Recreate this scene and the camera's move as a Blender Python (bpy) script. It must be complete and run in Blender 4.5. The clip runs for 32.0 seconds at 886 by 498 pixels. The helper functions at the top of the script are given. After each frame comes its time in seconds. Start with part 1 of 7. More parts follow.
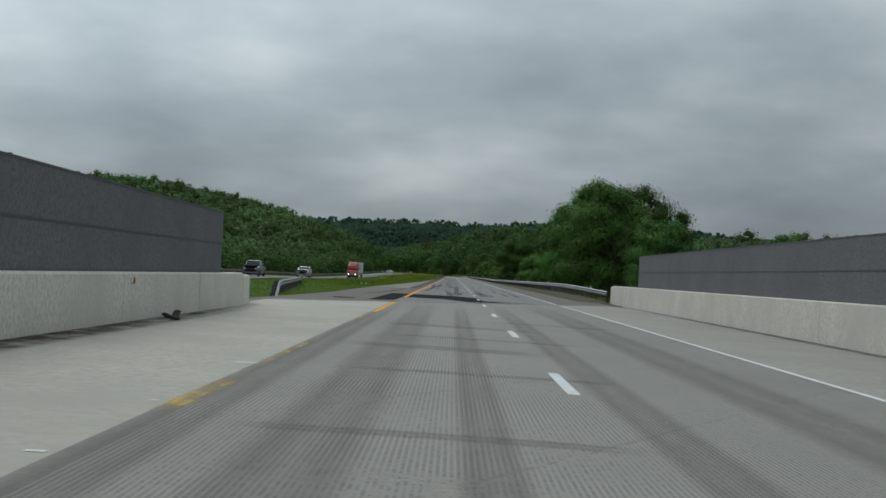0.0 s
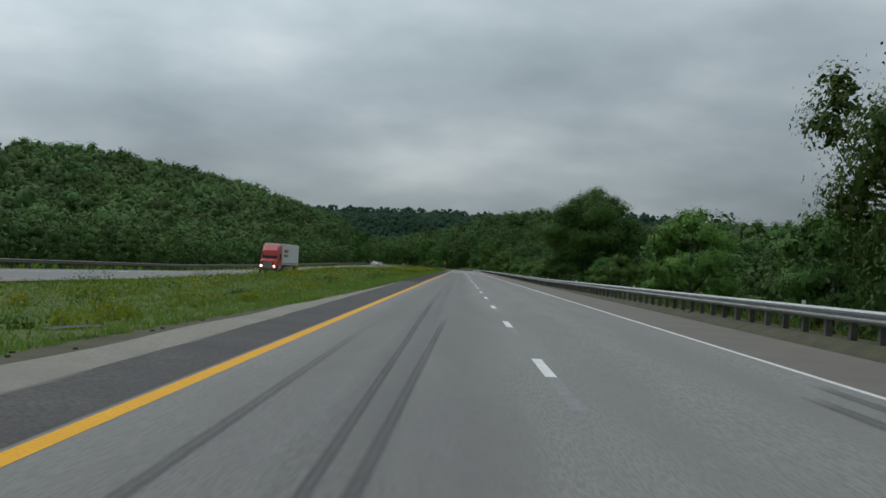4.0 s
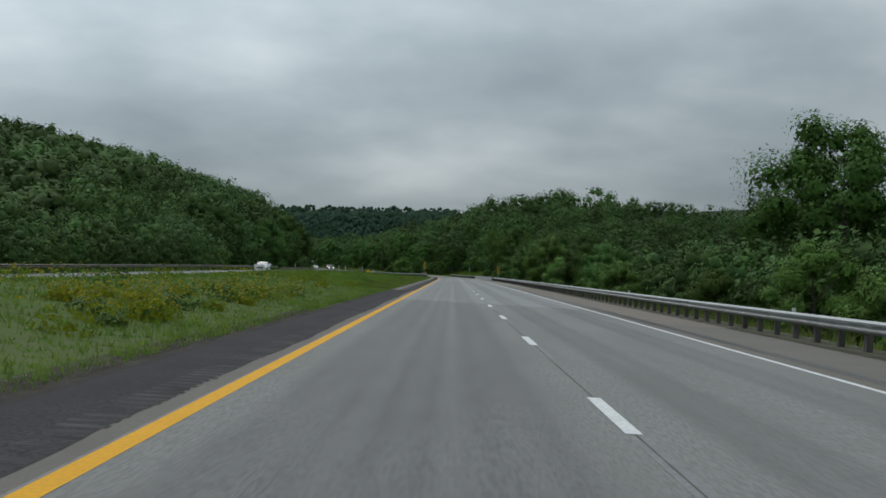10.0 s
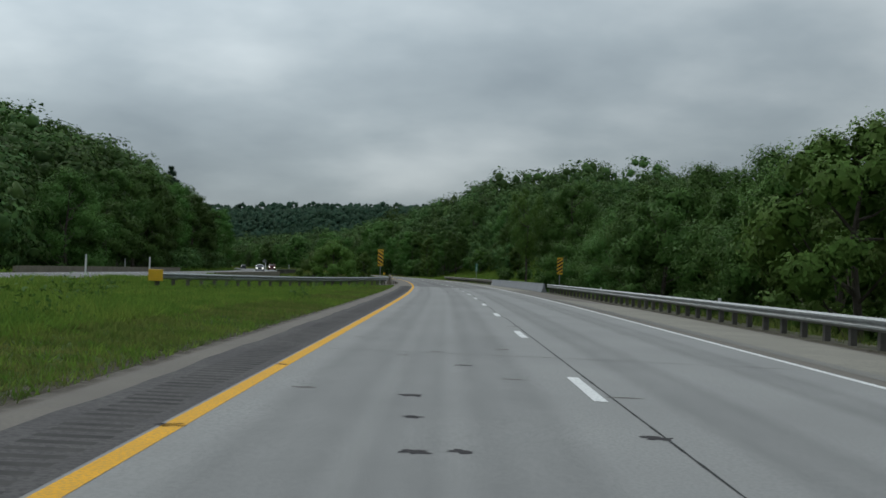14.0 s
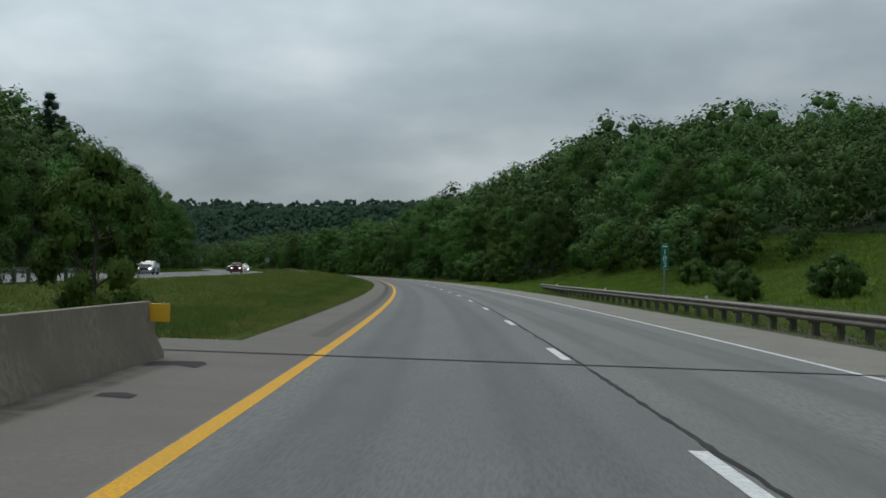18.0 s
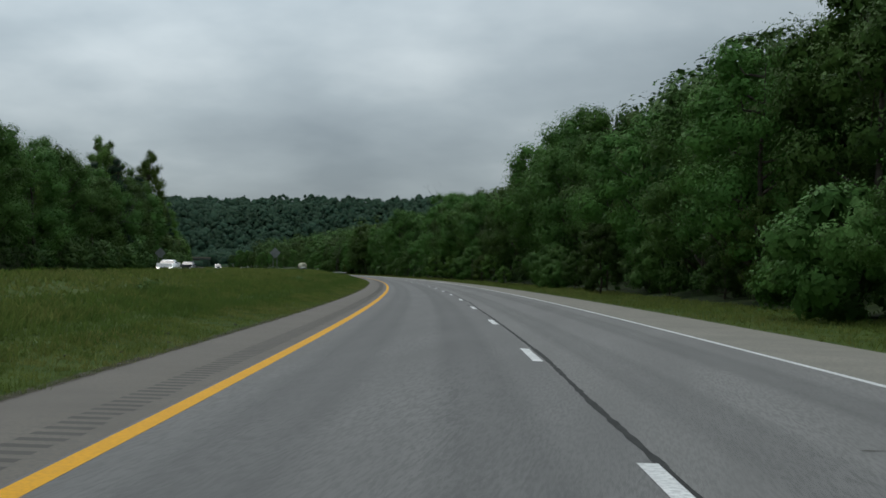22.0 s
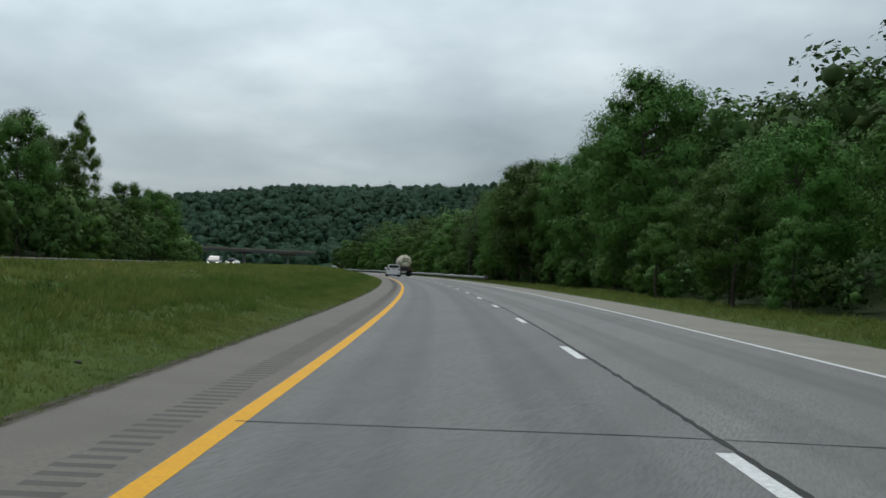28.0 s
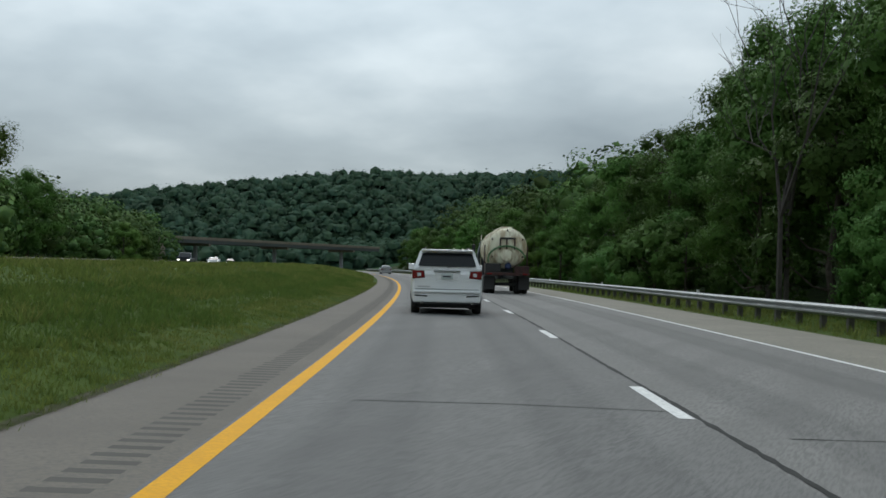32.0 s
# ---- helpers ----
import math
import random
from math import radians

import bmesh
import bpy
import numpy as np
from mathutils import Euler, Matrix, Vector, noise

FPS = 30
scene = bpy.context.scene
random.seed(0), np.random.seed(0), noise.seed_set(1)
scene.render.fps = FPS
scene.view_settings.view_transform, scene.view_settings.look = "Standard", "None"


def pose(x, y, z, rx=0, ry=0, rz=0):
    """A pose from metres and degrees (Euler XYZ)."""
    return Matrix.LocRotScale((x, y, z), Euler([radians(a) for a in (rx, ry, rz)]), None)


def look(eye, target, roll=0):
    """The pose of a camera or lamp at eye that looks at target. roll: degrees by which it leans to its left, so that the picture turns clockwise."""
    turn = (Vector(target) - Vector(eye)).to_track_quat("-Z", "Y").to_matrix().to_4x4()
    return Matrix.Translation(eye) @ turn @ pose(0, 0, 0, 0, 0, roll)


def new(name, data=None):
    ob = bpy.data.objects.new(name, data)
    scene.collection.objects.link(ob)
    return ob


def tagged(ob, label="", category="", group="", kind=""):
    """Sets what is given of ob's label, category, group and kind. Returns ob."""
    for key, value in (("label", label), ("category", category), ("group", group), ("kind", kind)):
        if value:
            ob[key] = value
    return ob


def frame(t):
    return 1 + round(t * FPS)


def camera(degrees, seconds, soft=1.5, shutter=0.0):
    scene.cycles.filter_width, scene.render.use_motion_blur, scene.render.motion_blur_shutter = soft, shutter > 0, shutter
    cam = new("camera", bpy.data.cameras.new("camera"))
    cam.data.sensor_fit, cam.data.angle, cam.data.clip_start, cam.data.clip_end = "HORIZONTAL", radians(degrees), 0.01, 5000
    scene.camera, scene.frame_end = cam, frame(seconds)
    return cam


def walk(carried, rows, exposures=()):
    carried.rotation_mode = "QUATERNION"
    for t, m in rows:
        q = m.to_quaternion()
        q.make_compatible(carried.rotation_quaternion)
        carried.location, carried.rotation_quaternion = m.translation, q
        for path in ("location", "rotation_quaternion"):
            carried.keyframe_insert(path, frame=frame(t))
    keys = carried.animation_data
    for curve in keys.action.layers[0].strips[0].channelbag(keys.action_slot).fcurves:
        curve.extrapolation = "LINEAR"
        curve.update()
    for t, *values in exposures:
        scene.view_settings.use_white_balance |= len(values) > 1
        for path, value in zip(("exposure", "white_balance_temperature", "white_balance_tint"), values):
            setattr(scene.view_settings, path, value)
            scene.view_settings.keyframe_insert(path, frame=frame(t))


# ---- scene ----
cam = camera(40.6, 32.0, soft=1.6)

# ---- the road's line: s metres along it, L metres to the right of the lane line ----
CURVE, SPIRAL_A, SPIRAL_B, CURVE_END = 6.2e-4, 526.0, 586.0, 1560.0
FALL = 0.014            # cross fall of the carriageway to the right
YELLOW, WHITE = -3.694, 4.182
PAVE_L, PAVE_R = -5.27, 7.0
OPP_N, OPP_F = -21.5, -34.0     # paved edges of the opposite carriageway


def heading(s):
    s = np.asarray(s, float)
    k, a, b, e = CURVE, SPIRAL_A, SPIRAL_B, CURVE_END
    out = np.where(s < a, 0.0, np.where(s < b, k * (s - a) ** 2 / (2 * (b - a)), k * (s - b) + k * (b - a) / 2))
    return np.minimum(out, k * (e - b) + k * (b - a) / 2)


_ss = np.arange(-600.0, 4200.0, 0.5)
_th = heading(_ss)
_mid = (_th[1:] + _th[:-1]) / 2
_xs = np.concatenate([[0], np.cumsum(-np.sin(_mid) * 0.5)])
_ys = np.concatenate([[0], np.cumsum(np.cos(_mid) * 0.5)])
_xs -= _xs[1200]
_ys -= _ys[1200]


def road_xy(s, L):
    t = heading(s)
    return np.interp(s, _ss, _xs) + L * np.cos(t), np.interp(s, _ss, _ys) + L * np.sin(t)


def at(s, L, z=0.0, turn=0.0):
    """Pose at a place on the road's plan, facing along the road."""
    x, y = road_xy(s, L)
    return pose(float(x), float(y), z, 0, 0, math.degrees(float(heading(s))) + turn)


# seconds, s, L, yaw off the road's heading, pitch, roll
ROWS = [
    (0.0, 0.41, -1.43, 0.46, 1.19, -2.96),
    (1.0, 36.55, -1.37, 0.61, 1.19, -3.09),
    (2.0, 73.87, -1.32, 0.44, 0.97, -2.59),
    (3.0, 109.90, -1.17, 0.52, 0.92, -2.32),
    (4.0, 145.49, -1.18, 0.84, 0.83, -3.24),
    (7.0, 251.97, -1.50, 0.56, 0.92, -2.92),
    (8.0, 287.20, -1.50, 0.40, 1.01, -2.67),
    (9.0, 322.42, -1.50, 0.35, 0.99, -2.43),
    (10.0, 357.41, -1.57, 0.44, 1.09, -2.46),
    (11.0, 392.37, -1.67, 0.29, 1.10, -2.36),
    (12.0, 428.16, -1.74, 0.18, 1.20, -2.08),
    (13.0, 464.62, -1.69, 0.17, 1.23, -1.81),
    (14.0, 501.28, -1.64, 0.18, 1.14, -1.79),
    (17.0, 605.15, -1.83, 0.59, 1.17, -1.24),
    (18.0, 641.76, -1.88, 0.43, 1.14, -1.27),
    (19.0, 678.22, -1.73, 0.47, 0.96, -1.26),
    (20.0, 714.99, -1.72, 0.47, 1.06, -1.09),
    (21.0, 751.99, -1.64, 0.28, 1.06, -1.19),
    (22.0, 788.83, -1.37, 0.45, 1.09, -1.11),
    (23.0, 825.62, -1.39, 0.56, 1.08, -1.12),
    (24.0, 862.35, -1.54, 0.66, 0.99, -1.51),
    (25.0, 898.65, -1.67, 0.68, 0.99, -1.71),
    (28.0, 1007.66, -2.01, 0.72, 0.98, -1.63),
    (29.0, 1043.71, -2.14, 0.60, 0.97, -1.49),
    (30.0, 1079.81, -2.08, 0.54, 0.97, -1.10),
    (31.0, 1115.24, -2.13, 0.46, 0.87, -1.13),
    (32.0, 1149.24, -2.14, 0.46, 0.90, -1.31),
]
EYE = 1.261
_R = np.array(ROWS)


def glide(t, k):
    """Smooth value of column k at t seconds (cubic through the rows)."""
    T, V = _R[:, 0], _R[:, k]
    m = np.gradient(V, T)
    i = int(np.clip(np.searchsorted(T, t) - 1, 0, len(T) - 2))
    h = T[i + 1] - T[i]
    u = (t - T[i]) / h
    return ((2 * u**3 - 3 * u**2 + 1) * V[i] + (u**3 - 2 * u**2 + u) * h * m[i]
            + (3 * u**2 - 2 * u**3) * V[i + 1] + (u**3 - u**2) * h * m[i + 1])


def eye_pose(t):
    s, L, yaw, pitch, roll = (float(glide(t, k)) for k in range(1, 6))
    x, y = road_xy(s, L)
    return pose(float(x), float(y), EYE - FALL * L, 90 + pitch, roll, math.degrees(float(heading(s))) + yaw)


walk(cam, [(t / 2, eye_pose(t / 2)) for t in range(65)], [(0.0, -0.10), (3.0, -0.02), (14.0, 0.0), (18.0, -0.02), (20.0, -0.06), (22.0, -0.06), (23.5, 0.16), (24.5, 0.22), (28.0, 0.22), (32.0, 0.20)])

# ---- light: an overcast sky over all, and a weak broad sun behind the cloud ----
world = bpy.data.worlds.new("overcast")
scene.world = world
world.use_nodes = True
wt = world.node_tree
wt.nodes.clear()


def wn(kind, **kw):
    n = wt.nodes.new(kind)
    for k, v in kw.items():
        n.inputs[k].default_value = v
    return n


w_out = wn("ShaderNodeOutputWorld")
w_bg = wn("ShaderNodeBackground", Strength=1.0)
w_sky = wt.nodes.new("ShaderNodeTexSky")
w_sky.sky_type = "NISHITA"
w_sky.sun_disc = False
w_sky.sun_elevation = radians(48)
w_sky.sun_rotation = radians(-30)
w_tc = wn("ShaderNodeTexCoord")
w_sep = wn("ShaderNodeSeparateXYZ")
w_zmax = wt.nodes.new("ShaderNodeMath")
w_zmax.operation = "MAXIMUM"
w_zmax.inputs[1].default_value = 0.0
w_zadd = wt.nodes.new("ShaderNodeMath")
w_zadd.operation = "ADD"
w_zadd.inputs[1].default_value = 0.30
w_div = wt.nodes.new("ShaderNodeVectorMath")
w_div.operation = "DIVIDE"
w_comb = wn("ShaderNodeCombineXYZ")
w_n1 = wn("ShaderNodeTexNoise", Scale=1.9, Detail=5.0, Roughness=0.48, Distortion=0.0)
w_n2 = wn("ShaderNodeTexNoise", Scale=0.7, Detail=3.0, Roughness=0.5)
w_add = wt.nodes.new("ShaderNodeMath")
w_add.operation = "MULTIPLY_ADD"
w_add.inputs[1].default_value = 0.55
w_ramp = wn("ShaderNodeValToRGB")
ce = w_ramp.color_ramp
ce.elements[0].position, ce.elements[0].color = 0.56, (0.222, 0.270, 0.303, 1)
ce.elements[1].position, ce.elements[1].color = 1.02, (0.500, 0.560, 0.585, 1)
mid = ce.elements.new(0.77)
mid.color = (0.322, 0.380, 0.412, 1)
w_lift = wt.nodes.new("ShaderNodeMath")
w_lift.operation = "MULTIPLY_ADD"
w_lift.inputs[1].default_value, w_lift.inputs[2].default_value = 1.9, 0.82
w_dot = wt.nodes.new("ShaderNodeVectorMath")
w_dot.operation = "DOT_PRODUCT"
w_dot.inputs[1].default_value = (-0.41, 0.71, 0.574)
w_dmax = wt.nodes.new("ShaderNodeMath")
w_dmax.operation = "MAXIMUM"
w_dmax.inputs[1].default_value = 0.0
w_pow = wt.nodes.new("ShaderNodeMath")
w_pow.operation = "POWER"
w_pow.inputs[1].default_value = 5.0
w_glow = wt.nodes.new("ShaderNodeMath")
w_glow.operation = "MULTIPLY_ADD"
w_glow.inputs[1].default_value, w_glow.inputs[2].default_value = 0.80, 0.75
w_str = wt.nodes.new("ShaderNodeMath")
w_str.operation = "MULTIPLY"
w_mix = wt.nodes.new("ShaderNodeMix")
w_mix.data_type = "RGBA"
w_mix.inputs["Factor"].default_value = 0.94
w_scl = wt.nodes.new("ShaderNodeMix")
w_scl.data_type = "RGBA"
w_scl.blend_type = "MULTIPLY"
w_scl.inputs["Factor"].default_value = 1.0
w_scl.inputs["B"].default_value = (0.10, 0.10, 0.10, 1)
for a, b in ((w_tc.outputs["Generated"], w_sep.inputs[0]), (w_sep.outputs["Z"], w_zmax.inputs[0]), (w_zmax.outputs[0], w_zadd.inputs[0]),
             (w_zadd.outputs[0], w_comb.inputs[0]), (w_zadd.outputs[0], w_comb.inputs[1]), (w_zadd.outputs[0], w_comb.inputs[2]),
             (w_tc.outputs["Generated"], w_div.inputs[0]), (w_comb.outputs[0], w_div.inputs[1]),
             (w_div.outputs[0], w_n1.inputs["Vector"]), (w_div.outputs[0], w_n2.inputs["Vector"]),
             (w_n2.outputs["Fac"], w_add.inputs[0]), (w_n1.outputs["Fac"], w_add.inputs[2]), (w_add.outputs[0], w_ramp.inputs[0]),
             (w_sky.outputs[0], w_scl.inputs["A"]), (w_scl.outputs["Result"], w_mix.inputs["A"]), (w_ramp.outputs[0], w_mix.inputs["B"]),
             (w_mix.outputs["Result"], w_bg.inputs["Color"]), (w_zmax.outputs[0], w_lift.inputs[0]), (w_tc.outputs["Generated"], w_dot.inputs[0]), (w_dot.outputs["Value"], w_dmax.inputs[0]), (w_dmax.outputs[0], w_pow.inputs[0]), (w_pow.outputs[0], w_glow.inputs[0]),
             (w_glow.outputs[0], w_str.inputs[0]), (w_lift.outputs[0], w_str.inputs[1]), (w_str.outputs[0], w_bg.inputs["Strength"]), (w_bg.outputs[0], w_out.inputs[0])):
    wt.links.new(a, b)
sun = new("sun", bpy.data.lights.new("sun", "SUN"))
sun.data.energy, sun.data.angle, sun.data.color = 1.0, radians(25), (1.0, 0.97, 0.93)
sun.matrix_world = look((0, 0, 0), (33.5, -58, -74))


# ---- materials ----
FADE = {"skid_faint": 0.55, "wheel_track": 0.18, "deck_track": 0.38}


def mat(name, base, rough=0.7, metal=0.0, var=None, scale=3.0, detail=6.0, fine=None, fine_scale=40.0, bump=0.0, bump_scale=60.0,
        island=0.0, obj_random=0.0, spec=0.5, stretch=(1, 1, 1), rough_var=0.0, thin=0.0, fade=False, tone=0.0):
    """Procedural surface: base colour, a broad variation towards var, a fine one towards fine, bump, and chance by piece."""
    m = bpy.data.materials.new(name)
    m.use_nodes = True
    nt = m.node_tree
    b = nt.nodes["Principled BSDF"]
    b.inputs["Roughness"].default_value, b.inputs["Metallic"].default_value = rough, metal
    b.inputs["Specular IOR Level"].default_value = spec
    tc = nt.nodes.new("ShaderNodeTexCoord")
    mp = nt.nodes.new("ShaderNodeMapping")
    mp.inputs["Scale"].default_value = stretch
    geo = nt.nodes.new("ShaderNodeNewGeometry")
    nt.links.new(geo.outputs["Position"], mp.inputs[0])
    col = nt.nodes.new("ShaderNodeRGB")
    col.outputs[0].default_value = (*base, 1)
    c = col.outputs[0]

    def blend(c, other, sc, dt, lo, hi):
        n = nt.nodes.new("ShaderNodeTexNoise")
        n.inputs["Scale"].default_value, n.inputs["Detail"].default_value, n.inputs["Roughness"].default_value = sc, dt, 0.6
        nt.links.new(mp.outputs[0], n.inputs["Vector"])
        r = nt.nodes.new("ShaderNodeMapRange")
        r.inputs["From Min"].default_value, r.inputs["From Max"].default_value = lo, hi
        nt.links.new(n.outputs["Fac"], r.inputs["Value"])
        mx = nt.nodes.new("ShaderNodeMix")
        mx.data_type = "RGBA"
        mx.inputs["B"].default_value = (*other, 1)
        nt.links.new(r.outputs[0], mx.inputs["Factor"])
        nt.links.new(c, mx.inputs["A"])
        return mx.outputs["Result"], n.outputs["Fac"]

    if var:
        c, f = blend(c, var, scale, detail, 0.36, 0.64)
        if rough_var:
            r = nt.nodes.new("ShaderNodeMapRange")
            r.inputs["To Min"].default_value, r.inputs["To Max"].default_value = rough - rough_var, rough + rough_var
            nt.links.new(f, r.inputs["Value"])
            nt.links.new(r.outputs[0], b.inputs["Roughness"])
    if fine:
        c, _ = blend(c, fine, fine_scale, 3.0, 0.42, 0.62)
    tone_in = nt.nodes.new("ShaderNodeAttribute")
    tone_in.attribute_name = "tone"
    for amount, source in ((island, geo.outputs["Random Per Island"]), (tone, tone_in.outputs["Fac"]), (obj_random, None)):
        if amount:
            if source is None:
                oi = nt.nodes.new("ShaderNodeObjectInfo")
                source = oi.outputs["Random"]
            r = nt.nodes.new("ShaderNodeMapRange")
            r.inputs["To Min"].default_value, r.inputs["To Max"].default_value = 1 - amount, 1 + amount
            nt.links.new(source, r.inputs["Value"])
            hs = nt.nodes.new("ShaderNodeHueSaturation")
            nt.links.new(c, hs.inputs["Color"])
            nt.links.new(r.outputs[0], hs.inputs["Value"])
            r2 = nt.nodes.new("ShaderNodeMapRange")
            r2.inputs["To Min"].default_value, r2.inputs["To Max"].default_value = 0.5 - amount * 0.045, 0.5 + amount * 0.03
            nt.links.new(source, r2.inputs["Value"])
            nt.links.new(r2.outputs[0], hs.inputs["Hue"])
            c = hs.outputs[0]
    nt.links.new(c, b.inputs["Base Color"])
    if bump:
        n = nt.nodes.new("ShaderNodeTexNoise")
        n.inputs["Scale"].default_value, n.inputs["Detail"].default_value = bump_scale, 4.0
        nt.links.new(mp.outputs[0], n.inputs["Vector"])
        bp = nt.nodes.new("ShaderNodeBump")
        bp.inputs["Strength"].default_value, bp.inputs["Distance"].default_value = bump, 0.02
        nt.links.new(n.outputs["Fac"], bp.inputs["Height"])
        nt.links.new(bp.outputs[0], b.inputs["Normal"])
    out = nt.nodes["Material Output"]
    if thin:
        tr = nt.nodes.new("ShaderNodeBsdfTranslucent")
        mx = nt.nodes.new("ShaderNodeMixShader")
        mx.inputs[0].default_value = thin
        nt.links.new(c, tr.inputs["Color"])
        nt.links.new(b.outputs[0], mx.inputs[1])
        nt.links.new(tr.outputs[0], mx.inputs[2])
        nt.links.new(mx.outputs[0], out.inputs["Surface"])
    if fade:
        at_ = nt.nodes.new("ShaderNodeAttribute")
        at_.attribute_name = "cover"
        n = nt.nodes.new("ShaderNodeTexNoise")
        n.inputs["Scale"].default_value, n.inputs["Detail"].default_value = 2.2, 5.0
        nt.links.new(mp.outputs[0], n.inputs["Vector"])
        r = nt.nodes.new("ShaderNodeMapRange")
        r.inputs["From Min"].default_value, r.inputs["From Max"].default_value = 0.25, 0.62
        r.inputs["To Max"].default_value = FADE.get(name, 0.95)
        r.inputs["To Min"].default_value = 0.7 * FADE[name] if name in FADE else 0.40 if name == "skid" else 0.0
        nt.links.new(n.outputs["Fac"], r.inputs["Value"])
        mu = nt.nodes.new("ShaderNodeMath")
        mu.operation = "MULTIPLY"
        mu.use_clamp = True
        nt.links.new(at_.outputs["Fac"], mu.inputs[0])
        nt.links.new(r.outputs[0], mu.inputs[1])
        nt.links.new(mu.outputs[0], b.inputs["Alpha"])
    return m


M = {}
for name, base in (("asphalt_pale", (0.232, 0.226, 0.214)), ("asphalt_bend", (0.186, 0.183, 0.176)), ("asphalt_bend_right", (0.212, 0.207, 0.197))):
    M[name] = mat(name, base, 0.86, var=tuple(0.80 * c for c in base), scale=0.55, fine=tuple(0.72 * c for c in base), fine_scale=26, bump=0.3, bump_scale=90, spec=0.22, stretch=(1.6, 0.16, 1))
M["old_pavement"] = mat("old_pavement", (0.285, 0.283, 0.272), 0.88, var=(0.238, 0.236, 0.228), scale=0.35, fine=(0.225, 0.224, 0.218), fine_scale=34, bump=0.25, bump_scale=80, spec=0.2, stretch=(1, 0.6, 1))
M["tan_shoulder"] = mat("tan_shoulder", (0.235, 0.196, 0.160), 0.92, var=(0.18, 0.155, 0.13), scale=0.6, fine=(0.16, 0.14, 0.12), fine_scale=20, bump=0.35, bump_scale=60, spec=0.15)
M["dirt"] = mat("dirt", (0.075, 0.062, 0.048), 0.95, var=(0.11, 0.095, 0.075), scale=1.5, spec=0.1, fade=True)
M["asphalt_worn"] = mat("asphalt_worn", (0.19, 0.19, 0.188), 0.88, var=(0.15, 0.15, 0.15), scale=0.3, fine=(0.15, 0.15, 0.15), fine_scale=22, bump=0.25, bump_scale=90, spec=0.25)
M["shoulder_pale"] = mat("shoulder_pale", (0.285, 0.265, 0.222), 0.92, var=(0.225, 0.210, 0.178), scale=0.5, fine=(0.20, 0.19, 0.165), fine_scale=22, bump=0.3, bump_scale=70, spec=0.1)
M["shoulder"] = mat("shoulder", (0.178, 0.159, 0.133), 0.9, var=(0.142, 0.127, 0.108), scale=0.5, fine=(0.139, 0.127, 0.113), fine_scale=26, bump=0.3, bump_scale=70, spec=0.2)
M["shoulder_mid"] = mat("shoulder_mid", (0.098, 0.092, 0.092), 0.95, var=(0.128, 0.121, 0.116), scale=0.5, fine=(0.078, 0.074, 0.074), fine_scale=22, bump=0.3, spec=0.06)
M["shoulder_dark"] = mat("shoulder_dark", (0.052, 0.048, 0.050), 0.95, var=(0.072, 0.066, 0.066), scale=0.5, fine=(0.04, 0.038, 0.04), fine_scale=26, bump=0.3, spec=0.06)
M["deck"] = mat("deck", (0.302, 0.286, 0.248), 0.88, var=(0.200, 0.190, 0.166), scale=0.30, fine=(0.185, 0.178, 0.164), fine_scale=14, bump=0.2, spec=0.2)
M["deck_edge"] = mat("deck_edge", (0.345, 0.328, 0.288), 0.9, var=(0.285, 0.270, 0.238), scale=0.35, fine=(0.28, 0.266, 0.238), fine_scale=9, bump=0.2, spec=0.2)
M["yellow_ghost"] = mat("yellow_ghost", (0.60, 0.42, 0.12), 0.8, var=(0.42, 0.36, 0.24), scale=1.2, spec=0.1, fade=True)
M["deck_shoulder"] = mat("deck_shoulder", (0.48, 0.450, 0.382), 0.9, var=(0.38, 0.358, 0.305), scale=0.35, fine=(0.37, 0.35, 0.31), fine_scale=9, bump=0.2, spec=0.2)
M["patch"] = mat("patch", (0.034, 0.034, 0.036), 0.92, var=(0.052, 0.052, 0.053), scale=0.5, fine=(0.024, 0.024, 0.024), fine_scale=40, bump=0.3, spec=0.0)
M["tar"] = mat("tar", (0.026, 0.027, 0.026), 0.75, var=(0.042, 0.043, 0.041), scale=2.0, spec=0.08)
M["skid_faint"] = mat("skid_faint", (0.075, 0.075, 0.076), 0.8, var=(0.11, 0.11, 0.11), scale=1.6, spec=0.2, stretch=(4.5, 0.06, 1), fade=True)
M["skid"] = mat("skid", (0.058, 0.058, 0.060), 0.8, var=(0.098, 0.097, 0.097), scale=1.6, spec=0.2, stretch=(4.5, 0.06, 1), fade=True)
M["groove_dark"] = mat("groove_dark", (0.036, 0.034, 0.034), 0.95, var=(0.085, 0.080, 0.076), scale=1.2, spec=0.1)
M["groove"] = mat("groove", (0.116, 0.109, 0.099), 0.95, var=(0.102, 0.096, 0.086), scale=2.0, spec=0.1)
M["groove_light"] = mat("groove_light", (0.172, 0.172, 0.168), 0.95, var=(0.196, 0.195, 0.192), scale=2.0, spec=0.1)
M["wheel_track"] = mat("wheel_track", (0.118, 0.119, 0.123), 0.8, var=(0.125, 0.126, 0.129), scale=0.5, fine=(0.105, 0.107, 0.11), fine_scale=30, spec=0.3, stretch=(2, 0.3, 1), fade=True)
M["deck_track"] = mat("deck_track", (0.146, 0.139, 0.123), 0.8, var=(0.189, 0.180, 0.159), scale=0.6, fine=(0.153, 0.146, 0.132), fine_scale=14, spec=0.2, stretch=(2, 0.4, 1), fade=True)
M["deck_groove"] = mat("deck_groove", (0.228, 0.216, 0.195), 0.8, var=(0.278, 0.264, 0.238), scale=0.6)
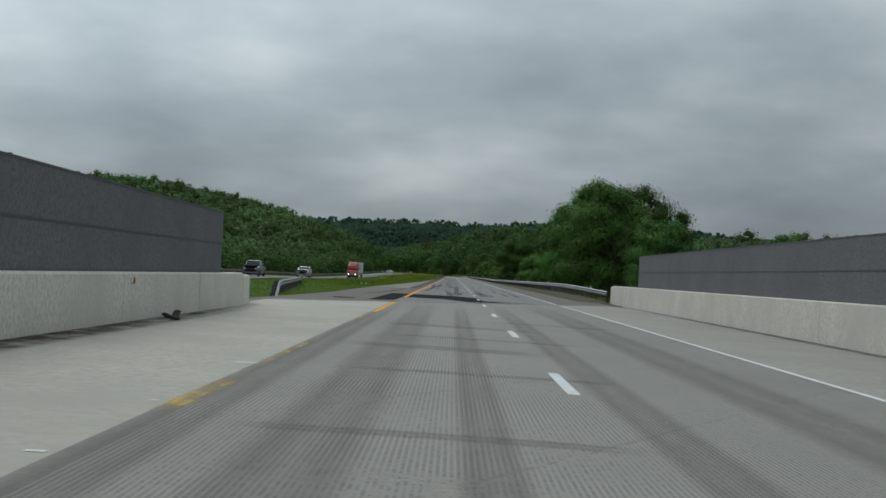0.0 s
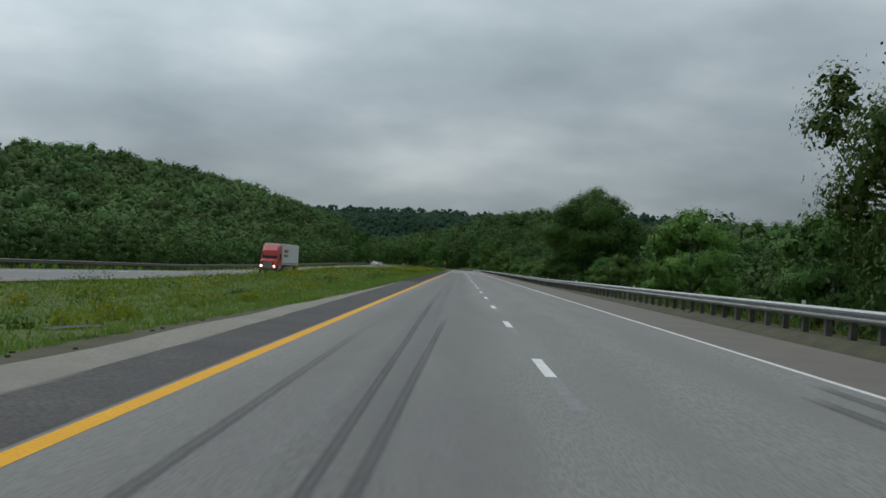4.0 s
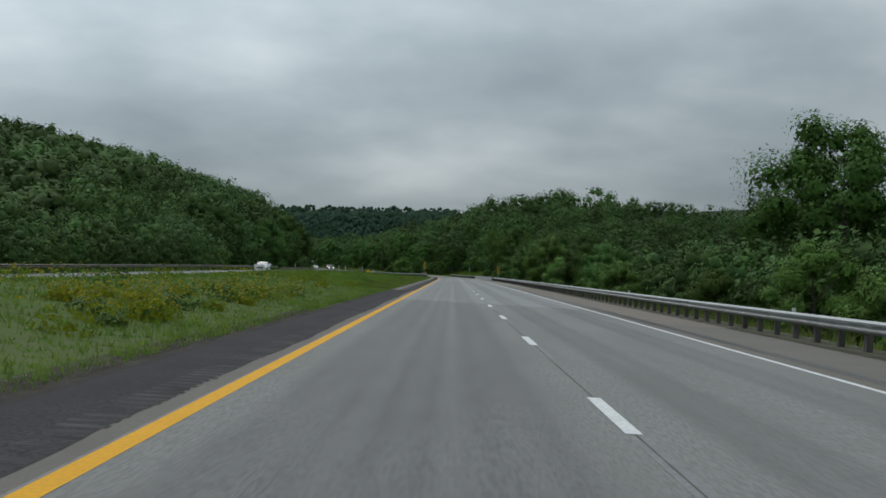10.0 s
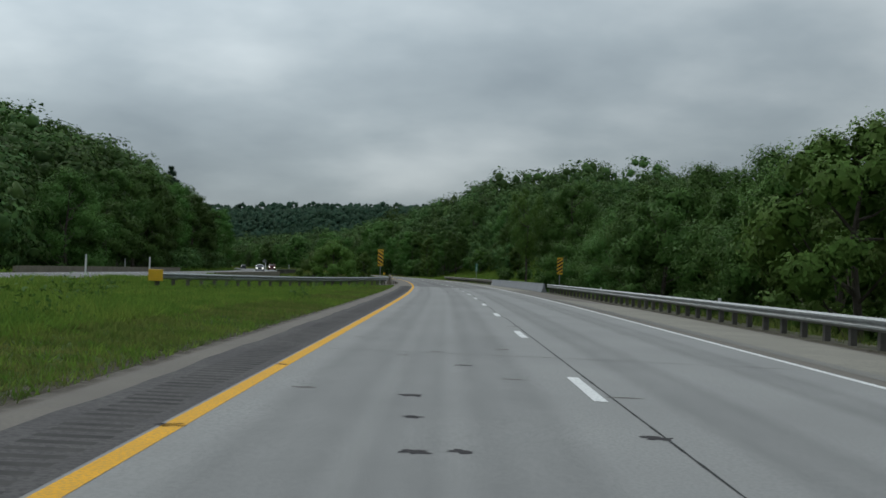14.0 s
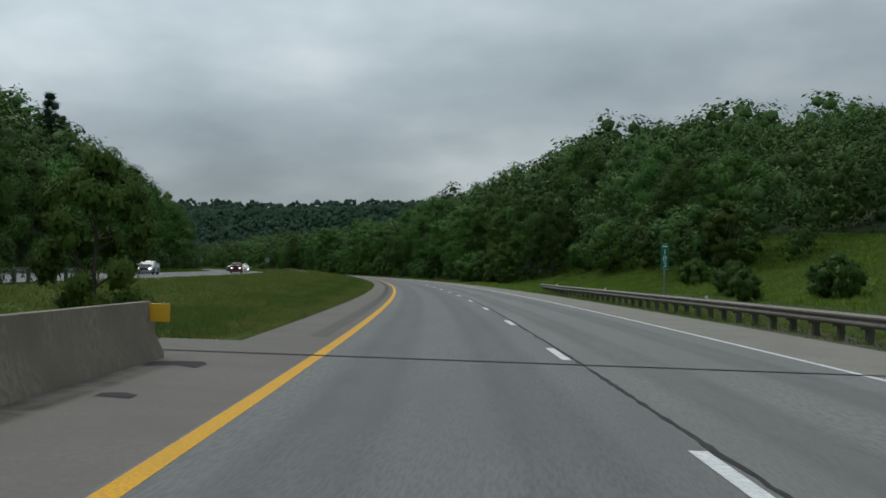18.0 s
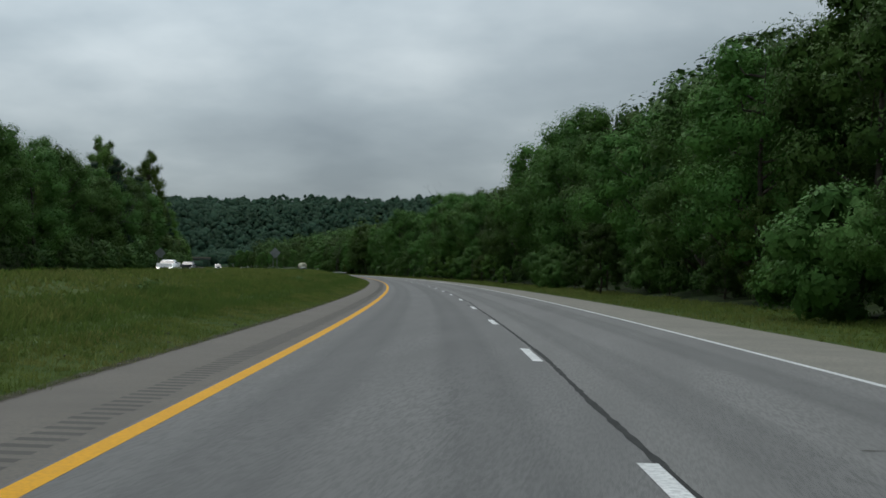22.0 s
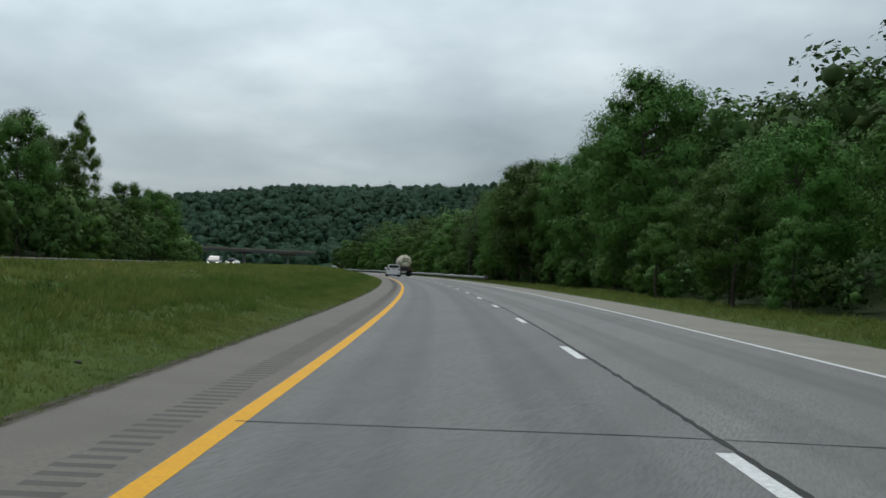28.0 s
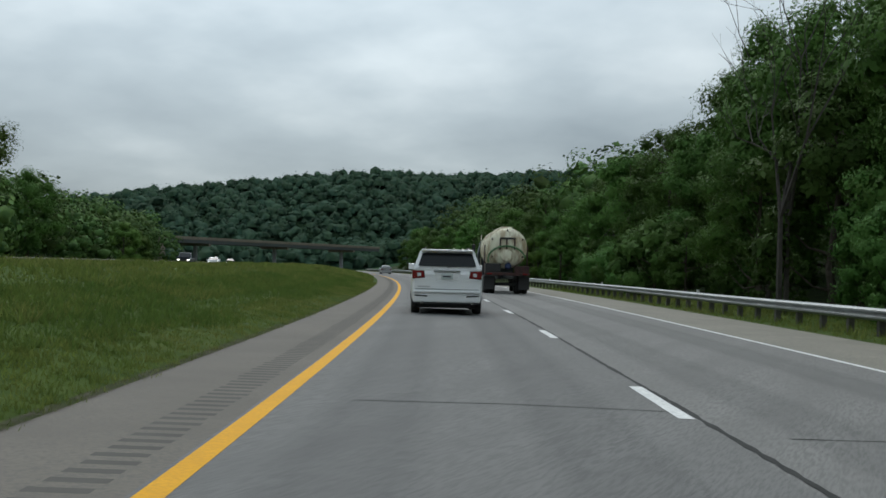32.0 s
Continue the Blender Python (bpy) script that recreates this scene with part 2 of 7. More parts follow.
M["white_paint"] = mat("white_paint", (0.76, 0.76, 0.74), 0.7, var=(0.60, 0.60, 0.585), scale=1.5, fine=(0.50, 0.50, 0.49), fine_scale=18)
M["faded_paint"] = mat("faded_paint", (0.225, 0.225, 0.222), 0.8, var=(0.16, 0.16, 0.16), scale=1.6, fine=(0.15, 0.15, 0.15), fine_scale=20)
M["yellow_paint"] = mat("yellow_paint", (0.74, 0.365, 0.008), 0.75, var=(0.68, 0.33, 0.008), scale=1.5, fine=(0.62, 0.31, 0.015), fine_scale=30, spec=0.12)
M["yellow_worn"] = mat("yellow_worn", (0.74, 0.365, 0.008), 0.75, var=(0.66, 0.33, 0.012), scale=0.9, fine=(0.50, 0.28, 0.04), fine_scale=34, spec=0.12)
M["concrete"] = mat("concrete", (0.704, 0.676, 0.594), 0.9, var=(0.572, 0.545, 0.475), scale=0.6, fine=(0.550, 0.523, 0.475), fine_scale=12, bump=0.15, spec=0.2)
M["concrete_old"] = mat("concrete_old", (0.262, 0.226, 0.174), 0.92, var=(0.172, 0.148, 0.114), scale=0.9, fine=(0.185, 0.162, 0.128), fine_scale=10, bump=0.25, spec=0.15)
M["concrete_grey"] = mat("concrete_grey", (0.30, 0.31, 0.325), 0.9, var=(0.25, 0.26, 0.275), scale=0.7, fine=(0.24, 0.25, 0.26), fine_scale=12, bump=0.15, spec=0.2)
M["galvanised"] = mat("galvanised", (0.357, 0.370, 0.374), 0.45, metal=0.75, var=(0.281, 0.289, 0.289), scale=1.2, fine=(0.255, 0.264, 0.264), fine_scale=14, rough_var=0.1)
M["rail_dull"] = mat("rail_dull", (0.17, 0.165, 0.15), 0.65, metal=0.4, var=(0.115, 0.11, 0.10), scale=0.8, fine=(0.16, 0.13, 0.10), fine_scale=6)
M["post"] = mat("post", (0.10, 0.092, 0.08), 0.9, var=(0.06, 0.055, 0.048), scale=3, obj_random=0.25)
M["grass_soil"] = mat("grass_soil", (0.075, 0.117, 0.026), 0.95, var=(0.055, 0.093, 0.020), scale=0.30, fine=(0.101, 0.117, 0.048), fine_scale=2.5, bump=0.9, bump_scale=9, spec=0.05)
M["meadow_soil"] = mat("meadow_soil", (0.055, 0.087, 0.016), 0.95, var=(0.066, 0.089, 0.020), scale=0.12, fine=(0.040, 0.068, 0.013), fine_scale=1.5, bump=0.5, bump_scale=9, spec=0.05)
# floor under the trees: shade of the foliage is put into this dark colour
M["woods_floor_shaded"] = mat("woods_floor_shaded", (0.019, 0.034, 0.008), 0.95, var=(0.028, 0.044, 0.010), scale=0.08, fine=(0.012, 0.022, 0.006), fine_scale=0.8, bump=1.0, bump_scale=1.2, spec=0.1)
# ridge floor, lighter and bluer than near woods: distance haze put into the colour
M["ridge_floor_hazed"] = mat("ridge_floor_hazed", (0.040, 0.074, 0.040), 0.95, var=(0.052, 0.090, 0.046), scale=0.05, fine=(0.030, 0.058, 0.034), fine_scale=0.5, spec=0.0)
M["gravel"] = mat("gravel", (0.110, 0.098, 0.080), 0.95, var=(0.07, 0.066, 0.05), scale=1.2, fine=(0.08, 0.085, 0.04), fine_scale=5, bump=0.6, bump_scale=40, spec=0.1)
M["grass"] = mat("grass", (0.126, 0.224, 0.036), 0.9, var=(0.206, 0.270, 0.056), scale=0.42, fine=(0.098, 0.180, 0.032), fine_scale=1.2, island=0.14, spec=0.03, thin=0.5)
M["grass_meadow"] = mat("grass_meadow", (0.137, 0.180, 0.044), 0.9, var=(0.183, 0.192, 0.063), scale=0.12, fine=(0.096, 0.139, 0.033), fine_scale=1.2, island=0.14, spec=0.03, thin=0.5)
M["grass_dark"] = mat("grass_dark", (0.094, 0.151, 0.034), 0.9, var=(0.126, 0.167, 0.043), scale=0.15, fine=(0.074, 0.124, 0.029), fine_scale=1.0, island=0.14, spec=0.03, thin=0.45)
M["grass_dry"] = mat("grass_dry", (0.13, 0.175, 0.030), 0.9, var=(0.09, 0.145, 0.022), scale=0.3, island=0.18, spec=0.1, thin=0.3)
M["weed_yellow"] = mat("weed_yellow", (0.150, 0.190, 0.014), 0.85, var=(0.20, 0.205, 0.012), scale=0.6, island=0.25, spec=0.05, thin=0.4)
M["flower_yellow"] = mat("flower_yellow", (0.45, 0.38, 0.03), 0.8, island=0.25)
M["flower_white"] = mat("flower_white", (0.55, 0.56, 0.48), 0.8, island=0.2)
M["leaf_a"] = mat("leaf_a", (0.086, 0.175, 0.037), 0.65, var=(0.064, 0.136, 0.032), scale=0.35, island=0.18, obj_random=0.42, spec=0.06, thin=0.12)
M["leaf_b"] = mat("leaf_b", (0.119, 0.207, 0.044), 0.65, var=(0.086, 0.164, 0.036), scale=0.35, island=0.18, obj_random=0.42, spec=0.06, thin=0.14)
M["leaf_c"] = mat("leaf_c", (0.066, 0.136, 0.034), 0.65, var=(0.084, 0.162, 0.037), scale=0.35, island=0.18, obj_random=0.42, spec=0.06, thin=0.12)
M["leaf_pine"] = mat("leaf_pine", (0.022, 0.050, 0.026), 0.7, var=(0.030, 0.062, 0.030), scale=0.35, island=0.2, spec=0.15)
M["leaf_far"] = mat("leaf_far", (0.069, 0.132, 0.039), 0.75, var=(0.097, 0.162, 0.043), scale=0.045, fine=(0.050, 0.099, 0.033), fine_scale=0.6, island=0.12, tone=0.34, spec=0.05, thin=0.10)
# ridge leaves: the bluish tint is distance haze put into the base colour
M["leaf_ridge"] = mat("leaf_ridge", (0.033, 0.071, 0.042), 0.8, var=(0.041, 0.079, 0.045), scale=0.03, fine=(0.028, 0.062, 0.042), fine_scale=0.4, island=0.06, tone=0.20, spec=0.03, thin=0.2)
M["bark"] = mat("bark", (0.065, 0.052, 0.040), 0.95, var=(0.11, 0.095, 0.08), scale=3, bump=0.6, bump_scale=20, spec=0.1)
M["bark_grey"] = mat("bark_grey", (0.095, 0.085, 0.075), 0.95, var=(0.06, 0.055, 0.05), scale=3, spec=0.1)
M["black_mesh"] = mat("black_mesh", (0.159, 0.160, 0.169), 0.95, var=(0.194, 0.194, 0.203), scale=0.5, fine=(0.138, 0.138, 0.144), fine_scale=16, spec=0.03)
M["sign_yellow"] = mat("sign_yellow", (0.75, 0.42, 0.015), 0.45, var=(0.68, 0.38, 0.015), scale=3)
M["black"] = mat("black", (0.012, 0.012, 0.012), 0.5, var=(0.02, 0.02, 0.02), scale=4)
M["sign_green"] = mat("sign_green", (0.006, 0.17, 0.105), 0.4, var=(0.006, 0.14, 0.09), scale=3)
M["sign_back"] = mat("sign_back", (0.26, 0.27, 0.275), 0.5, metal=0.4, var=(0.21, 0.22, 0.22), scale=3)
M["white_sheet"] = mat("white_sheet", (0.75, 0.75, 0.73), 0.5, var=(0.66, 0.66, 0.64), scale=4)
M["steel_girder"] = mat("steel_girder", (0.055, 0.075, 0.078), 0.7, var=(0.075, 0.075, 0.07), scale=1)


# ---- mesh building ----
class Soup:
    """Points and faces gathered with numpy, made into one mesh."""

    def __init__(self):
        self.v, self.f, self.m, self.n, self.nrm = [], [], [], 0, []

    def add(self, v, f, m=0, nrm=None):
        """nrm: soft shading normals, one a point, for foliage; given for all or for none."""
        v, f = np.asarray(v, float).reshape(-1, 3), np.asarray(f, int)
        if nrm is not None:
            self.nrm.append(nrm)
        self.v.append(v)
        self.f.append(f + self.n)
        self.m.append(np.full(len(f), m))
        self.n += len(v)

    def mesh(self, name, mats, smooth=False):
        me = bpy.data.meshes.new(name)
        v = np.concatenate(self.v)
        me.vertices.add(len(v))
        me.vertices.foreach_set("co", v.ravel())
        sizes = np.concatenate([np.full(len(f), f.shape[1]) for f in self.f])
        loops = np.concatenate([f.ravel() for f in self.f])
        me.loops.add(len(loops))
        me.loops.foreach_set("vertex_index", loops)
        me.polygons.add(len(sizes))
        me.polygons.foreach_set("loop_start", np.concatenate([[0], np.cumsum(sizes)[:-1]]))
        me.polygons.foreach_set("material_index", np.concatenate(self.m))
        if smooth or self.nrm:
            me.polygons.foreach_set("use_smooth", np.ones(len(sizes), bool))
        me.update(calc_edges=True)
        if self.nrm:
            me.normals_split_custom_set_from_vertices(np.concatenate(self.nrm).astype(np.float32))
        elif not smooth and len(sizes) < 6000:
            me.set_sharp_from_angle(angle=radians(32))
        for m in mats if isinstance(mats, (list, tuple)) else [mats]:
            me.materials.append(m)
        return me


BOX_F = np.array([[0, 3, 2, 1], [4, 5, 6, 7], [0, 1, 5, 4], [1, 2, 6, 5], [2, 3, 7, 6], [3, 0, 4, 7]])


def box_pts(x0, x1, y0, y1, z0, z1):
    return np.array([[x0, y0, z0], [x1, y0, z0], [x1, y1, z0], [x0, y1, z0], [x0, y0, z1], [x1, y0, z1], [x1, y1, z1], [x0, y1, z1]], float)


def part(name, me, parent=None, label="", m=None):
    """A mesh object, a child of parent if one is given, at the pose m."""
    ob = new(name, me)
    if parent is not None:
        ob.parent = parent
    if m is not None:
        ob.matrix_basis = m
    if label:
        ob["label"] = label
    return ob


def box(x0, x1, y0, y1, z0, z1, material, name="block", bevel=0.0):
    bm = bmesh.new()
    vs = [bm.verts.new(p) for p in box_pts(x0, x1, y0, y1, z0, z1)]
    for f in BOX_F:
        bm.faces.new([vs[i] for i in f])
    if bevel:
        bmesh.ops.bevel(bm, geom=bm.edges[:], offset=bevel, segments=2, affect="EDGES", profile=0.5)
    me = bpy.data.meshes.new(name)
    bm.to_mesh(me)
    bm.free()
    me.materials.append(material)
    return me


def prism(outline, y0, y1, material, name="prism", bevel=0.0, axis="y"):
    """An outline of (x, z) points drawn out from y0 to y1 (or (y, z) points drawn along x)."""
    bm = bmesh.new()
    put = (lambda a, b, c: (a, c, b)) if axis == "y" else ((lambda a, b, c: (c, a, b)) if axis == "x" else (lambda a, b, c: (a, b, c)))
    A = [bm.verts.new(put(a, b, y0)) for a, b in outline]
    B = [bm.verts.new(put(a, b, y1)) for a, b in outline]
    n = len(outline)
    bm.faces.new(A)
    bm.faces.new(B[::-1])
    for i in range(n):
        bm.faces.new((A[i], B[i], B[(i + 1) % n], A[(i + 1) % n]))
    bmesh.ops.recalc_face_normals(bm, faces=bm.faces)
    if bevel:
        bmesh.ops.bevel(bm, geom=bm.edges[:], offset=bevel, segments=2, affect="EDGES", profile=0.5)
    me = bpy.data.meshes.new(name)
    bm.to_mesh(me)
    bm.free()
    me.materials.append(material)
    return me


def lathe(profile, n, material, name="turned", axis="z", smooth=True):
    """Turns (radius, height) points round an axis."""
    a = np.linspace(0, 2 * np.pi, n, endpoint=False)
    V = np.concatenate([np.stack([r * np.cos(a), r * np.sin(a), np.full(n, h)], 1) for r, h in profile])
    F = []
    for k in range(len(profile) - 1):
        for i in range(n):
            j = (i + 1) % n
            F.append((k * n + i, k * n + j, (k + 1) * n + j, (k + 1) * n + i))
    if axis == "y":
        V = V[:, [0, 2, 1]] * (1, 1, -1)
    if axis == "x":
        V = V[:, [2, 1, 0]] * (1, 1, -1)
    sp = Soup()
    sp.add(V, F)
    if profile[0][0] > 1e-3:
        sp.add(V[:n], [list(range(n))[::-1]])
    if profile[-1][0] > 1e-3:
        sp.add(V[-n:], [list(range(n))])
    return sp.mesh(name, material, smooth)


def strip(s0, s1, L0, L1, z, material, name="strip", step=6.0, skew=0.0, fall=True):
    """A flat band along the road between two offsets (numbers or functions of s); skew shifts s by skew * L."""
    n = max(2, int((s1 - s0) / step) + 1)
    s = np.linspace(s0, s1, n)
    a = L0(s) if callable(L0) else np.full(n, L0)
    b = L1(s) if callable(L1) else np.full(n, L1)
    P = []
    for q in (a, b):
        x, y = road_xy(s + skew * q, q)
        P.append(np.stack([x, y, z + (-FALL * q if fall else 0 * q)], 1))
    V = np.concatenate(P)
    i = np.arange(n - 1)
    F = np.stack([i, i + n, i + n + 1, i + 1], 1)
    sp = Soup()
    sp.add(V, F)
    return sp.mesh(name, material)


def sweep(line, profile, material, name="rail", closed=True):
    """Draws a (side, z) profile along points (s, L, z) on the road's plan."""
    line = np.asarray(line, float)
    x, y = road_xy(line[:, 0], line[:, 1])
    d = np.stack([np.gradient(x), np.gradient(y)], 1)
    d /= np.linalg.norm(d, axis=1)[:, None]
    side = np.stack([d[:, 1], -d[:, 0]], 1)
    k, n = len(profile), len(line)
    V = np.empty((n, k, 3))
    for j, (a, b) in enumerate(profile):
        V[:, j, 0], V[:, j, 1], V[:, j, 2] = x + side[:, 0] * a, y + side[:, 1] * a, line[:, 2] + b
    F = []
    for i in range(n - 1):
        for j in range(k if closed else k - 1):
            q = (j + 1) % k
            F.append((i * k + j, i * k + q, (i + 1) * k + q, (i + 1) * k + j))
    sp = Soup()
    sp.add(V, F)
    if closed:
        sp.add(V[0], [list(range(k))])
        sp.add(V[-1], [list(range(k))[::-1]])
    return sp.mesh(name, material)


def smooth01(a, b, x):
    u = np.clip((x - a) / (b - a), 0, 1)
    return u * u * (3 - 2 * u)


# ---- the ground ----
rng = np.random.default_rng(7)


def wave(x, y, size, seed=0):
    """Cheap smooth noise, about -1 to 1."""
    x, y = np.asarray(x, float) / size, np.asarray(y, float) / size
    return (np.sin(x * 1.7 + seed * 1.3 + 1.1 * np.sin(y * 1.3 + seed)) + np.sin(y * 2.1 - seed * 0.7 + 0.9 * np.sin(x * 1.1 + 2 * seed))
            + 0.6 * np.sin(x * 3.7 + y * 2.9 + seed * 2.1)) / 2.6


def opp_z(s):
    return np.interp(s, [0, 150, 200, 290, 340, 430, 520, 620, 900, 1600], [-0.1, -0.15, -0.5, -1.0, -0.9, -0.35, 0.15, 0.35, 0.5, 0.8])


def ground_z(s, L):
    """Height of the ground at a place on the road's plan."""
    s, L = np.broadcast_arrays(np.asarray(s, float), np.asarray(L, float))
    x, y = road_xy(s, L)
    oz = opp_z(s)
    zl, zr = -FALL * PAVE_L - 0.02, -FALL * PAVE_R - 0.02
    # median
    u = np.clip((PAVE_L - L) / (PAVE_L - OPP_N), 0, 1)
    crest = np.interp(s, [0, 180, 270, 470, 525, 560, 620, 760, 860, 1300, 1600], [-0.25, -0.25, 0.92, 0.80, 0.42, -0.05, -0.40, 0.42, 0.78, 0.85, 0.6])
    med = zl * (1 - u) + (oz - 0.03) * u + crest * np.sin(np.pi * np.clip(u, 0, 1)) ** 1.2
    # beyond the opposite carriageway
    m = np.maximum(-L - 36, 0)
    hill = 45 * (1 - np.exp(-np.maximum(m - 5, 0) / 60))
    env = smooth01(520, 830, s) * (1 - 0.62 * smooth01(860, 1010, s)) * (1 - 0.5 * smooth01(1080, 1250, s))
    left = oz - 0.05 - 0.9 * smooth01(0, 8, m) * (1 - env) + hill * env + 1.2 * wave(x, y, 40, 3) * smooth01(20, 80, m)
    # right of the road
    r = np.maximum(L - 8.6, 0)
    low = 1 - smooth01(585, 690, s)
    bank = zr - 0.05 - 5.2 * smooth01(0, 11, r) + 0.035 * np.maximum(r - 30, 0)
    slope = np.interp(s, [600, 680, 760, 830, 900, 1000, 1120, 1250, 1600], [0.05, 0.16, 0.28, 0.48, 0.53, 0.42, 0.24, 0.16, 0.16])
    rise = zr + 41 * (1 - np.exp(-slope * np.maximum(r - 2.5, 0) * smooth01(0, 22, r) / 41))
    verge = np.interp(s, [60, 90, 100, 170, 270], [0.0, 0.30, 0.36, 0.24, 0.0]) * smooth01(6.95, 7.5, L) * (1 - smooth01(8.2, 10.5, L))
    right = verge + np.where(r > 0, bank * low + rise * (1 - low), zr) + 1.0 * wave(x, y, 35, 5) * smooth01(15, 60, r)
    z = np.where(L > 0, right, np.where(L > OPP_N, med, np.where(L >= OPP_F, oz - 0.25, left)))
    z = np.where((L > PAVE_L + 0.01) & (L < PAVE_R - 0.01), -FALL * L - 0.30, z)
    # the dips under the two bridges
    dip = 6.0 * (1 - smooth01(36, 62, s - 1.2 * (L + 8) * (np.abs(L) < 40))) * smooth01(-110, -80, s)
    z = z - dip * np.where((L > -8.6) & (L < 8.2), 1.0, smooth01(8.1, 9.5, np.abs(L)))
    creek = smooth01(606, 620, s) * (1 - smooth01(648, 664, s))
    z = z - 4.2 * creek * np.where((L > PAVE_L) & (L < PAVE_R), 1.0, np.where(L < 0, smooth01(5.6, 7.5, -L), smooth01(7.2, 9.0, L))) * (1 - smooth01(40, 80, np.abs(L)))
    # far ridges round the end of the valley
    dx, dy = x + 110, y - 1135
    rr = np.hypot(dx, dy) * (1 + 0.05 * wave(x, y, 180, 9))
    az = np.degrees(np.arctan2(-dx, np.maximum(dy, 1e-3)))
    top = np.interp(az, [-70, -45, -20, 0, 15, 25, 34, 42, 60], [24, 42, 71, 61, 52, 49, 36, 16, 11])
    far = top * smooth01(430, 690, rr) + 34 * smooth01(700, 1300, rr) * smooth01(-60, -25, az) + 5 * wave(x, y, 120, 2) * smooth01(450, 700, rr)
    z = np.maximum(z, np.where(dy > 150, far - 8 + 8 * smooth01(430, 560, rr), -99))
    return z


s_lines = np.concatenate([np.arange(-300, -60, 40), np.arange(-60, 1300, 5), np.arange(1300, 1800, 15), np.arange(1800, 3900, 60)]).astype(float)
l_lines = np.array([-1300, -1000, -750, -560, -430, -340, -280, -235, -195, -165, -140, -120, -104, -90, -78, -68, -60, -53, -47, -42, -38, -36, OPP_F, OPP_F + 0.02,
                    OPP_N - 0.02, OPP_N, -20, -18, -16, -14, -12, -10.5, -9, -8.5, -7.8, -7, -6.3, -5.9, -5.6, PAVE_L, PAVE_L + 0.02, -3, 0, 3, PAVE_R - 0.02, PAVE_R, 7.25, 7.5, 7.8, 8.2, 8.6, 9.2, 10, 11.5,
                    13, 15, 17, 19, 22, 25, 29, 34, 40, 47, 55, 64, 75, 88, 104, 124, 150, 185, 230, 290, 380, 500, 700, 1000, 1500, 2200], float)
gs, gl = np.meshgrid(s_lines, l_lines, indexing="ij")
gx, gy = road_xy(gs, gl)
gz = ground_z(gs, gl)
ns, nl = gs.shape
ii, jj = np.meshgrid(np.arange(ns - 1), np.arange(nl - 1), indexing="ij")
q0 = (ii * nl + jj).ravel()
gf = np.stack([q0, q0 + 1, q0 + nl + 1, q0 + nl], 1)
lc = (gl[:-1, :-1] + gl[1:, 1:]).ravel() / 2
sc = (gs[:-1, :-1] + gs[1:, 1:]).ravel() / 2
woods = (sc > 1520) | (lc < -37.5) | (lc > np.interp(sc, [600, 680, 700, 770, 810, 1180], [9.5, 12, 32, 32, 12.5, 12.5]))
gravel = ((lc > np.interp(sc, [150, 185], [-6.6, -5.65])) & (lc < PAVE_L) & (sc < 660)) | ((lc > PAVE_R) & (lc < 8.6) & (sc < 680))
sp = Soup()
sp.add(np.stack([gx, gy, gz], 2).reshape(-1, 3), gf)
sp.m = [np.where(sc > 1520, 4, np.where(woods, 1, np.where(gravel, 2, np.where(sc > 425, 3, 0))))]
tagged(part("ground", sp.mesh("ground", [M["grass_soil"], M["woods_floor_shaded"], M["gravel"], M["meadow_soil"], M["ridge_floor_hazed"]], True)), "grassy valley ground with wooded slopes", "ground", kind="structure")

# ---- pavement ----
for name, me, label in (
        ("road", strip(44, 408, YELLOW - 0.12, WHITE + 0.10, 0.0, M["asphalt_pale"], "road"), "grey worn asphalt carriageway with two lanes"),
        ("road", strip(408, 605, YELLOW - 0.12, WHITE + 0.10, 0.0, M["old_pavement"], "road"), "old pale grey pavement with cracks and worn holes"),
        ("road", strip(605, 1700, YELLOW - 0.12, 0.08, 0.0, M["asphalt_bend"], "road"), "smooth grey asphalt of the inner lane in a long bend"),
        ("road", strip(605, 1700, 0.08, WHITE + 0.10, 0.0, M["asphalt_bend_right"], "road"), "smooth lighter grey asphalt of the outer lane in a long bend"),
        ("pavement_shoulder_left", strip(42, 1700, PAVE_L, YELLOW - 0.12, 0.0, M["shoulder"], "shoulder"), "light grey asphalt inner shoulder with rumble strip"),
        ("pavement_shoulder_right", strip(56, 605, WHITE + 0.10, PAVE_R, 0.0, M["shoulder"], "shoulder"), "light grey asphalt outer shoulder"),
        ("pavement_shoulder_right", strip(605, 1700, WHITE + 0.10, PAVE_R, 0.0, M["shoulder_pale"], "shoulder"), "pale dusty outer shoulder along the bend"),
        ("road_opposite", strip(-200, 1700, OPP_F, OPP_N, 0.0, M["asphalt_worn"], "road", fall=False), "pale asphalt carriageway of the opposite direction")):
    ob = tagged(part(name, me), label, "road", kind="structure")
    if name == "road_opposite":
        n = len(me.vertices) // 2
        zz = opp_z(np.linspace(-200, 1700, n))
        co = np.empty(len(me.vertices) * 3)
        me.vertices.foreach_get("co", co)
        co = co.reshape(-1, 3)
        co[:n, 2] = co[n:, 2] = zz
        me.vertices.foreach_set("co", co.ravel())

# ---- the first bridge: concrete deck, parapets and dark screens ----
SKEW = 1.82          # the joint runs skewed to the road
JOINT = 55.5
deck = tagged(part("bridge_deck", strip(-120, JOINT, YELLOW - 0.12, WHITE + 0.10, 0.006, M["deck"], "deck", skew=SKEW)), "grooved grey concrete bridge deck", "bridge", kind="structure")
part("deck_shoulder", strip(-120, JOINT, -7.75, YELLOW - 0.12, 0.006, M["deck_shoulder"], "deck", skew=SKEW), deck, "pale concrete inner shoulder")
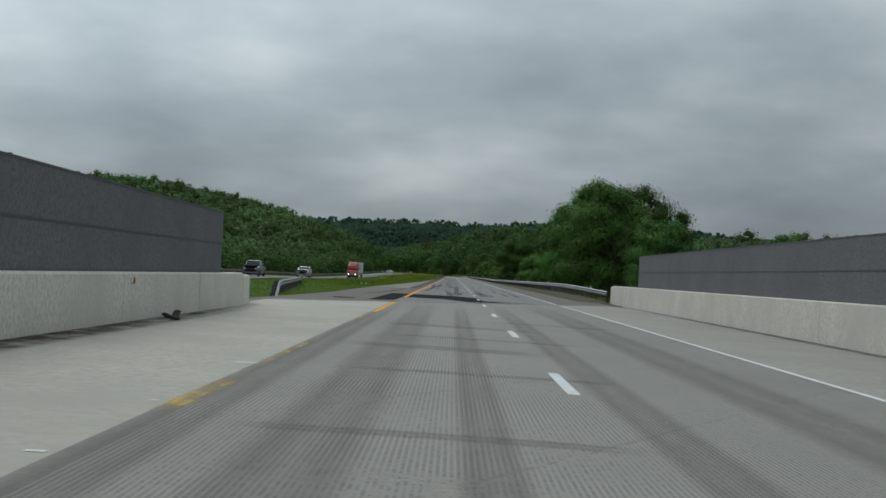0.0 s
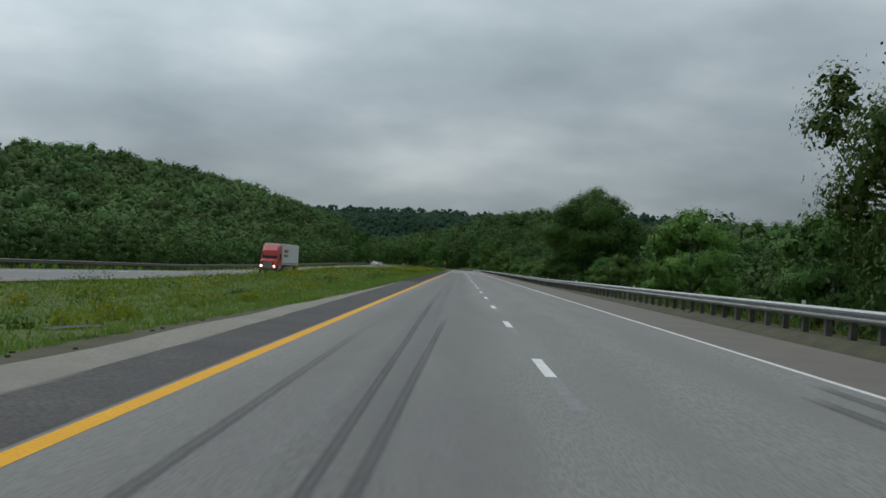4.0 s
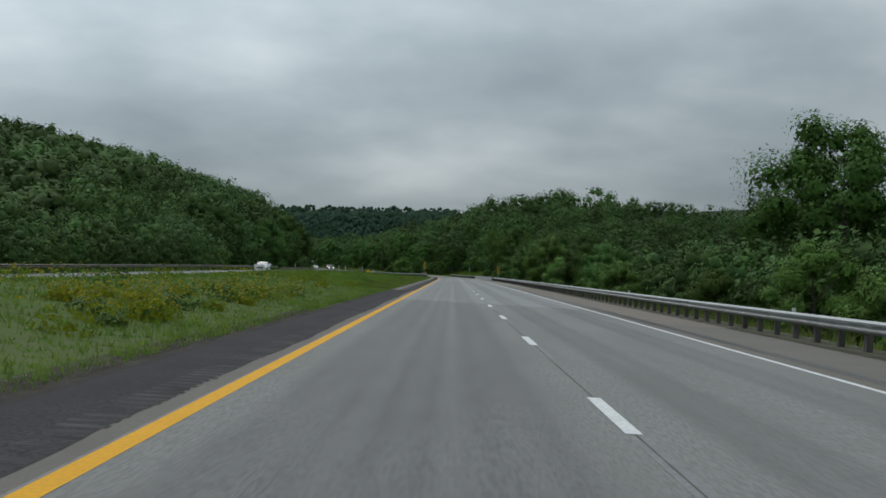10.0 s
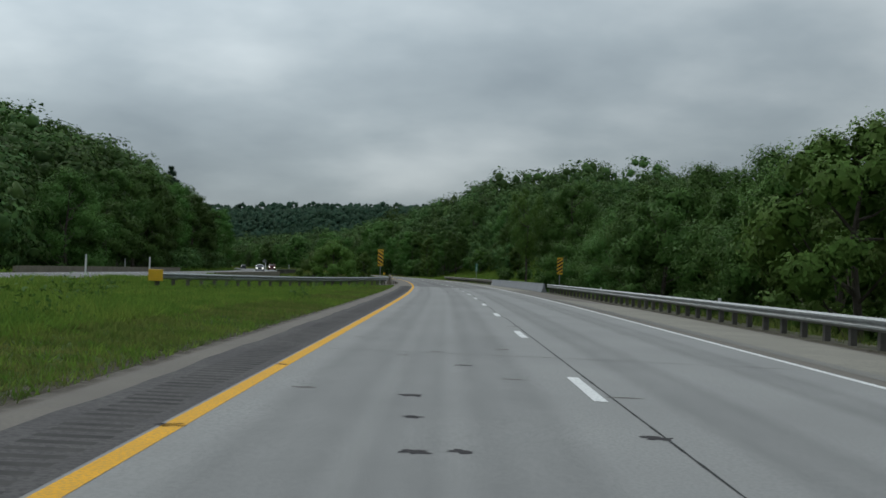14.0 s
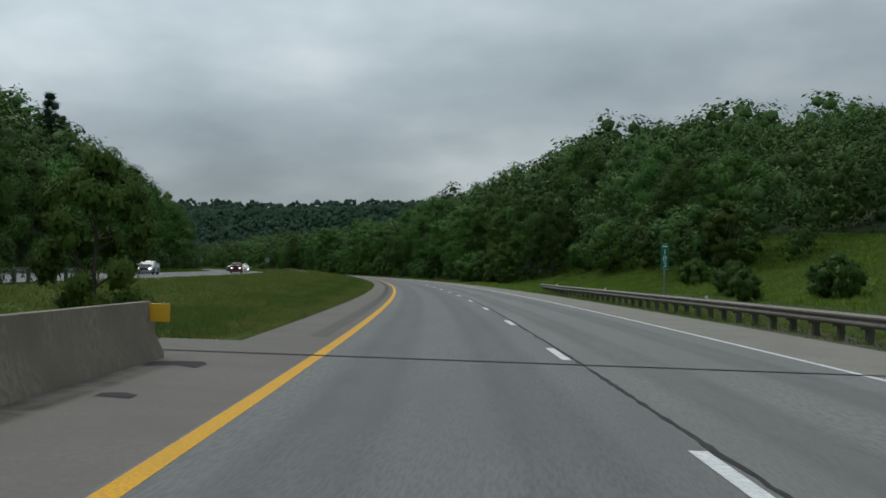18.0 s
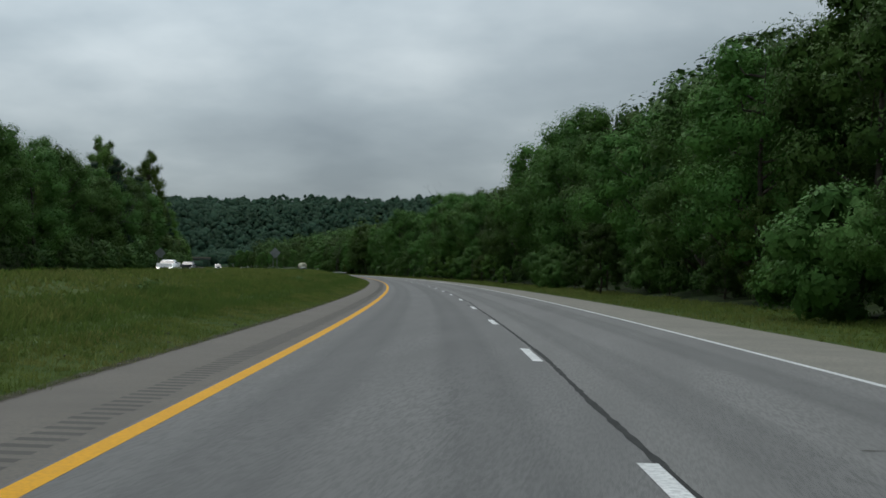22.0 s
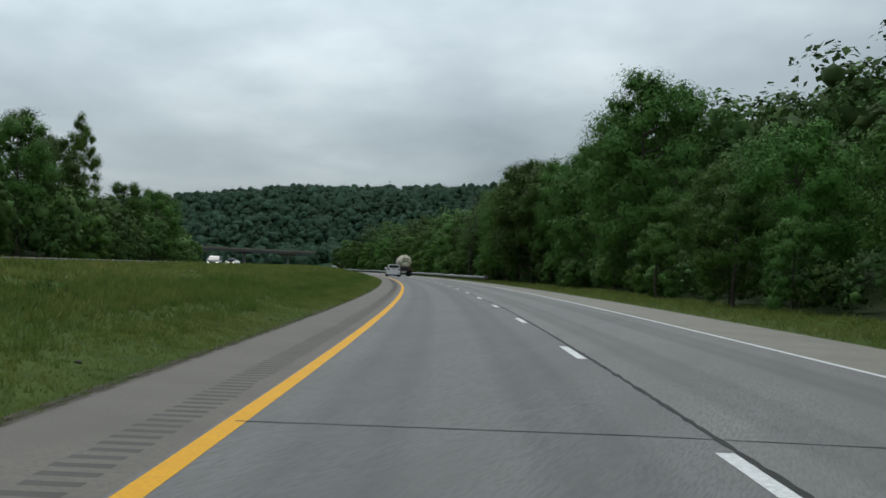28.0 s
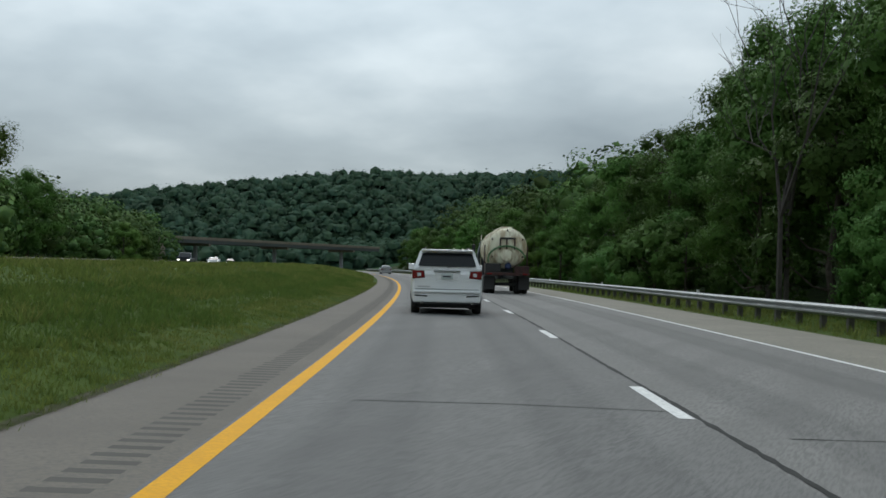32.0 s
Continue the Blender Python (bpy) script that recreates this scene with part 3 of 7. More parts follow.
part("deck_shoulder", strip(-120, JOINT, WHITE + 0.10, 9.25, 0.006, M["deck_edge"], "deck", skew=SKEW), deck, "pale concrete outer shoulder")
part("joint", strip(JOINT, JOINT + 0.35, -7.75, 9.25, 0.010, M["tar"], "joint", skew=SKEW), deck, "dark expansion joint")
part("joint", strip(JOINT + 0.5, JOINT + 1.3, -7.75, 9.25, 0.008, M["faded_paint"], "joint", skew=SKEW), deck, "pale joint header")
tagged(part("pavement_apron", strip(38, 91, lambda s: np.interp(s, [38, 47, 53, 60, 80, 91], [-8.4, -8.1, -7.7, -7.45, -7.3, -7.2]) + 0.04 * np.sin(s * 1.3), PAVE_L, 0.002, M["shoulder"], "apron", step=2.0, fall=True)), "grey asphalt apron beside the bridge end", "pavement", kind="structure")
tagged(part("pavement_apron", strip(56, 130, PAVE_R, lambda s: np.interp(s, [56, 90, 110, 130], [9.2, 9.2, 8.6, 7.2]), 0.004, M["shoulder"], "apron")), "grey asphalt apron beside the bridge end", "pavement", kind="structure")


def parapet(side, s_end, L, label, e, z, tall):
    """Concrete parapet with a joint groove and a tapered end block; side 1 is on the right."""
    root = tagged(new("parapet"), label, "parapet", kind="structure")
    prof = [(-0.02 * side, -0.25), (0.0, 1.0), (0.03 * side, 1.04), (0.30 * side, 1.04), (0.33 * side, 1.0), (0.33 * side, -0.25)]
    s = -110.0
    k = 0
    while s < s_end - 9:
        n_ = min(s + 12.0, s_end - 9)
        part("panel", sweep([(s + 0.012, L, z), ((s + n_) / 2, L, z), (n_ - 0.012, L, z)], prof, M["concrete"], "panel"), root)
        s = n_
    # end block, lower and bent outwards at its tip
    part("panel", sweep([(s_end - 8.95, L, z), (s_end - 4, L, z), (s_end - 3.2, L, z)], prof, M["concrete"], "panel"), root)
    low = [(a, b if b < 0 else b - 0.07) for a, b in prof]
    part("end_block", sweep([(s_end - 3.1, L + 0.01 * side, z), (s_end - 1.5, L + 0.1 * side, z), (s_end, L + 0.45 * side, z)], low, M["concrete"], "end_block"), root)
    # dark debris screen on the parapet
    scr = tagged(new("bridge_screen"), "dark mesh debris screen standing on a concrete parapet", "fence", "bridge screens")
    off = 0.18 * side
    part("mesh_panel", sweep([(q, L + off, z + 1.0) for q in np.arange(-110, e, 8).tolist() + [e]], [(-0.012, 0.0), (0.012, 0.0), (0.012, 0.86 * tall), (-0.012, 0.86 * tall)], M["black_mesh"], "mesh_panel"), scr)
    part("mesh_panel", sweep([(q, L + off, z + 1.0 + 0.88 * tall) for q in np.arange(-110, e, 8).tolist() + [e]], [(-0.012, 0.0), (0.012, 0.0), (0.012, 0.86 * tall), (-0.012, 0.86 * tall)], M["black_mesh"], "mesh_panel"), scr)
    for h in (1.04, 1.0 + 0.87 * tall, 1.0 + 1.75 * tall):
        part("top_rail" if h > 2.5 else "rail", sweep([(q, L + off, z + h) for q in np.arange(-110, e, 8).tolist() + [e]], [(-0.022, -0.02), (0.022, -0.02), (0.022, 0.022), (-0.022, 0.022)], M["steel_girder"], "rail"), scr)
    post = box(-0.03, 0.03, -0.03, 0.03, 0, 1.80 * tall, M["steel_girder"], "screen_post")
    for q in np.arange(e - 0.05, -60, -3.0):
        part("post", post, scr, m=at(q, L + off + 0.05 * side, z + 1.0))
    return root


parapet(-1, 37.5, -7.35, "pale concrete bridge parapet with tapered end block", 31.8, -0.02, 0.92)
parapet(1, 80.5, 8.88, "pale concrete bridge parapet with stained base and tapered end block", 68.0, 0.03, 1.02)

# ---- the second bridge: solid barriers ----
JERSEY = [(-0.24, -0.4), (-0.24, 0.08), (-0.12, 0.33), (-0.07, 0.76), (0.07, 0.76), (0.12, 0.33), (0.24, 0.08), (0.24, -0.4)]


def barrier(s0, s1, L, material, label, piece=6.1):
    root = tagged(new("bridge_barrier"), label, "barrier", kind="structure")
    z = -FALL * L - 0.02
    s = s0
    while s < s1 - 0.5:
        e = min(s + piece, s1)
        part("section", sweep([(s + 0.008, L, z), ((s + e) / 2, L, z), (e - 0.008, L, z)], JERSEY, material, "section"), root)
        s = e
    return root


barrier(609, 658.0, -5.86, M["concrete_old"], "stained brown concrete bridge barrier with a yellow marker")
barrier(603, 655, 7.45, M["concrete_grey"], "blue-grey concrete bridge barrier")
for q in (609.0, 659.0):
    part("joint", strip(q, q + 0.16, -6.0, 7.2, 0.008, M["tar"], "joint", skew=-0.01), deck, "dark bridge joint")
deck2 = tagged(part("bridge_deck", strip(603, 662, -6.6, PAVE_L, 0.0, M["shoulder"], "deck")), "grey asphalt edge of the bridge deck", "bridge", kind="structure")
part("deck_edge", strip(603, 662, PAVE_R, 7.9, 0.0, M["shoulder"], "deck"), deck2)


def add_stuff(name, sp, mats, label, cat, smooth=False):
    return tagged(part(name, sp.mesh(name, mats, smooth)), label, cat, kind="stuff")


# ---- markings ----
def marking(name, s0, s1, L0, L1, material, label, z=0.006):
    return tagged(part(name, strip(s0, s1, L0, L1, z, material, name)), label, "road marking", kind="structure")


marking("edge_line_yellow", 58.5, 76, YELLOW - 0.085, YELLOW + 0.085, M["yellow_paint"], "solid yellow painted edge line", z=0.0055)
marking("edge_line_yellow", 76, 430, YELLOW - 0.085, YELLOW + 0.085, M["yellow_paint"], "solid yellow painted edge line", z=0.0022)
marking("edge_line_yellow", 430, 690, YELLOW - 0.085, YELLOW + 0.085, M["yellow_worn"], "solid yellow edge line with worn and cracked paint", z=0.0026)
marking("edge_line_yellow", 690, 1700, YELLOW - 0.085, YELLOW + 0.085, M["yellow_paint"], "solid yellow painted edge line", z=0.0022)
marking("edge_line_yellow", 36, 48.6, YELLOW - 0.085, YELLOW + 0.085, M["yellow_worn"], "worn yellow painted edge line", z=0.0095)
marking("edge_line_white", -100, 62, WHITE - 0.065, WHITE + 0.065, M["white_paint"], "solid white painted edge line", z=0.0095)
marking("edge_line_white", 62, 1700, WHITE - 0.065, WHITE + 0.065, M["white_paint"], "solid white painted edge line", z=0.0036)
for off, nm in ((-23.4, "edge_line_yellow"), (-30.9, "edge_line_white")):
    me = strip(-200, 1700, off - 0.07, off + 0.07, 0.0, M["yellow_paint" if "yellow" in nm else "white_paint"], nm, fall=False)
    n = len(me.vertices) // 2
    co = np.empty(len(me.vertices) * 3)
    me.vertices.foreach_get("co", co)
    co = co.reshape(-1, 3)
    co[:, 2] = np.tile(opp_z(np.linspace(-200, 1700, n)), 2) + 0.01
    me.vertices.foreach_set("co", co.ravel())
    tagged(part(nm, me), "painted edge line of the opposite carriageway", "road marking", kind="structure")
lane = tagged(new("lane_line"), "broken white painted lane line", "road marking", kind="structure")
dash_me = strip(0, 2.90, -0.075, 0.075, 0.0, M["white_paint"], "dash", step=1)
faded_me = strip(0, 3.4, -0.085, 0.075, 0.0, M["faded_paint"], "dash", step=1)
for k in range(-5, 123):
    s = 1.64 + 12.192 * k
    part("dash", dash_me, lane, m=at(s, 0, 0.0095 if s < 66 else 0.0046))
    if 70 < s < 480:
        part("faded_dash", faded_me, lane, "faded older dash", m=at(s - 3.5, 0.02, 0.0022))

# ---- guardrails ----
WBEAM = [(0.0, 0.0), (0.02, 0.03), (0.075, 0.055), (0.075, 0.10), (0.01, 0.14), (0.01, 0.17), (0.075, 0.21), (0.075, 0.255), (0.02, 0.28), (0.0, 0.31),
         (-0.006, 0.31), (0.012, 0.275), (0.067, 0.25), (0.067, 0.215), (0.0, 0.175), (0.0, 0.135), (0.067, 0.095), (0.067, 0.06), (0.012, 0.035), (-0.006, 0.0)]
post_me = box(-0.075, 0.075, -0.1, 0.1, -0.65, 0.66, M["post"], "guardrail_post", 0.01)
block_me = box(-0.06, 0.06, -0.07, 0.07, 0.36, 0.70, M["post"], "guardrail_block", 0.008)
refl_me = box(-0.05, 0.05, -0.012, 0.012, 0.70, 0.84, M["white_sheet"], "reflector")


def guardrail(line, face, label, material="galvanised", z=None, gap=1.905, blocks=True, refl=0, group="guardrails"):
    """W-beam on posts along points (s, L). face: -1 when the traffic is on its left."""
    root = tagged(new("guardrail"), label, "guardrail", group)
    line = np.asarray(line, float)
    length = line[-1, 0] - line[0, 0]
    n = max(3, int(length / 4) + 1)
    s = np.linspace(line[0, 0], line[-1, 0], n)
    L = np.interp(s, line[:, 0], line[:, 1])
    hz = (lambda a, b: ground_z(a, b)) if z is None else z
    zz = np.asarray(hz(s, L), float)
    part("beam", sweep(np.stack([s, L, zz + 0.42], 1), [(-face * -1 * a * 1.0, b) for a, b in WBEAM] if face > 0 else [(-a, b) for a, b in WBEAM], M[material], "beam"), root)
    for k, q in enumerate(np.arange(line[0, 0] + 0.5, line[-1, 0] - 0.2, gap)):
        l = float(np.interp(q, line[:, 0], line[:, 1]))
        zq = float(hz(q, l))
        if blocks:
            part("post", post_me, root, m=at(q, l - face * 0.20, zq))
            part("block", block_me, root, m=at(q, l - face * 0.07, zq))
        else:
            part("post", post_me, root, m=at(q, l - face * 0.12, zq))
        if refl and k % refl == 3:
            part("reflector", refl_me, root, "white delineator plate", m=at(q, l - face * 0.05, zq))
    return root


def shoulder_z(s, L):
    return -FALL * np.asarray(L, float) - 0.05


guardrail([(79.2, 8.75), (92, 7.9), (110, 7.75), (603, 7.75)], -1, "grey W-beam guardrail on dark wooden posts along the outer shoulder", z=lambda s, L: shoulder_z(s, L) + np.interp(s, [78, 90, 100, 170, 270], [0.12, 0.34, 0.42, 0.27, 0.03]), refl=16, blocks=False)
guardrail([(655, 7.6), (700, 7.7), (725, 8.0), (744, 9.0)], -1, "dull grey W-beam guardrail with blunt end on dark posts", "rail_dull", z=shoulder_z, refl=12)
guardrail([(1166, 9.4), (1178, 8.3), (1190, 7.9), (1480, 7.9)], -1, "grey W-beam guardrail with flared end on steel posts", z=shoulder_z, refl=12, blocks=False)
guardrail([(37.9, -7.85), (50, -8.95), (72, -11.2), (99, -13.9)], 1, "galvanised W-beam guardrail flaring away from the parapet", z=lambda s, L: ground_z(s, L) + 0.05)
guardrail([(559.5, -15.6), (574, -13.0), (590, -9.6), (601, -6.6), (609, -5.9)], 1, "weathered W-beam guardrail joining the bridge barrier", z=lambda s, L: ground_z(s, L) + 0.03)
guardrail([(60, -35.0), (590, -35.0)], 1, "grey guardrail along the far side of the opposite carriageway", "rail_dull", z=lambda s, L: opp_z(s), gap=3.81, blocks=False)
guardrail([(664, -20.9), (706, -20.2)], -1, "grey guardrail beside the opposite carriageway with a blunt end", z=lambda s, L: opp_z(s), blocks=False)
guardrail([(1050, -35.0), (1500, -35.0)], 1, "dark guardrail along the opposite carriageway", "rail_dull", z=lambda s, L: opp_z(s), gap=3.81, blocks=False)

# ---- trees ----
def ico(sub):
    bm = bmesh.new()
    bmesh.ops.create_icosphere(bm, subdivisions=sub, radius=1.0)
    v = np.array([q.co[:] for q in bm.verts])
    f = np.array([[a.index for a in q.verts] for q in bm.faces])
    bm.free()
    return v, f


ICO1 = ico(1)


def leaf_cards(centres, normals, size, r, droop=0.3, leaflets=2, loose=0.35):
    """Small leaf sprays: broad pointed leaves that fan out from a twig end, roughly across the normals."""
    n = len(centres)
    nn = normals + r.normal(0, loose, (n, 3))
    nn /= np.linalg.norm(nn, axis=1)[:, None]
    t = np.cross(nn, r.normal(0, 1, (n, 3)))
    t /= np.linalg.norm(t, axis=1)[:, None] + 1e-9
    b = np.cross(nn, t)
    sz = (np.asarray(size) * r.uniform(0.6, 1.4, n))[:, None]
    V = []
    for k in range(leaflets):
        a = (k - (leaflets - 1) / 2) * 1.5 + r.normal(0, 0.3, n)[:, None]
        d = t * np.cos(a) + b * np.sin(a) + nn * r.uniform(-0.25, 0.25, (n, 1))
        w = np.cross(d, nn)
        q = centres - t * sz * 0.45
        tip = q + d * sz * 1.25
        tip[:, 2] -= droop * sz[:, 0] * 0.5
        mid = q + d * sz * 0.58
        V.append(np.stack([q, mid + w * sz * 0.42, tip, mid - w * sz * 0.42], 1))
    V = np.concatenate(V)
    soft = normals / np.linalg.norm(normals, axis=1)[:, None] + r.normal(0, 0.16, (n, 3))
    soft /= np.linalg.norm(soft, axis=1)[:, None]
    return V.reshape(-1, 3), np.arange(len(V) * 4).reshape(-1, 4), np.repeat(np.tile(soft, (leaflets, 1)), 4, 0)


def limb(sp, a, b, r0, r1, n=6, m=0):
    a, b = np.asarray(a, float), np.asarray(b, float)
    d = b - a
    d = d / (np.linalg.norm(d) + 1e-9)
    u = np.cross(d, [0.3, 0.9, 0.2])
    u /= np.linalg.norm(u)
    w = np.cross(d, u)
    ang = np.linspace(0, 2 * np.pi, n, endpoint=False)
    ring = np.cos(ang)[:, None] * u + np.sin(ang)[:, None] * w
    V = np.concatenate([a + ring * r0, b + ring * r1])
    i = np.arange(n)
    sp.add(V, np.stack([i, (i + 1) % n, (i + 1) % n + n, i + n], 1), m)


def crown_points(seed, height, width, base, clumps, shape):
    """Clump centres and radii of a crown that starts at base and ends at height."""
    r = np.random.default_rng(seed)
    C, S = [], []
    for k in range(clumps):
        h = (k + 0.5) / clumps
        h = h ** 0.9
        if shape == "round":
            w = math.sqrt(max(0.08, 1 - (2 * h - 0.92) ** 2)) * 0.5
        elif shape == "cone":
            w = (1 - h) * 0.5 + 0.06
        elif shape == "vase":
            w = (0.22 + 0.85 * h - 0.75 * max(0, h - 0.72) * 1.6) * 0.5
        else:
            w = (0.52 if h < 0.6 else 0.52 - 0.75 * (h - 0.6)) * 0.9
        a = k * 2.4 + r.normal(0, 0.5)
        rad = w * width * math.sqrt(r.uniform(0.35, 1.05))
        z = base + (height - base) * (0.06 + 0.88 * h) + r.normal(0, 0.03) * height
        C.append((rad * math.cos(a), rad * math.sin(a), z))
        S.append(width * r.uniform(0.13, 0.225) * (0.75 if shape == "cone" else 1.0) * (1.0 if h < 0.8 else 0.85))
    return np.array(C), np.array(S)


def make_tree(name, seed, height, width, base, clumps, leaves, size, shape, leaf, bark="bark", core=True, limbs=None):
    """Trunk with limbs, and a crown of clumps covered in leaf sprays. Returns (trunk mesh, crown mesh)."""
    r = np.random.default_rng(seed + 50)
    C, S = crown_points(seed, height, width, base, clumps, shape)
    tr = Soup()
    lean = r.normal(0, 0.02, 2) * height
    pts = [np.array([0, 0, -0.8])]
    hts = np.linspace(0, 1, 6)[1:]
    for h in hts:
        pts.append(np.array([lean[0] * h + r.normal(0, 0.012) * height, lean[1] * h + r.normal(0, 0.012) * height, h * height * 0.9]))
    rad = height * 0.016 + 0.04
    for k in range(len(pts) - 1):
        limb(tr, pts[k], pts[k + 1], rad * (1 - k / 5.6), rad * (1 - (k + 1) / 5.6), 7)
    for k in range(0, clumps, max(1, clumps // (limbs or 12))):
        z0 = max(base * 0.75, C[k][2] - np.hypot(C[k][0], C[k][1]) * r.uniform(0.6, 1.1))
        f = min(max(z0 / (height * 0.9), 0), 1) * 5
        i = min(int(f), 4)
        a = pts[i + 1] * (f - i) + pts[i] * (1 - f + i) if i > 0 else np.array([0, 0, z0])
        mid = (a + C[k]) / 2 + (0, 0, -0.04 * height) + r.normal(0, 0.02, 3) * height
        limb(tr, a, mid, rad * 0.38, rad * 0.22, 5)
        limb(tr, mid, C[k], rad * 0.22, rad * 0.06, 4)
    cr = Soup()
    # larger leaves inside that close the crown
    fill = int(leaves * core)
    k = r.integers(0, clumps, fill)
    d = r.normal(0, 1, (fill, 3))
    d /= np.linalg.norm(d, axis=1)[:, None]
    mid_z = base + (height - base) * 0.5
    away = (C - (0, 0, mid_z)) / (0.5 * width, 0.5 * width, 0.5 * (height - base))
    v, f, q = leaf_cards(C[k] + d * S[k][:, None] * r.uniform(0.1, 0.72, (fill, 1)) * (1, 1, 0.76), d + 0.5 * away[k] + (0, 0, 0.1), max(size * 2.2, 0.25), r)
    cr.add(v, f, nrm=q)
    per = np.maximum(1, (leaves * S**2 / np.sum(S**2)).astype(int))
    cc, nn = [], []
    for c, q, k, a_ in zip(C, S, per, away):
        d = r.normal(0, 1, (k, 3)) + 0.6 * a_ / (np.linalg.norm(a_) + 0.2) + (0, 0, 0.5)
        d /= np.linalg.norm(d, axis=1)[:, None]
        far_out = np.where(r.random((k, 1)) < 0.05, r.uniform(1.0, 1.35, (k, 1)), r.uniform(0.55, 1.08, (k, 1)))
        cc.append(c + d * q * far_out * (1, 1, 0.76))
        nn.append(d + 0.3 * a_ + (0, 0, 0.1))
    v, f, q = leaf_cards(np.concatenate(cc), np.concatenate(nn), size * 1.15, r)
    cr.add(v, f, nrm=q)
    return tr.mesh(name + "_trunk", M[bark]), cr.mesh(name + "_crown", M[leaf])


spec = [  # kind, seed, height, width, base, clumps, sprays, size, shape, leaf, core
    ("maple", 1, 14, 9.5, 1.8, 44, 1900, 0.29, "round", "leaf_a", 0.40),
    ("maple", 2, 17, 9.5, 2.2, 50, 2000, 0.30, "oval", "leaf_a", 0.40),
    ("locust", 3, 13, 9.5, 3.6, 30, 1200, 0.26, "vase", "leaf_b", 0.22),
    ("oak", 4, 18, 10.5, 2.0, 52, 2100, 0.31, "round", "leaf_c", 0.42),
    ("poplar", 5, 20, 8.0, 2.6, 50, 1900, 0.30, "oval", "leaf_b", 0.36),
    ("oak", 6, 16, 9.0, 1.2, 50, 2000, 0.30, "oval", "leaf_c", 0.42),
    ("sapling", 7, 7, 4.8, 0.4, 28, 1150, 0.21, "round", "leaf_b", 0.36),
    ("sapling", 8, 9, 5.5, 0.5, 32, 1250, 0.23, "oval", "leaf_c", 0.38),
    ("pine", 9, 20, 7.5, 2.0, 60, 1900, 0.28, "cone", "leaf_pine", 0.40),
    ("shrub", 10, 3.2, 3.8, 0.0, 20, 800, 0.18, "round", "leaf_c", 0.38),
    ("elm", 12, 16.5, 11.0, 6.8, 52, 3600, 0.28, "round", "leaf_c", 0.60),
]
PROTO = [(k, h, make_tree(k, sd, h, w, b, int(cl * 1.25), int(lv * 7.5), sz * 0.31, shp, lf, core=co * 1.1)) for k, sd, h, w, b, cl, lv, sz, shp, lf, co in spec]
LABELS = {"maple": "broad leafy maple with dense mid-green crown at the wood's edge", "locust": "airy locust tree with bright green feathery crown",
          "oak": "dark green oak with broad dense crown", "poplar": "tall slender tulip poplar with light green leaves", "elm": "spreading tree with a clear dark trunk and airy crown",
          "pine": "dark conical pine standing above the wood's edge", "shrub": "low leafy shrub at the foot of the trees", "sapling": "young bushy tree with fresh green leaves"}


def plant(kind_index, s, L, height, z=None, label="", wide=1.0):
    k, h, (trunk, crown) = PROTO[6 if kind_index == 9 and height > 4.5 else kind_index]
    root = tagged(new("shrub" if k == "shrub" else "tree"), label or LABELS[k], "shrub" if k == "shrub" else "tree", "roadside trees")
    f = height / h
    zz = float(ground_z(s, L)) if z is None else z
    m = at(s, L, zz, rng.uniform(0, 360))
    root.matrix_basis = m @ Matrix.Diagonal((f * wide * rng.uniform(0.92, 1.08), f * wide * rng.uniform(0.92, 1.08), f, 1))
    part("trunk", trunk, root)
    part("crown", crown, root)
    return root


# ---- woods: joined crowns on the slopes ----
def crown_variant(seed, n_clumps, n_leaf, size, wide=1.0, core=1.0, loose=0.26, skin=(0.72, 1.12), lift=0.2):
    """A crown of unit height: a dome of clumps, each with leaf sprays on its upper and outer side."""
    r = np.random.default_rng(seed)
    k = np.arange(n_clumps) + 0.5
    up = 1 - 1.7 * k / n_clumps + r.normal(0, 0.05, n_clumps)
    up = np.clip(up, -0.7, 0.98)
    turn = k * 2.39996 + r.normal(0, 0.25, n_clumps)
    flat = np.sqrt(1 - up**2)
    away = np.stack([flat * np.cos(turn), flat * np.sin(turn), up], 1)
    C = away * np.array([0.27 * wide, 0.27 * wide, 0.34]) * r.uniform(0.78, 1.15, (n_clumps, 1)) + (0, 0, 0.5)
    S = 0.56 * math.sqrt(wide) / math.sqrt(n_clumps) * r.uniform(0.8, 1.3, n_clumps)
    V, F, Q, n = [], [], [], 0
    for c, q, a_ in zip(C, S * core, away):
        Q.append(ICO1[0] + 0.5 * a_ + (0, 0, lift))
        V.append(ICO1[0] * (1 + r.normal(0, 0.2, (len(ICO1[0]), 1))) * q * (0.66, 0.66, 0.60) + c)
        F.append(ICO1[1] + n)
        n += len(ICO1[0])
    k = r.integers(0, n_clumps, n_leaf)
    d = r.normal(0, 1, (n_leaf, 3)) + 0.7 * away[k] + (0, 0, 0.45)
    d /= np.linalg.norm(d, axis=1)[:, None]
    reach = r.uniform(*skin, (n_leaf, 1)) * np.where(r.random((n_leaf, 1)) < 0.08, 1.22, 1.0)
    v, f, q = leaf_cards(C[k] + d * S[k][:, None] * reach * (1, 1, 0.85), d + 0.3 * away[k] + (0, 0, lift), size * np.where(r.random(n_leaf) < 0.3, 1.5, 1.0), r, leaflets=1, loose=loose)
    Q = np.concatenate(Q)
    return np.concatenate(V), np.concatenate(F), Q / np.linalg.norm(Q, axis=1)[:, None], v, f, q


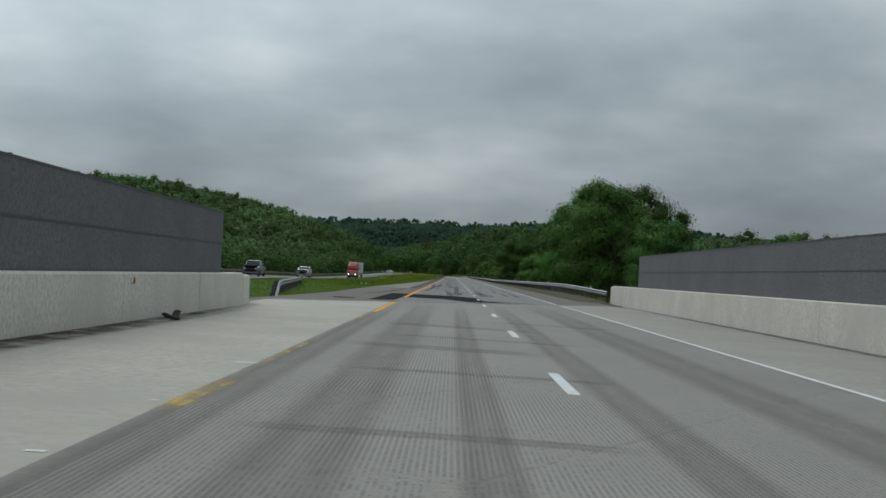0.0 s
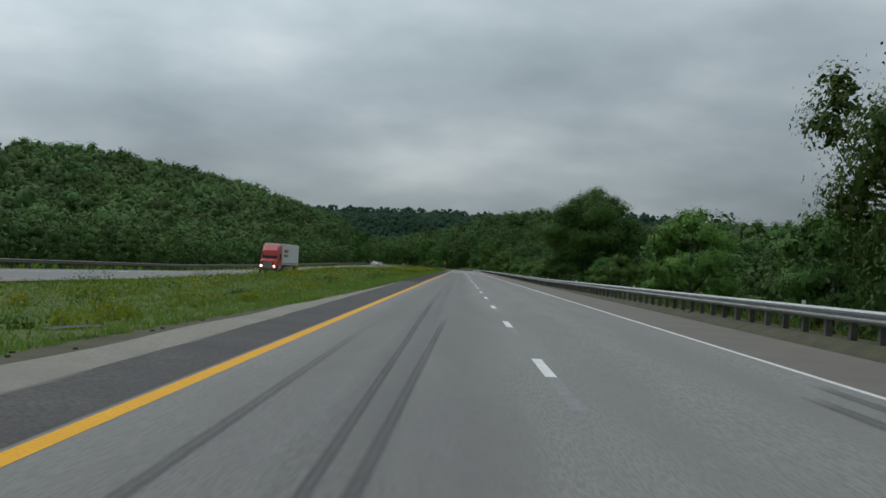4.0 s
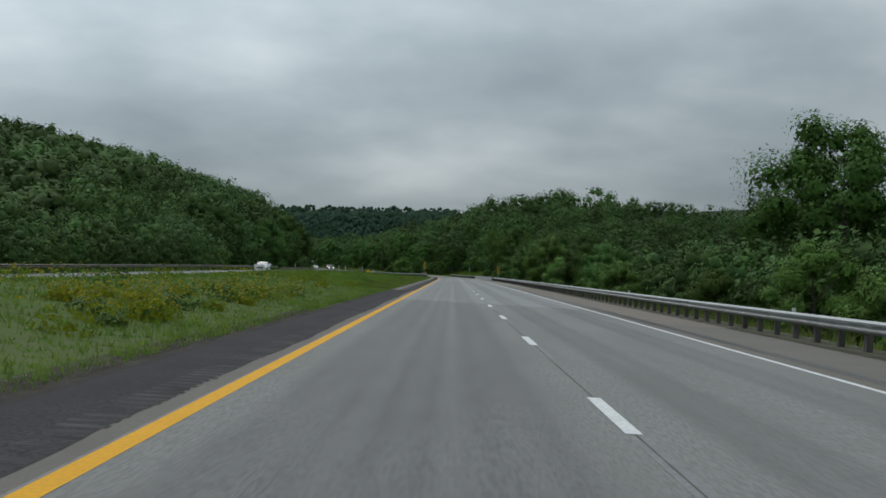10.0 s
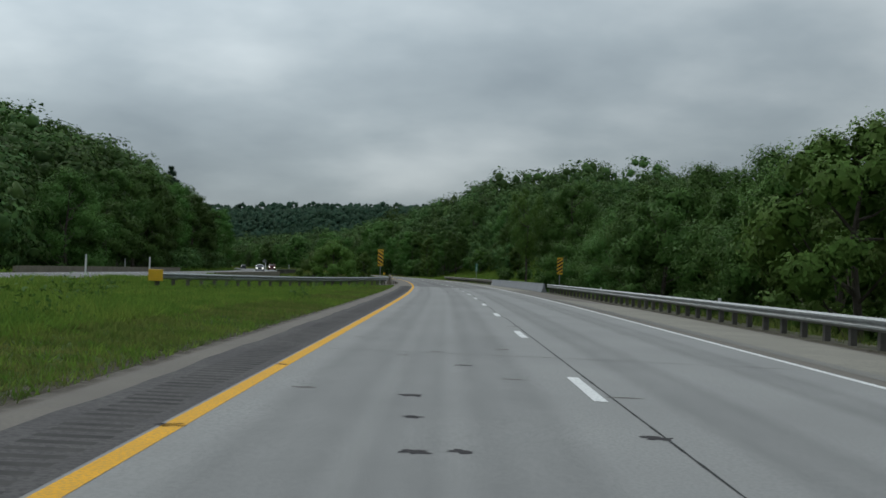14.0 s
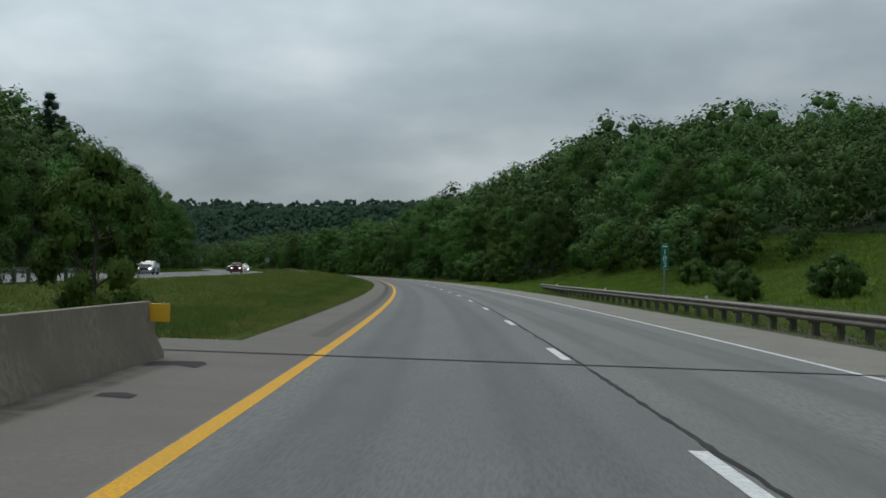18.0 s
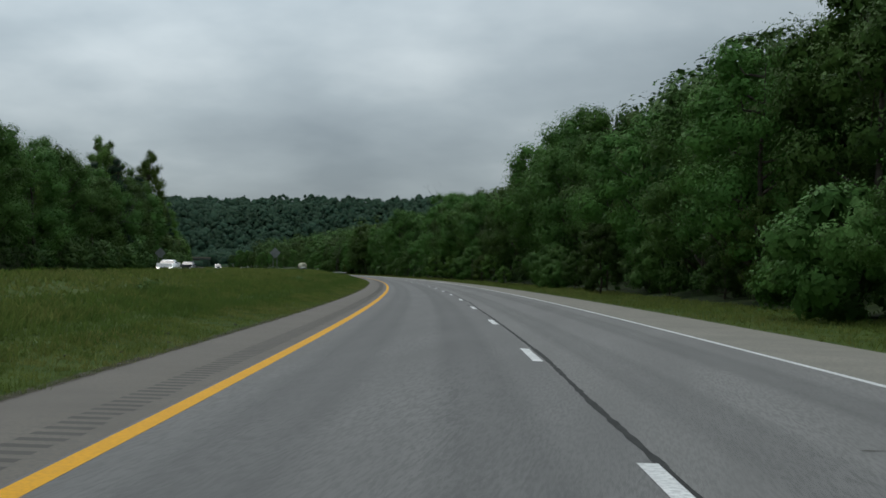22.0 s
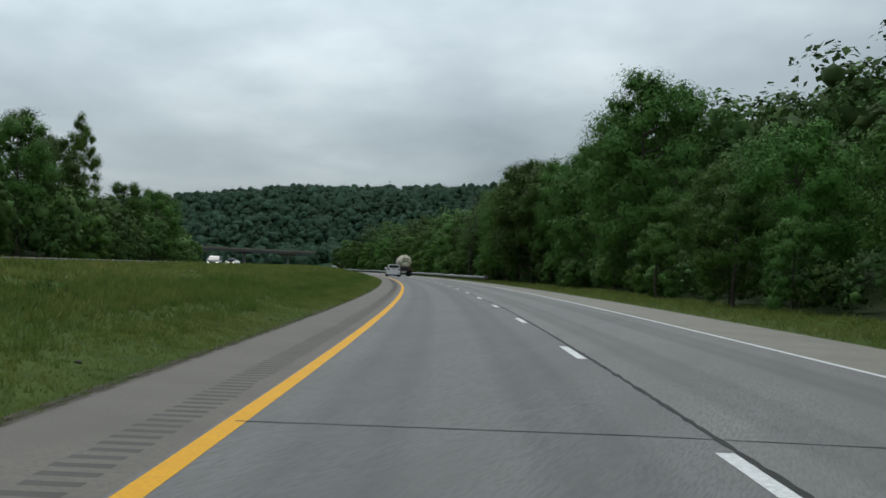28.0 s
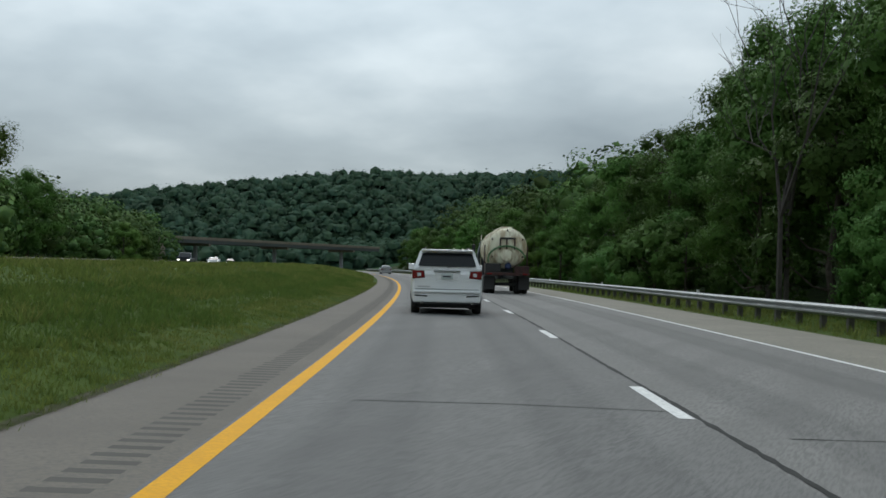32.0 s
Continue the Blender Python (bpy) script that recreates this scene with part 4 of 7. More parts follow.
def woods(name, s, L, hts, variants, material, label, sink=0.16):
    """One joined mesh of many crowns at the given places."""
    x, y = road_xy(s, L)
    z = ground_z(s, L)
    sp = Soup()
    tone = []
    for i in range(len(s)):
        cv, cf, cn, lv, lf, ln = variants[rng.integers(len(variants))]
        a = rng.uniform(0, 2 * np.pi)
        c, q = math.cos(a), math.sin(a)
        h, w = hts[i], hts[i] * rng.uniform(0.8, 1.25)
        for v, f, nv in ((cv, cf, cn), (lv, lf, ln)):
            P = np.stack([(v[:, 0] * c - v[:, 1] * q) * w + x[i], (v[:, 0] * q + v[:, 1] * c) * w + y[i], (v[:, 2] - sink) * h + z[i]], 1)
            sp.add(P, f, nrm=np.stack([nv[:, 0] * c - nv[:, 1] * q, nv[:, 0] * q + nv[:, 1] * c, nv[:, 2]], 1))
        tone.append(np.full(len(cv) + len(lv), rng.random()))
    ob = add_stuff(name, sp, M[material], label, "woods")
    ob.data.attributes.new("tone", "FLOAT", "POINT").data.foreach_set("value", np.concatenate(tone))
    return ob


FAR_V = [crown_variant(k, 13, 340, 0.038, 1.05, 0.85, 0.34, lift=0.5) for k in range(12)]
RIDGE_V = [crown_variant(k + 40, 10, 140, 0.038, 1.3, 0.95, 0.34, (0.62, 1.0), 2.6) for k in range(12)]
MID_V = [crown_variant(k + 20, 18, 850, 0.027, 1.0, 0.65, 0.36, lift=0.2) for k in range(12)]
FRONT_V = [crown_variant(k + 120, 22, 1500, 0.0205, 1.05, 0.6, 0.36, lift=0.15) for k in range(8)]
NEAR_V = [crown_variant(k + 80, 22, 1750, 0.019, 1.0, 0.55, 0.36, lift=0.1) for k in range(8)]
ROW_V = [crown_variant(k + 60, 24, 1750, 0.019, 1.0, 0.55, 0.36, lift=0.1) for k in range(6)]


def scatter(s0, s1, L0, L1, gap, jitter=0.48):
    """Places on a loose grid in a stretch of the plan."""
    a = np.arange(s0, s1, gap)
    b = np.arange(min(L0, L1), max(L0, L1), gap)
    S, Lq = np.meshgrid(a, b)
    S = S.ravel() + rng.uniform(-jitter, jitter, S.size) * gap
    Lq = Lq.ravel() + rng.uniform(-jitter, jitter, Lq.size) * gap
    return S, Lq


def heights(n, lo, hi):
    """Crown heights, with a few that stand out."""
    h = rng.uniform(lo, hi, n)
    return np.where(rng.random(n) < 0.08, h * 1.18, h)


# hill left of the valley, its front first
for s0, s1, L0, L1, gap, lo, hi, var, label in (
        (560, 1010, -74, -45, 7.5, 10, 15, FRONT_V, "dense summer woods at the foot of the hillside beyond the opposite carriageway"),
        (560, 1040, -215, -74, 10.0, 11, 16, FAR_V, "dense summer woods covering the hillside beyond the opposite carriageway"),
        (640, 960, -340, -215, 18.0, 11, 16, FAR_V, "dense summer woods high on the hill"),
        (60, 560, -58, -44, 7.5, 6, 10, MID_V, "low mixed woods along the far side of the opposite carriageway"),
        (60, 560, -130, -58, 13.0, 8, 13, FAR_V, "low dense woods beyond the opposite carriageway"),
        (1010, 1420, -62, -44, 8.0, 8, 13, MID_V, "low woods beside the opposite carriageway near the overpass"),
        (1040, 1420, -130, -62, 10.5, 9, 14, FAR_V, "low woods in the valley near the overpass"),
        (90, 610, 26, 46, 7.5, 9, 14, NEAR_V, "dense woods in the low ground below the outer guardrail"),
        (90, 640, 46, 110, 12.5, 11, 16, FAR_V, "dense woods beyond the low ground"),
        (680, 1440, 25, 40, 8.5, 12, 17, NEAR_V, "dense woods on the rising slope beside the outer shoulder"),
        (660, 840, 42, 100, 14.0, 13, 18, NEAR_V, "dense woods high on the grassy slope above the road"),
        (840, 1420, 43, 58, 12.0, 14, 19, NEAR_V, "dense woods on the slope above the road"),
        (840, 1420, 59, 100, 13.0, 14, 19, MID_V, "dense woods high on the slope above the road")):
    s, L = scatter(s0, s1, L0, L1, gap)
    if L0 == 25:
        keep = ~((s < 725) & (L < 29))
        s, L = s[keep], L[keep]
    if s0 == 90:
        keep = s > np.where(L < 46, 120, 240)
        s, L = s[keep], L[keep]
    hh = heights(len(s), lo, hi)
    if L0 == 26:
        hh = np.where(s < 205, hh * 0.5, hh)
    if L0 in (25, 42):
        hh = np.where(s < 792, hh * (np.where(s < 735, 0.72, 0.55) if L0 == 42 else np.where(L < 30, 0.5, 0.68)), np.where(s < 825, hh * 0.9, np.where((s > 1048) & (s < 1092), hh * 0.75, hh)))
    if L0 == -74 and s0 == 560:
        hh = hh + 4.5 * smooth01(585, 620, s) * (1 - smooth01(700, 740, s)) + 2.5 * smooth01(770, 790, s) * (1 - smooth01(835, 850, s))
    if L0 in (42, 43, 59):
        hh = np.where((s > 788) & (s < 882) & (L > 44), hh * 0.62, hh)
    woods("woods", s, L, hh * (1.3 if var is FAR_V else 1.13), var, "leaf_far", label, 0.28 if var is FAR_V else 0.16)


def plan_of(x, y):
    """The place on the road's plan that is nearest to a point."""
    idx = np.arange(0, len(_ss), 20)
    out_s, out_l = np.empty(len(x)), np.empty(len(x))
    for i in range(len(x)):
        j = idx[np.argmin((_xs[idx] - x[i]) ** 2 + (_ys[idx] - y[i]) ** 2)]
        t = _th[j]
        dx, dy = x[i] - _xs[j], y[i] - _ys[j]
        out_s[i] = _ss[j] - math.sin(t) * dx + math.cos(t) * dy
        out_l[i] = math.cos(t) * dx + math.sin(t) * dy
    return out_s, out_l


# far ridge, on a loose grid round the end of the valley
ga, gr = np.meshgrid(np.radians(np.arange(-58, 54, 0.95)), np.arange(405, 715, 10.0))
ga, gr = ga.ravel() + rng.normal(0, 0.006, ga.size), gr.ravel() + rng.normal(0, 4, gr.size)
s, L = plan_of(-110 - np.sin(ga) * gr, 1135 + np.cos(ga) * gr)
keep = ~((s < 1490) & (L > -45) & (L < 30))
s, L = s[keep], L[keep]
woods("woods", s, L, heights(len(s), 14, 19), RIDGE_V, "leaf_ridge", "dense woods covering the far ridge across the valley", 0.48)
# the higher ground behind it
ga, gr = np.meshgrid(np.radians(np.arange(-54, 26, 1.55)), np.arange(735, 1215, 24.0))
ga, gr = ga.ravel() + rng.normal(0, 0.009, ga.size), gr.ravel() + rng.normal(0, 8, gr.size)
s, L = plan_of(-110 - np.sin(ga) * gr, 1135 + np.cos(ga) * gr)
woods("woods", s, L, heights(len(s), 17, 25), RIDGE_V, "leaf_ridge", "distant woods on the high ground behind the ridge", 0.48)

# ---- single trees along the road ----
big = "broad leafy tree standing just below the outer guardrail"
for k, s, L, h in ((1, 116, 18.5, 13), (5, 123, 20, 15), (0, 129, 15.5, 15.3), (3, 137, 19.5, 17.5), (1, 146, 15.5, 17.5),
                   (5, 153, 20, 18), (0, 161, 16, 17.5), (4, 168, 18.5, 19), (3, 176, 22, 20), (1, 182, 17, 18)):
    plant(k, s, L, height=h, label=big)
plant(2, 192, 16.5, height=14.0, label="airy locust tree with bright thin foliage below the guardrail")
plant(7, 201, 16.0, height=9.0)
plant(6, 222, 13.5, height=8.2, label="olive green bushy tree below the guardrail")
plant(6, 236, 15.5, height=7.0)
plant(10, 301, 15.6, height=15.4, wide=1.12, label="spreading tree with a clear dark trunk and airy crown")
plant(7, 293, 16.5, height=8.0)
plant(7, 317, 14.5, height=10.2, label="slender young tree with dense dark leaves")
plant(0, 459, 31, height=21, wide=1.05, label="tall light green poplar standing above the low woods")
plant(1, 468, 33, height=19.5, wide=1.1, label="tall light green poplar standing above the low woods")
for s in np.arange(240, 600, 9.5):
    plant(int(rng.choice([6, 7, 9, 6])), s + rng.uniform(-3, 3), rng.uniform(13, 18), height=rng.uniform(3.6, 7.5) if s < 480 else rng.uniform(6, 10.5))
def row(s0, s1, gap, L0, L1, lo, hi, label, material="leaf_far"):
    """A joined row of crowns behind the single trees."""
    s = np.arange(s0, s1, gap) + rng.uniform(-0.3, 0.3, len(np.arange(s0, s1, gap))) * gap
    woods("woods", s, rng.uniform(L0, L1, len(s)), rng.uniform(lo, hi, len(s)) * 1.13, ROW_V if L0 > 0 else MID_V, material, label)


row(330, 600, 5.5, 20, 27, 9, 13, "row of broad trees in the low ground behind the guardrail scrub")
for s in np.arange(560, 660, 8.0):
    plant(int(rng.choice([0, 1, 3])), s + rng.uniform(-3, 3), rng.uniform(14, 21), height=rng.uniform(10.5, 13.5))
plant(1, 524, 17.5, height=12.5, wide=1.0, label="olive green tree with an uneven crown behind the guardrail")
plant(6, 531, 16, height=6.0)
# beside and beyond the second bridge
plant(2, 665, 13.0, height=13.0, wide=0.62, label="tall tree with a leaning bare trunk and tufted crown")
for k, s, L, h in ((1, 665, 19.5, 14.8), (0, 676, 20, 12.5), (5, 684, 22, 13), (9, 700, 18, 2.2), (9, 707, 15.5, 1.7), (9, 716, 17.5, 2.0), (9, 731, 19, 2.0), (0, 742, 25, 9.5), (0, 758, 26, 10), (3, 775, 27, 11.5)):
    plant(k, s, L, height=h)
plant(3, 808, 25, height=15, label="round dense maple at the edge of the grassy bank")
for s in np.arange(792, 1180, 7.5):
    plant(int(rng.choice([6, 7, 9, 9, 0])), s + rng.uniform(-2, 2), rng.uniform(11.2, 15.0), height=rng.uniform(1.6, 5.6))
# up to which s, and how tall the trees stand there
tops = np.array([(805, 10, 13), (832, 9.5, 12), (872, 11, 14), (905, 10.5, 13.5), (940, 14.5, 18), (965, 13, 16), (988, 10, 13.5), (1015, 13, 16), (1040, 15, 18), (1092, 7.5, 9.5), (1112, 15, 17),
                 (1145, 12.5, 16), (1168, 14, 16), (1999, 11, 13.5)])
for s in np.arange(796, 1190, 7.4):
    k = int(rng.choice([0, 1, 3, 4, 5, 1]))
    lo, hi = tops[np.searchsorted(tops[:, 0], s), 1:]
    plant(k, s + rng.uniform(-2, 2), rng.uniform(14.5, 19), height=rng.uniform(lo, hi))
row(860, 1048, 8.0, 20, 24, 13, 16.5, "taller trees standing behind the roadside row")
row(1092, 1180, 8.0, 20, 24, 13, 16.5, "taller trees standing behind the roadside row")
for s in np.arange(1186, 1460, 9.0):
    plant(int(rng.choice([0, 1, 5, 7])), s + rng.uniform(-3, 3), rng.uniform(12.5, 18), height=rng.uniform(8, 11.5))
for s in np.arange(1184, 1400, 5.2):
    plant(int(rng.choice([7, 9, 7])), s + rng.uniform(-2, 2), rng.uniform(10.9, 13), height=rng.uniform(2.2, 5.5))
for s in np.arange(736, 800, 5.0):
    plant(int(rng.choice([6, 9, 7])), s + rng.uniform(-2, 2), rng.uniform(20.5, 24), height=rng.uniform(2.8, 6.0))
plant(4, 1168, 18, height=15.5)
for k, s, L, h in ((0, 1149, 13.0, 13), (1, 1158, 13.2, 15), (5, 1166, 13.6, 14.5)):
    plant(k, s, L, height=h)
plant(4, 1180, 20, height=14)
for k, s, L, h in ((0, 1203, 16.5, 14), (1, 1213, 17, 15), (5, 1223, 18, 14.5)):
    plant(k, s, L, height=h)
# left, beyond the opposite carriageway
plant(8, 831, -53, height=19.5)
plant(8, 846, -54, height=17)
for s in np.arange(640, 1012, 10.5):
    plant(int(rng.choice([0, 1, 5, 3, 7])), s + rng.uniform(-4, 4), rng.uniform(-45, -39.5), height=rng.uniform(12, 15.5) if s < 770 else rng.uniform(10, 14) if s < 800 else rng.uniform(12, 16) if s < 895 else rng.uniform(13, 16) if s < 940 else rng.uniform(12.5, 15))
for s in np.arange(915, 1102, 9.0):
    plant(int(rng.choice([1, 4, 3, 8])), s + rng.uniform(-4, 4), rng.uniform(-49, -43), height=rng.uniform(11, 14.5) if s < 965 else rng.uniform(15, 18.5) if s < 1015 else rng.uniform(14, 17.5))
plant(4, 1056, -46, height=25, wide=0.75, label="tall pale green poplar above the opposite carriageway")
plant(4, 1062, -48, height=21, wide=0.75, label="tall pale green poplar above the opposite carriageway")
plant(4, 984, -46, height=20, wide=0.85, label="tall pale green poplar above the opposite carriageway")
plant(4, 996, -47, height=20.5, wide=0.8, label="tall pale green poplar above the opposite carriageway")
plant(4, 1199, -50, height=22.5, wide=0.7, label="tall pale green poplar above the opposite carriageway")
for k, s, L, h in ((1, 1212, -45, 14), (0, 1236, -43, 14.5), (2, 1270, -46.5, 15.0), (3, 1262, -47, 13), (0, 1290, -45, 11), (6, 1160, -41, 7), (1, 1150, -47, 16.5), (3, 1160, -50, 17.5), (5, 1173, -49, 17), (7, 1120, -42, 9), (6, 1090, -41, 8), (6, 1325, -40, 6.5), (6, 1345, -41, 6)):
    plant(k, s, L, height=h)
row(690, 1075, 5.5, -40.5, -37.8, 2.6, 5.4, "scrub along the far verge of the opposite carriageway")
# shrubs in the median by the second bridge
plant(6, 667, -9.2, wide=0.75, height=4.3, z=-0.5, label="bushy willow growing beside the bridge barrier")
plant(7, 664, -11.3, height=3.6, z=-0.9, label="bushy willow growing beside the bridge barrier")
plant(6, 612, -11, height=5.6, z=-1.6, label="leafy bush behind the guardrail")
plant(6, 618, -13, height=5.2, z=-2.2, label="leafy bush behind the guardrail")
# scrubby edge beyond the opposite carriageway
row(75, 560, 7.0, -44, -38.5, 4, 8, "scrubby edge beyond the opposite carriageway")


def bare_tree(s, L, h, seed):
    """A leafless tree of forking limbs."""
    r = np.random.default_rng(seed)
    sp = Soup()

    def grow(p, d, ln, rad, depth):
        q = p + d * ln
        limb(sp, p, q, rad, rad * 0.7, 5 if depth < 2 else 3)
        if depth >= 6:
            return
        for k in range(2 if depth else 3):
            e = d + r.normal(0, 0.42, 3) + (0, 0, 0.14)
            grow(q, e / np.linalg.norm(e), ln * r.uniform(0.6, 0.85), rad * 0.62, depth + 1)
    grow(np.array([0, 0, -0.5]), np.array([0, 0, 1.0]), h * 0.27, h * 0.009, 0)
    root = tagged(new("tree"), "bare dead tree with fine grey branches at the wood's edge", "tree", "roadside trees")
    root.matrix_basis = at(s, L, float(ground_z(s, L)))
    part("trunk", sp.mesh("bare_trunk", M["bark_grey"]), root)


for s, L, h, seed in ((1192.5, 10.3, 15, 11), (1193.6, 10.9, 13.5, 12), (1206, 14.0, 17, 1), (1214, 16.5, 15, 2), (1258, 14, 12.5, 3), (1266, 15, 12, 4), (470, 24, 15.5, 5), (480, 26, 14.5, 6), (500, 24, 14, 7), (508, 26, 14, 8), (1050, 20, 21, 9), (960, -41, 14, 10)):
    bare_tree(s, L, h, seed)

# woods farther out below the road
s, L = scatter(160, 720, 112, 230, 17.0)
woods("woods", s, L, heights(len(s), 17, 24), FAR_V, "leaf_far", "dense woods far out beyond the low ground", 0.28)
# undergrowth that closes the foot of the roadside trees
s = np.arange(800, 1190, 2.6)
woods("woods", s + rng.uniform(-1, 1, len(s)), rng.uniform(13.2, 17.5, len(s)), rng.uniform(2.0, 4.2, len(s)), MID_V, "leaf_far", "low undergrowth at the foot of the roadside trees")
# younger trees between the crowns high on the slope
s, L = scatter(705, 905, 46, 104, 10.5)
woods("woods", s, L, rng.uniform(7.5, 10.5, len(s)), MID_V, "leaf_far", "young dense woods high on the grassy slope")
s, L = scatter(440, 640, 44, 100, 12.0)
woods("woods", s, L, rng.uniform(10, 13, len(s)), MID_V, "leaf_far", "younger woods filling the low ground")
plant(0, 1173, 13.3, height=11.8)
plant(6, 1179, 12.4, height=6.5)

# ---- vehicles ----
def paint(name, base, rough=0.3, metal=0.0):
    return mat(name, base, rough, metal, var=tuple(0.94 * c for c in base), scale=0.8, rough_var=0.05)


M["white_car"] = paint("white_car", (0.86, 0.87, 0.87), 0.22)
M["silver_car"] = paint("silver_car", (0.45, 0.46, 0.47), 0.32, 0.4)
M["grey_car"] = paint("grey_car", (0.20, 0.21, 0.22), 0.32, 0.3)
M["dark_car"] = paint("dark_car", (0.035, 0.042, 0.055), 0.3, 0.2)
M["red_car"] = paint("red_car", (0.16, 0.018, 0.018), 0.3)
M["red_truck"] = paint("red_truck", (0.42, 0.028, 0.022), 0.35)
M["trailer_white"] = paint("trailer_white", (0.62, 0.63, 0.62), 0.5)
M["tyre"] = mat("tyre", (0.018, 0.018, 0.018), 0.9, var=(0.03, 0.03, 0.028), scale=8)
M["rim"] = mat("rim", (0.38, 0.38, 0.39), 0.35, metal=0.8, var=(0.3, 0.3, 0.3), scale=6)
M["plastic"] = mat("plastic", (0.022, 0.022, 0.023), 0.6, var=(0.03, 0.03, 0.03), scale=5)
M["chrome"] = mat("chrome", (0.62, 0.63, 0.64), 0.15, metal=1.0, var=(0.52, 0.53, 0.54), scale=5)
M["tail_red"] = mat("tail_red", (0.22, 0.012, 0.012), 0.2, var=(0.15, 0.01, 0.01), scale=12)
M["lamp_clear"] = mat("lamp_clear", (0.70, 0.71, 0.72), 0.12, var=(0.55, 0.56, 0.58), scale=12)
M["plate"] = mat("plate", (0.55, 0.60, 0.58), 0.5, var=(0.45, 0.52, 0.50), scale=20)
M["tank_cream"] = mat("tank_cream", (0.840, 0.819, 0.649), 0.45, var=(0.700, 0.665, 0.497), scale=1.2, fine=(0.504, 0.406, 0.262), fine_scale=3.5, stretch=(1, 1, 0.35))
M["hose_green"] = mat("hose_green", (0.10, 0.22, 0.09), 0.6, var=(0.07, 0.16, 0.07), scale=4)
M["rust_red"] = mat("rust_red", (0.075, 0.028, 0.024), 0.8, var=(0.035, 0.020, 0.018), scale=3)
M["truck_blue"] = mat("truck_blue", (0.02, 0.035, 0.10), 0.5, var=(0.03, 0.05, 0.12), scale=4)


def glass_mat():
    m = bpy.data.materials.new("car_glass")
    m.use_nodes = True
    b = m.node_tree.nodes["Principled BSDF"]
    b.inputs["Base Color"].default_value = (0.012, 0.014, 0.016, 1)
    b.inputs["Roughness"].default_value = 0.05
    b.inputs["Specular IOR Level"].default_value = 0.22
    return m


M["car_glass"] = glass_mat()


def headlight_mat():
    m = bpy.data.materials.new("headlight_lit")
    m.use_nodes = True
    b = m.node_tree.nodes["Principled BSDF"]
    b.inputs["Base Color"].default_value = (0.8, 0.8, 0.78, 1)
    b.inputs["Emission Color"].default_value = (1.0, 0.97, 0.90, 1)
    b.inputs["Emission Strength"].default_value = 2.6
    return m


M["headlight_lit"] = headlight_mat()


def shell(stations, material, name="shell", bevel=0.0, smooth=True):
    """Lofts rings of (x, z) half outlines at y positions; each station is (y, [(x, z), ...]) from the bottom up, mirrored."""
    bm = bmesh.new()
    rings = []
    for y, half in stations:
        ring = [bm.verts.new((x, y, z)) for x, z in half] + [bm.verts.new((-x, y, z)) for x, z in reversed(half)]
        rings.append(ring)
    n = len(rings[0])
    for a, b in zip(rings, rings[1:]):
        for i in range(n):
            j = (i + 1) % n
            bm.faces.new((a[i], a[j], b[j], b[i]))
    bm.faces.new(rings[0][::-1])
    bm.faces.new(rings[-1])
    bmesh.ops.recalc_face_normals(bm, faces=bm.faces)
    if bevel:
        es = [e for e in bm.edges if len(e.link_faces) == 2 and e.calc_face_angle(0) > 0.5]
        bmesh.ops.bevel(bm, geom=es, offset=bevel, segments=2, affect="EDGES", profile=0.6)
    me = bpy.data.meshes.new(name)
    bm.to_mesh(me)
    bm.free()
    me.materials.append(material)
    return me


def pane(corners, material, name="pane", out=(0, 0, 0), thick=0.02):
    """A thin solid pane on four corners, moved by out."""
    c = np.asarray(corners, float)
    nrm = np.cross(c[1] - c[0], c[3] - c[0])
    nrm /= np.linalg.norm(nrm)
    if np.dot(nrm, out) < 0:
        nrm = -nrm
    a, b = c + nrm * 0.008, c - nrm * thick
    sp = Soup()
    sp.add(np.concatenate([b, a]), BOX_F)
    return sp.mesh(name, material)


_wheel_cache = {}


def wheel(parent, x, y, r, w, rim="rim", name="wheel"):
    key = (r, w, rim)
    if key not in _wheel_cache:
        _wheel_cache[key] = (lathe([(r * 0.62, -w / 2), (r * 0.93, -w / 2), (r, -w / 2 + 0.04), (r, w / 2 - 0.04), (r * 0.93, w / 2), (r * 0.62, w / 2)], 24, M["tyre"], "tyre", "x"),
                             lathe([(0.03, -w / 2 + 0.03), (r * 0.2, -w / 2 + 0.02), (r * 0.55, -w / 2 + 0.06), (r * 0.63, -w / 2 - 0.004), (r * 0.63, w / 2 + 0.004), (r * 0.55, w / 2 - 0.06), (r * 0.2, w / 2 - 0.02), (0.03, w / 2 - 0.03)], 20, M[rim], "rim", "x"))
    a, b = _wheel_cache[key]
    ty = part("tyre", a, parent, m=pose(x, y, r))
    part("rim", b, ty)
    return ty


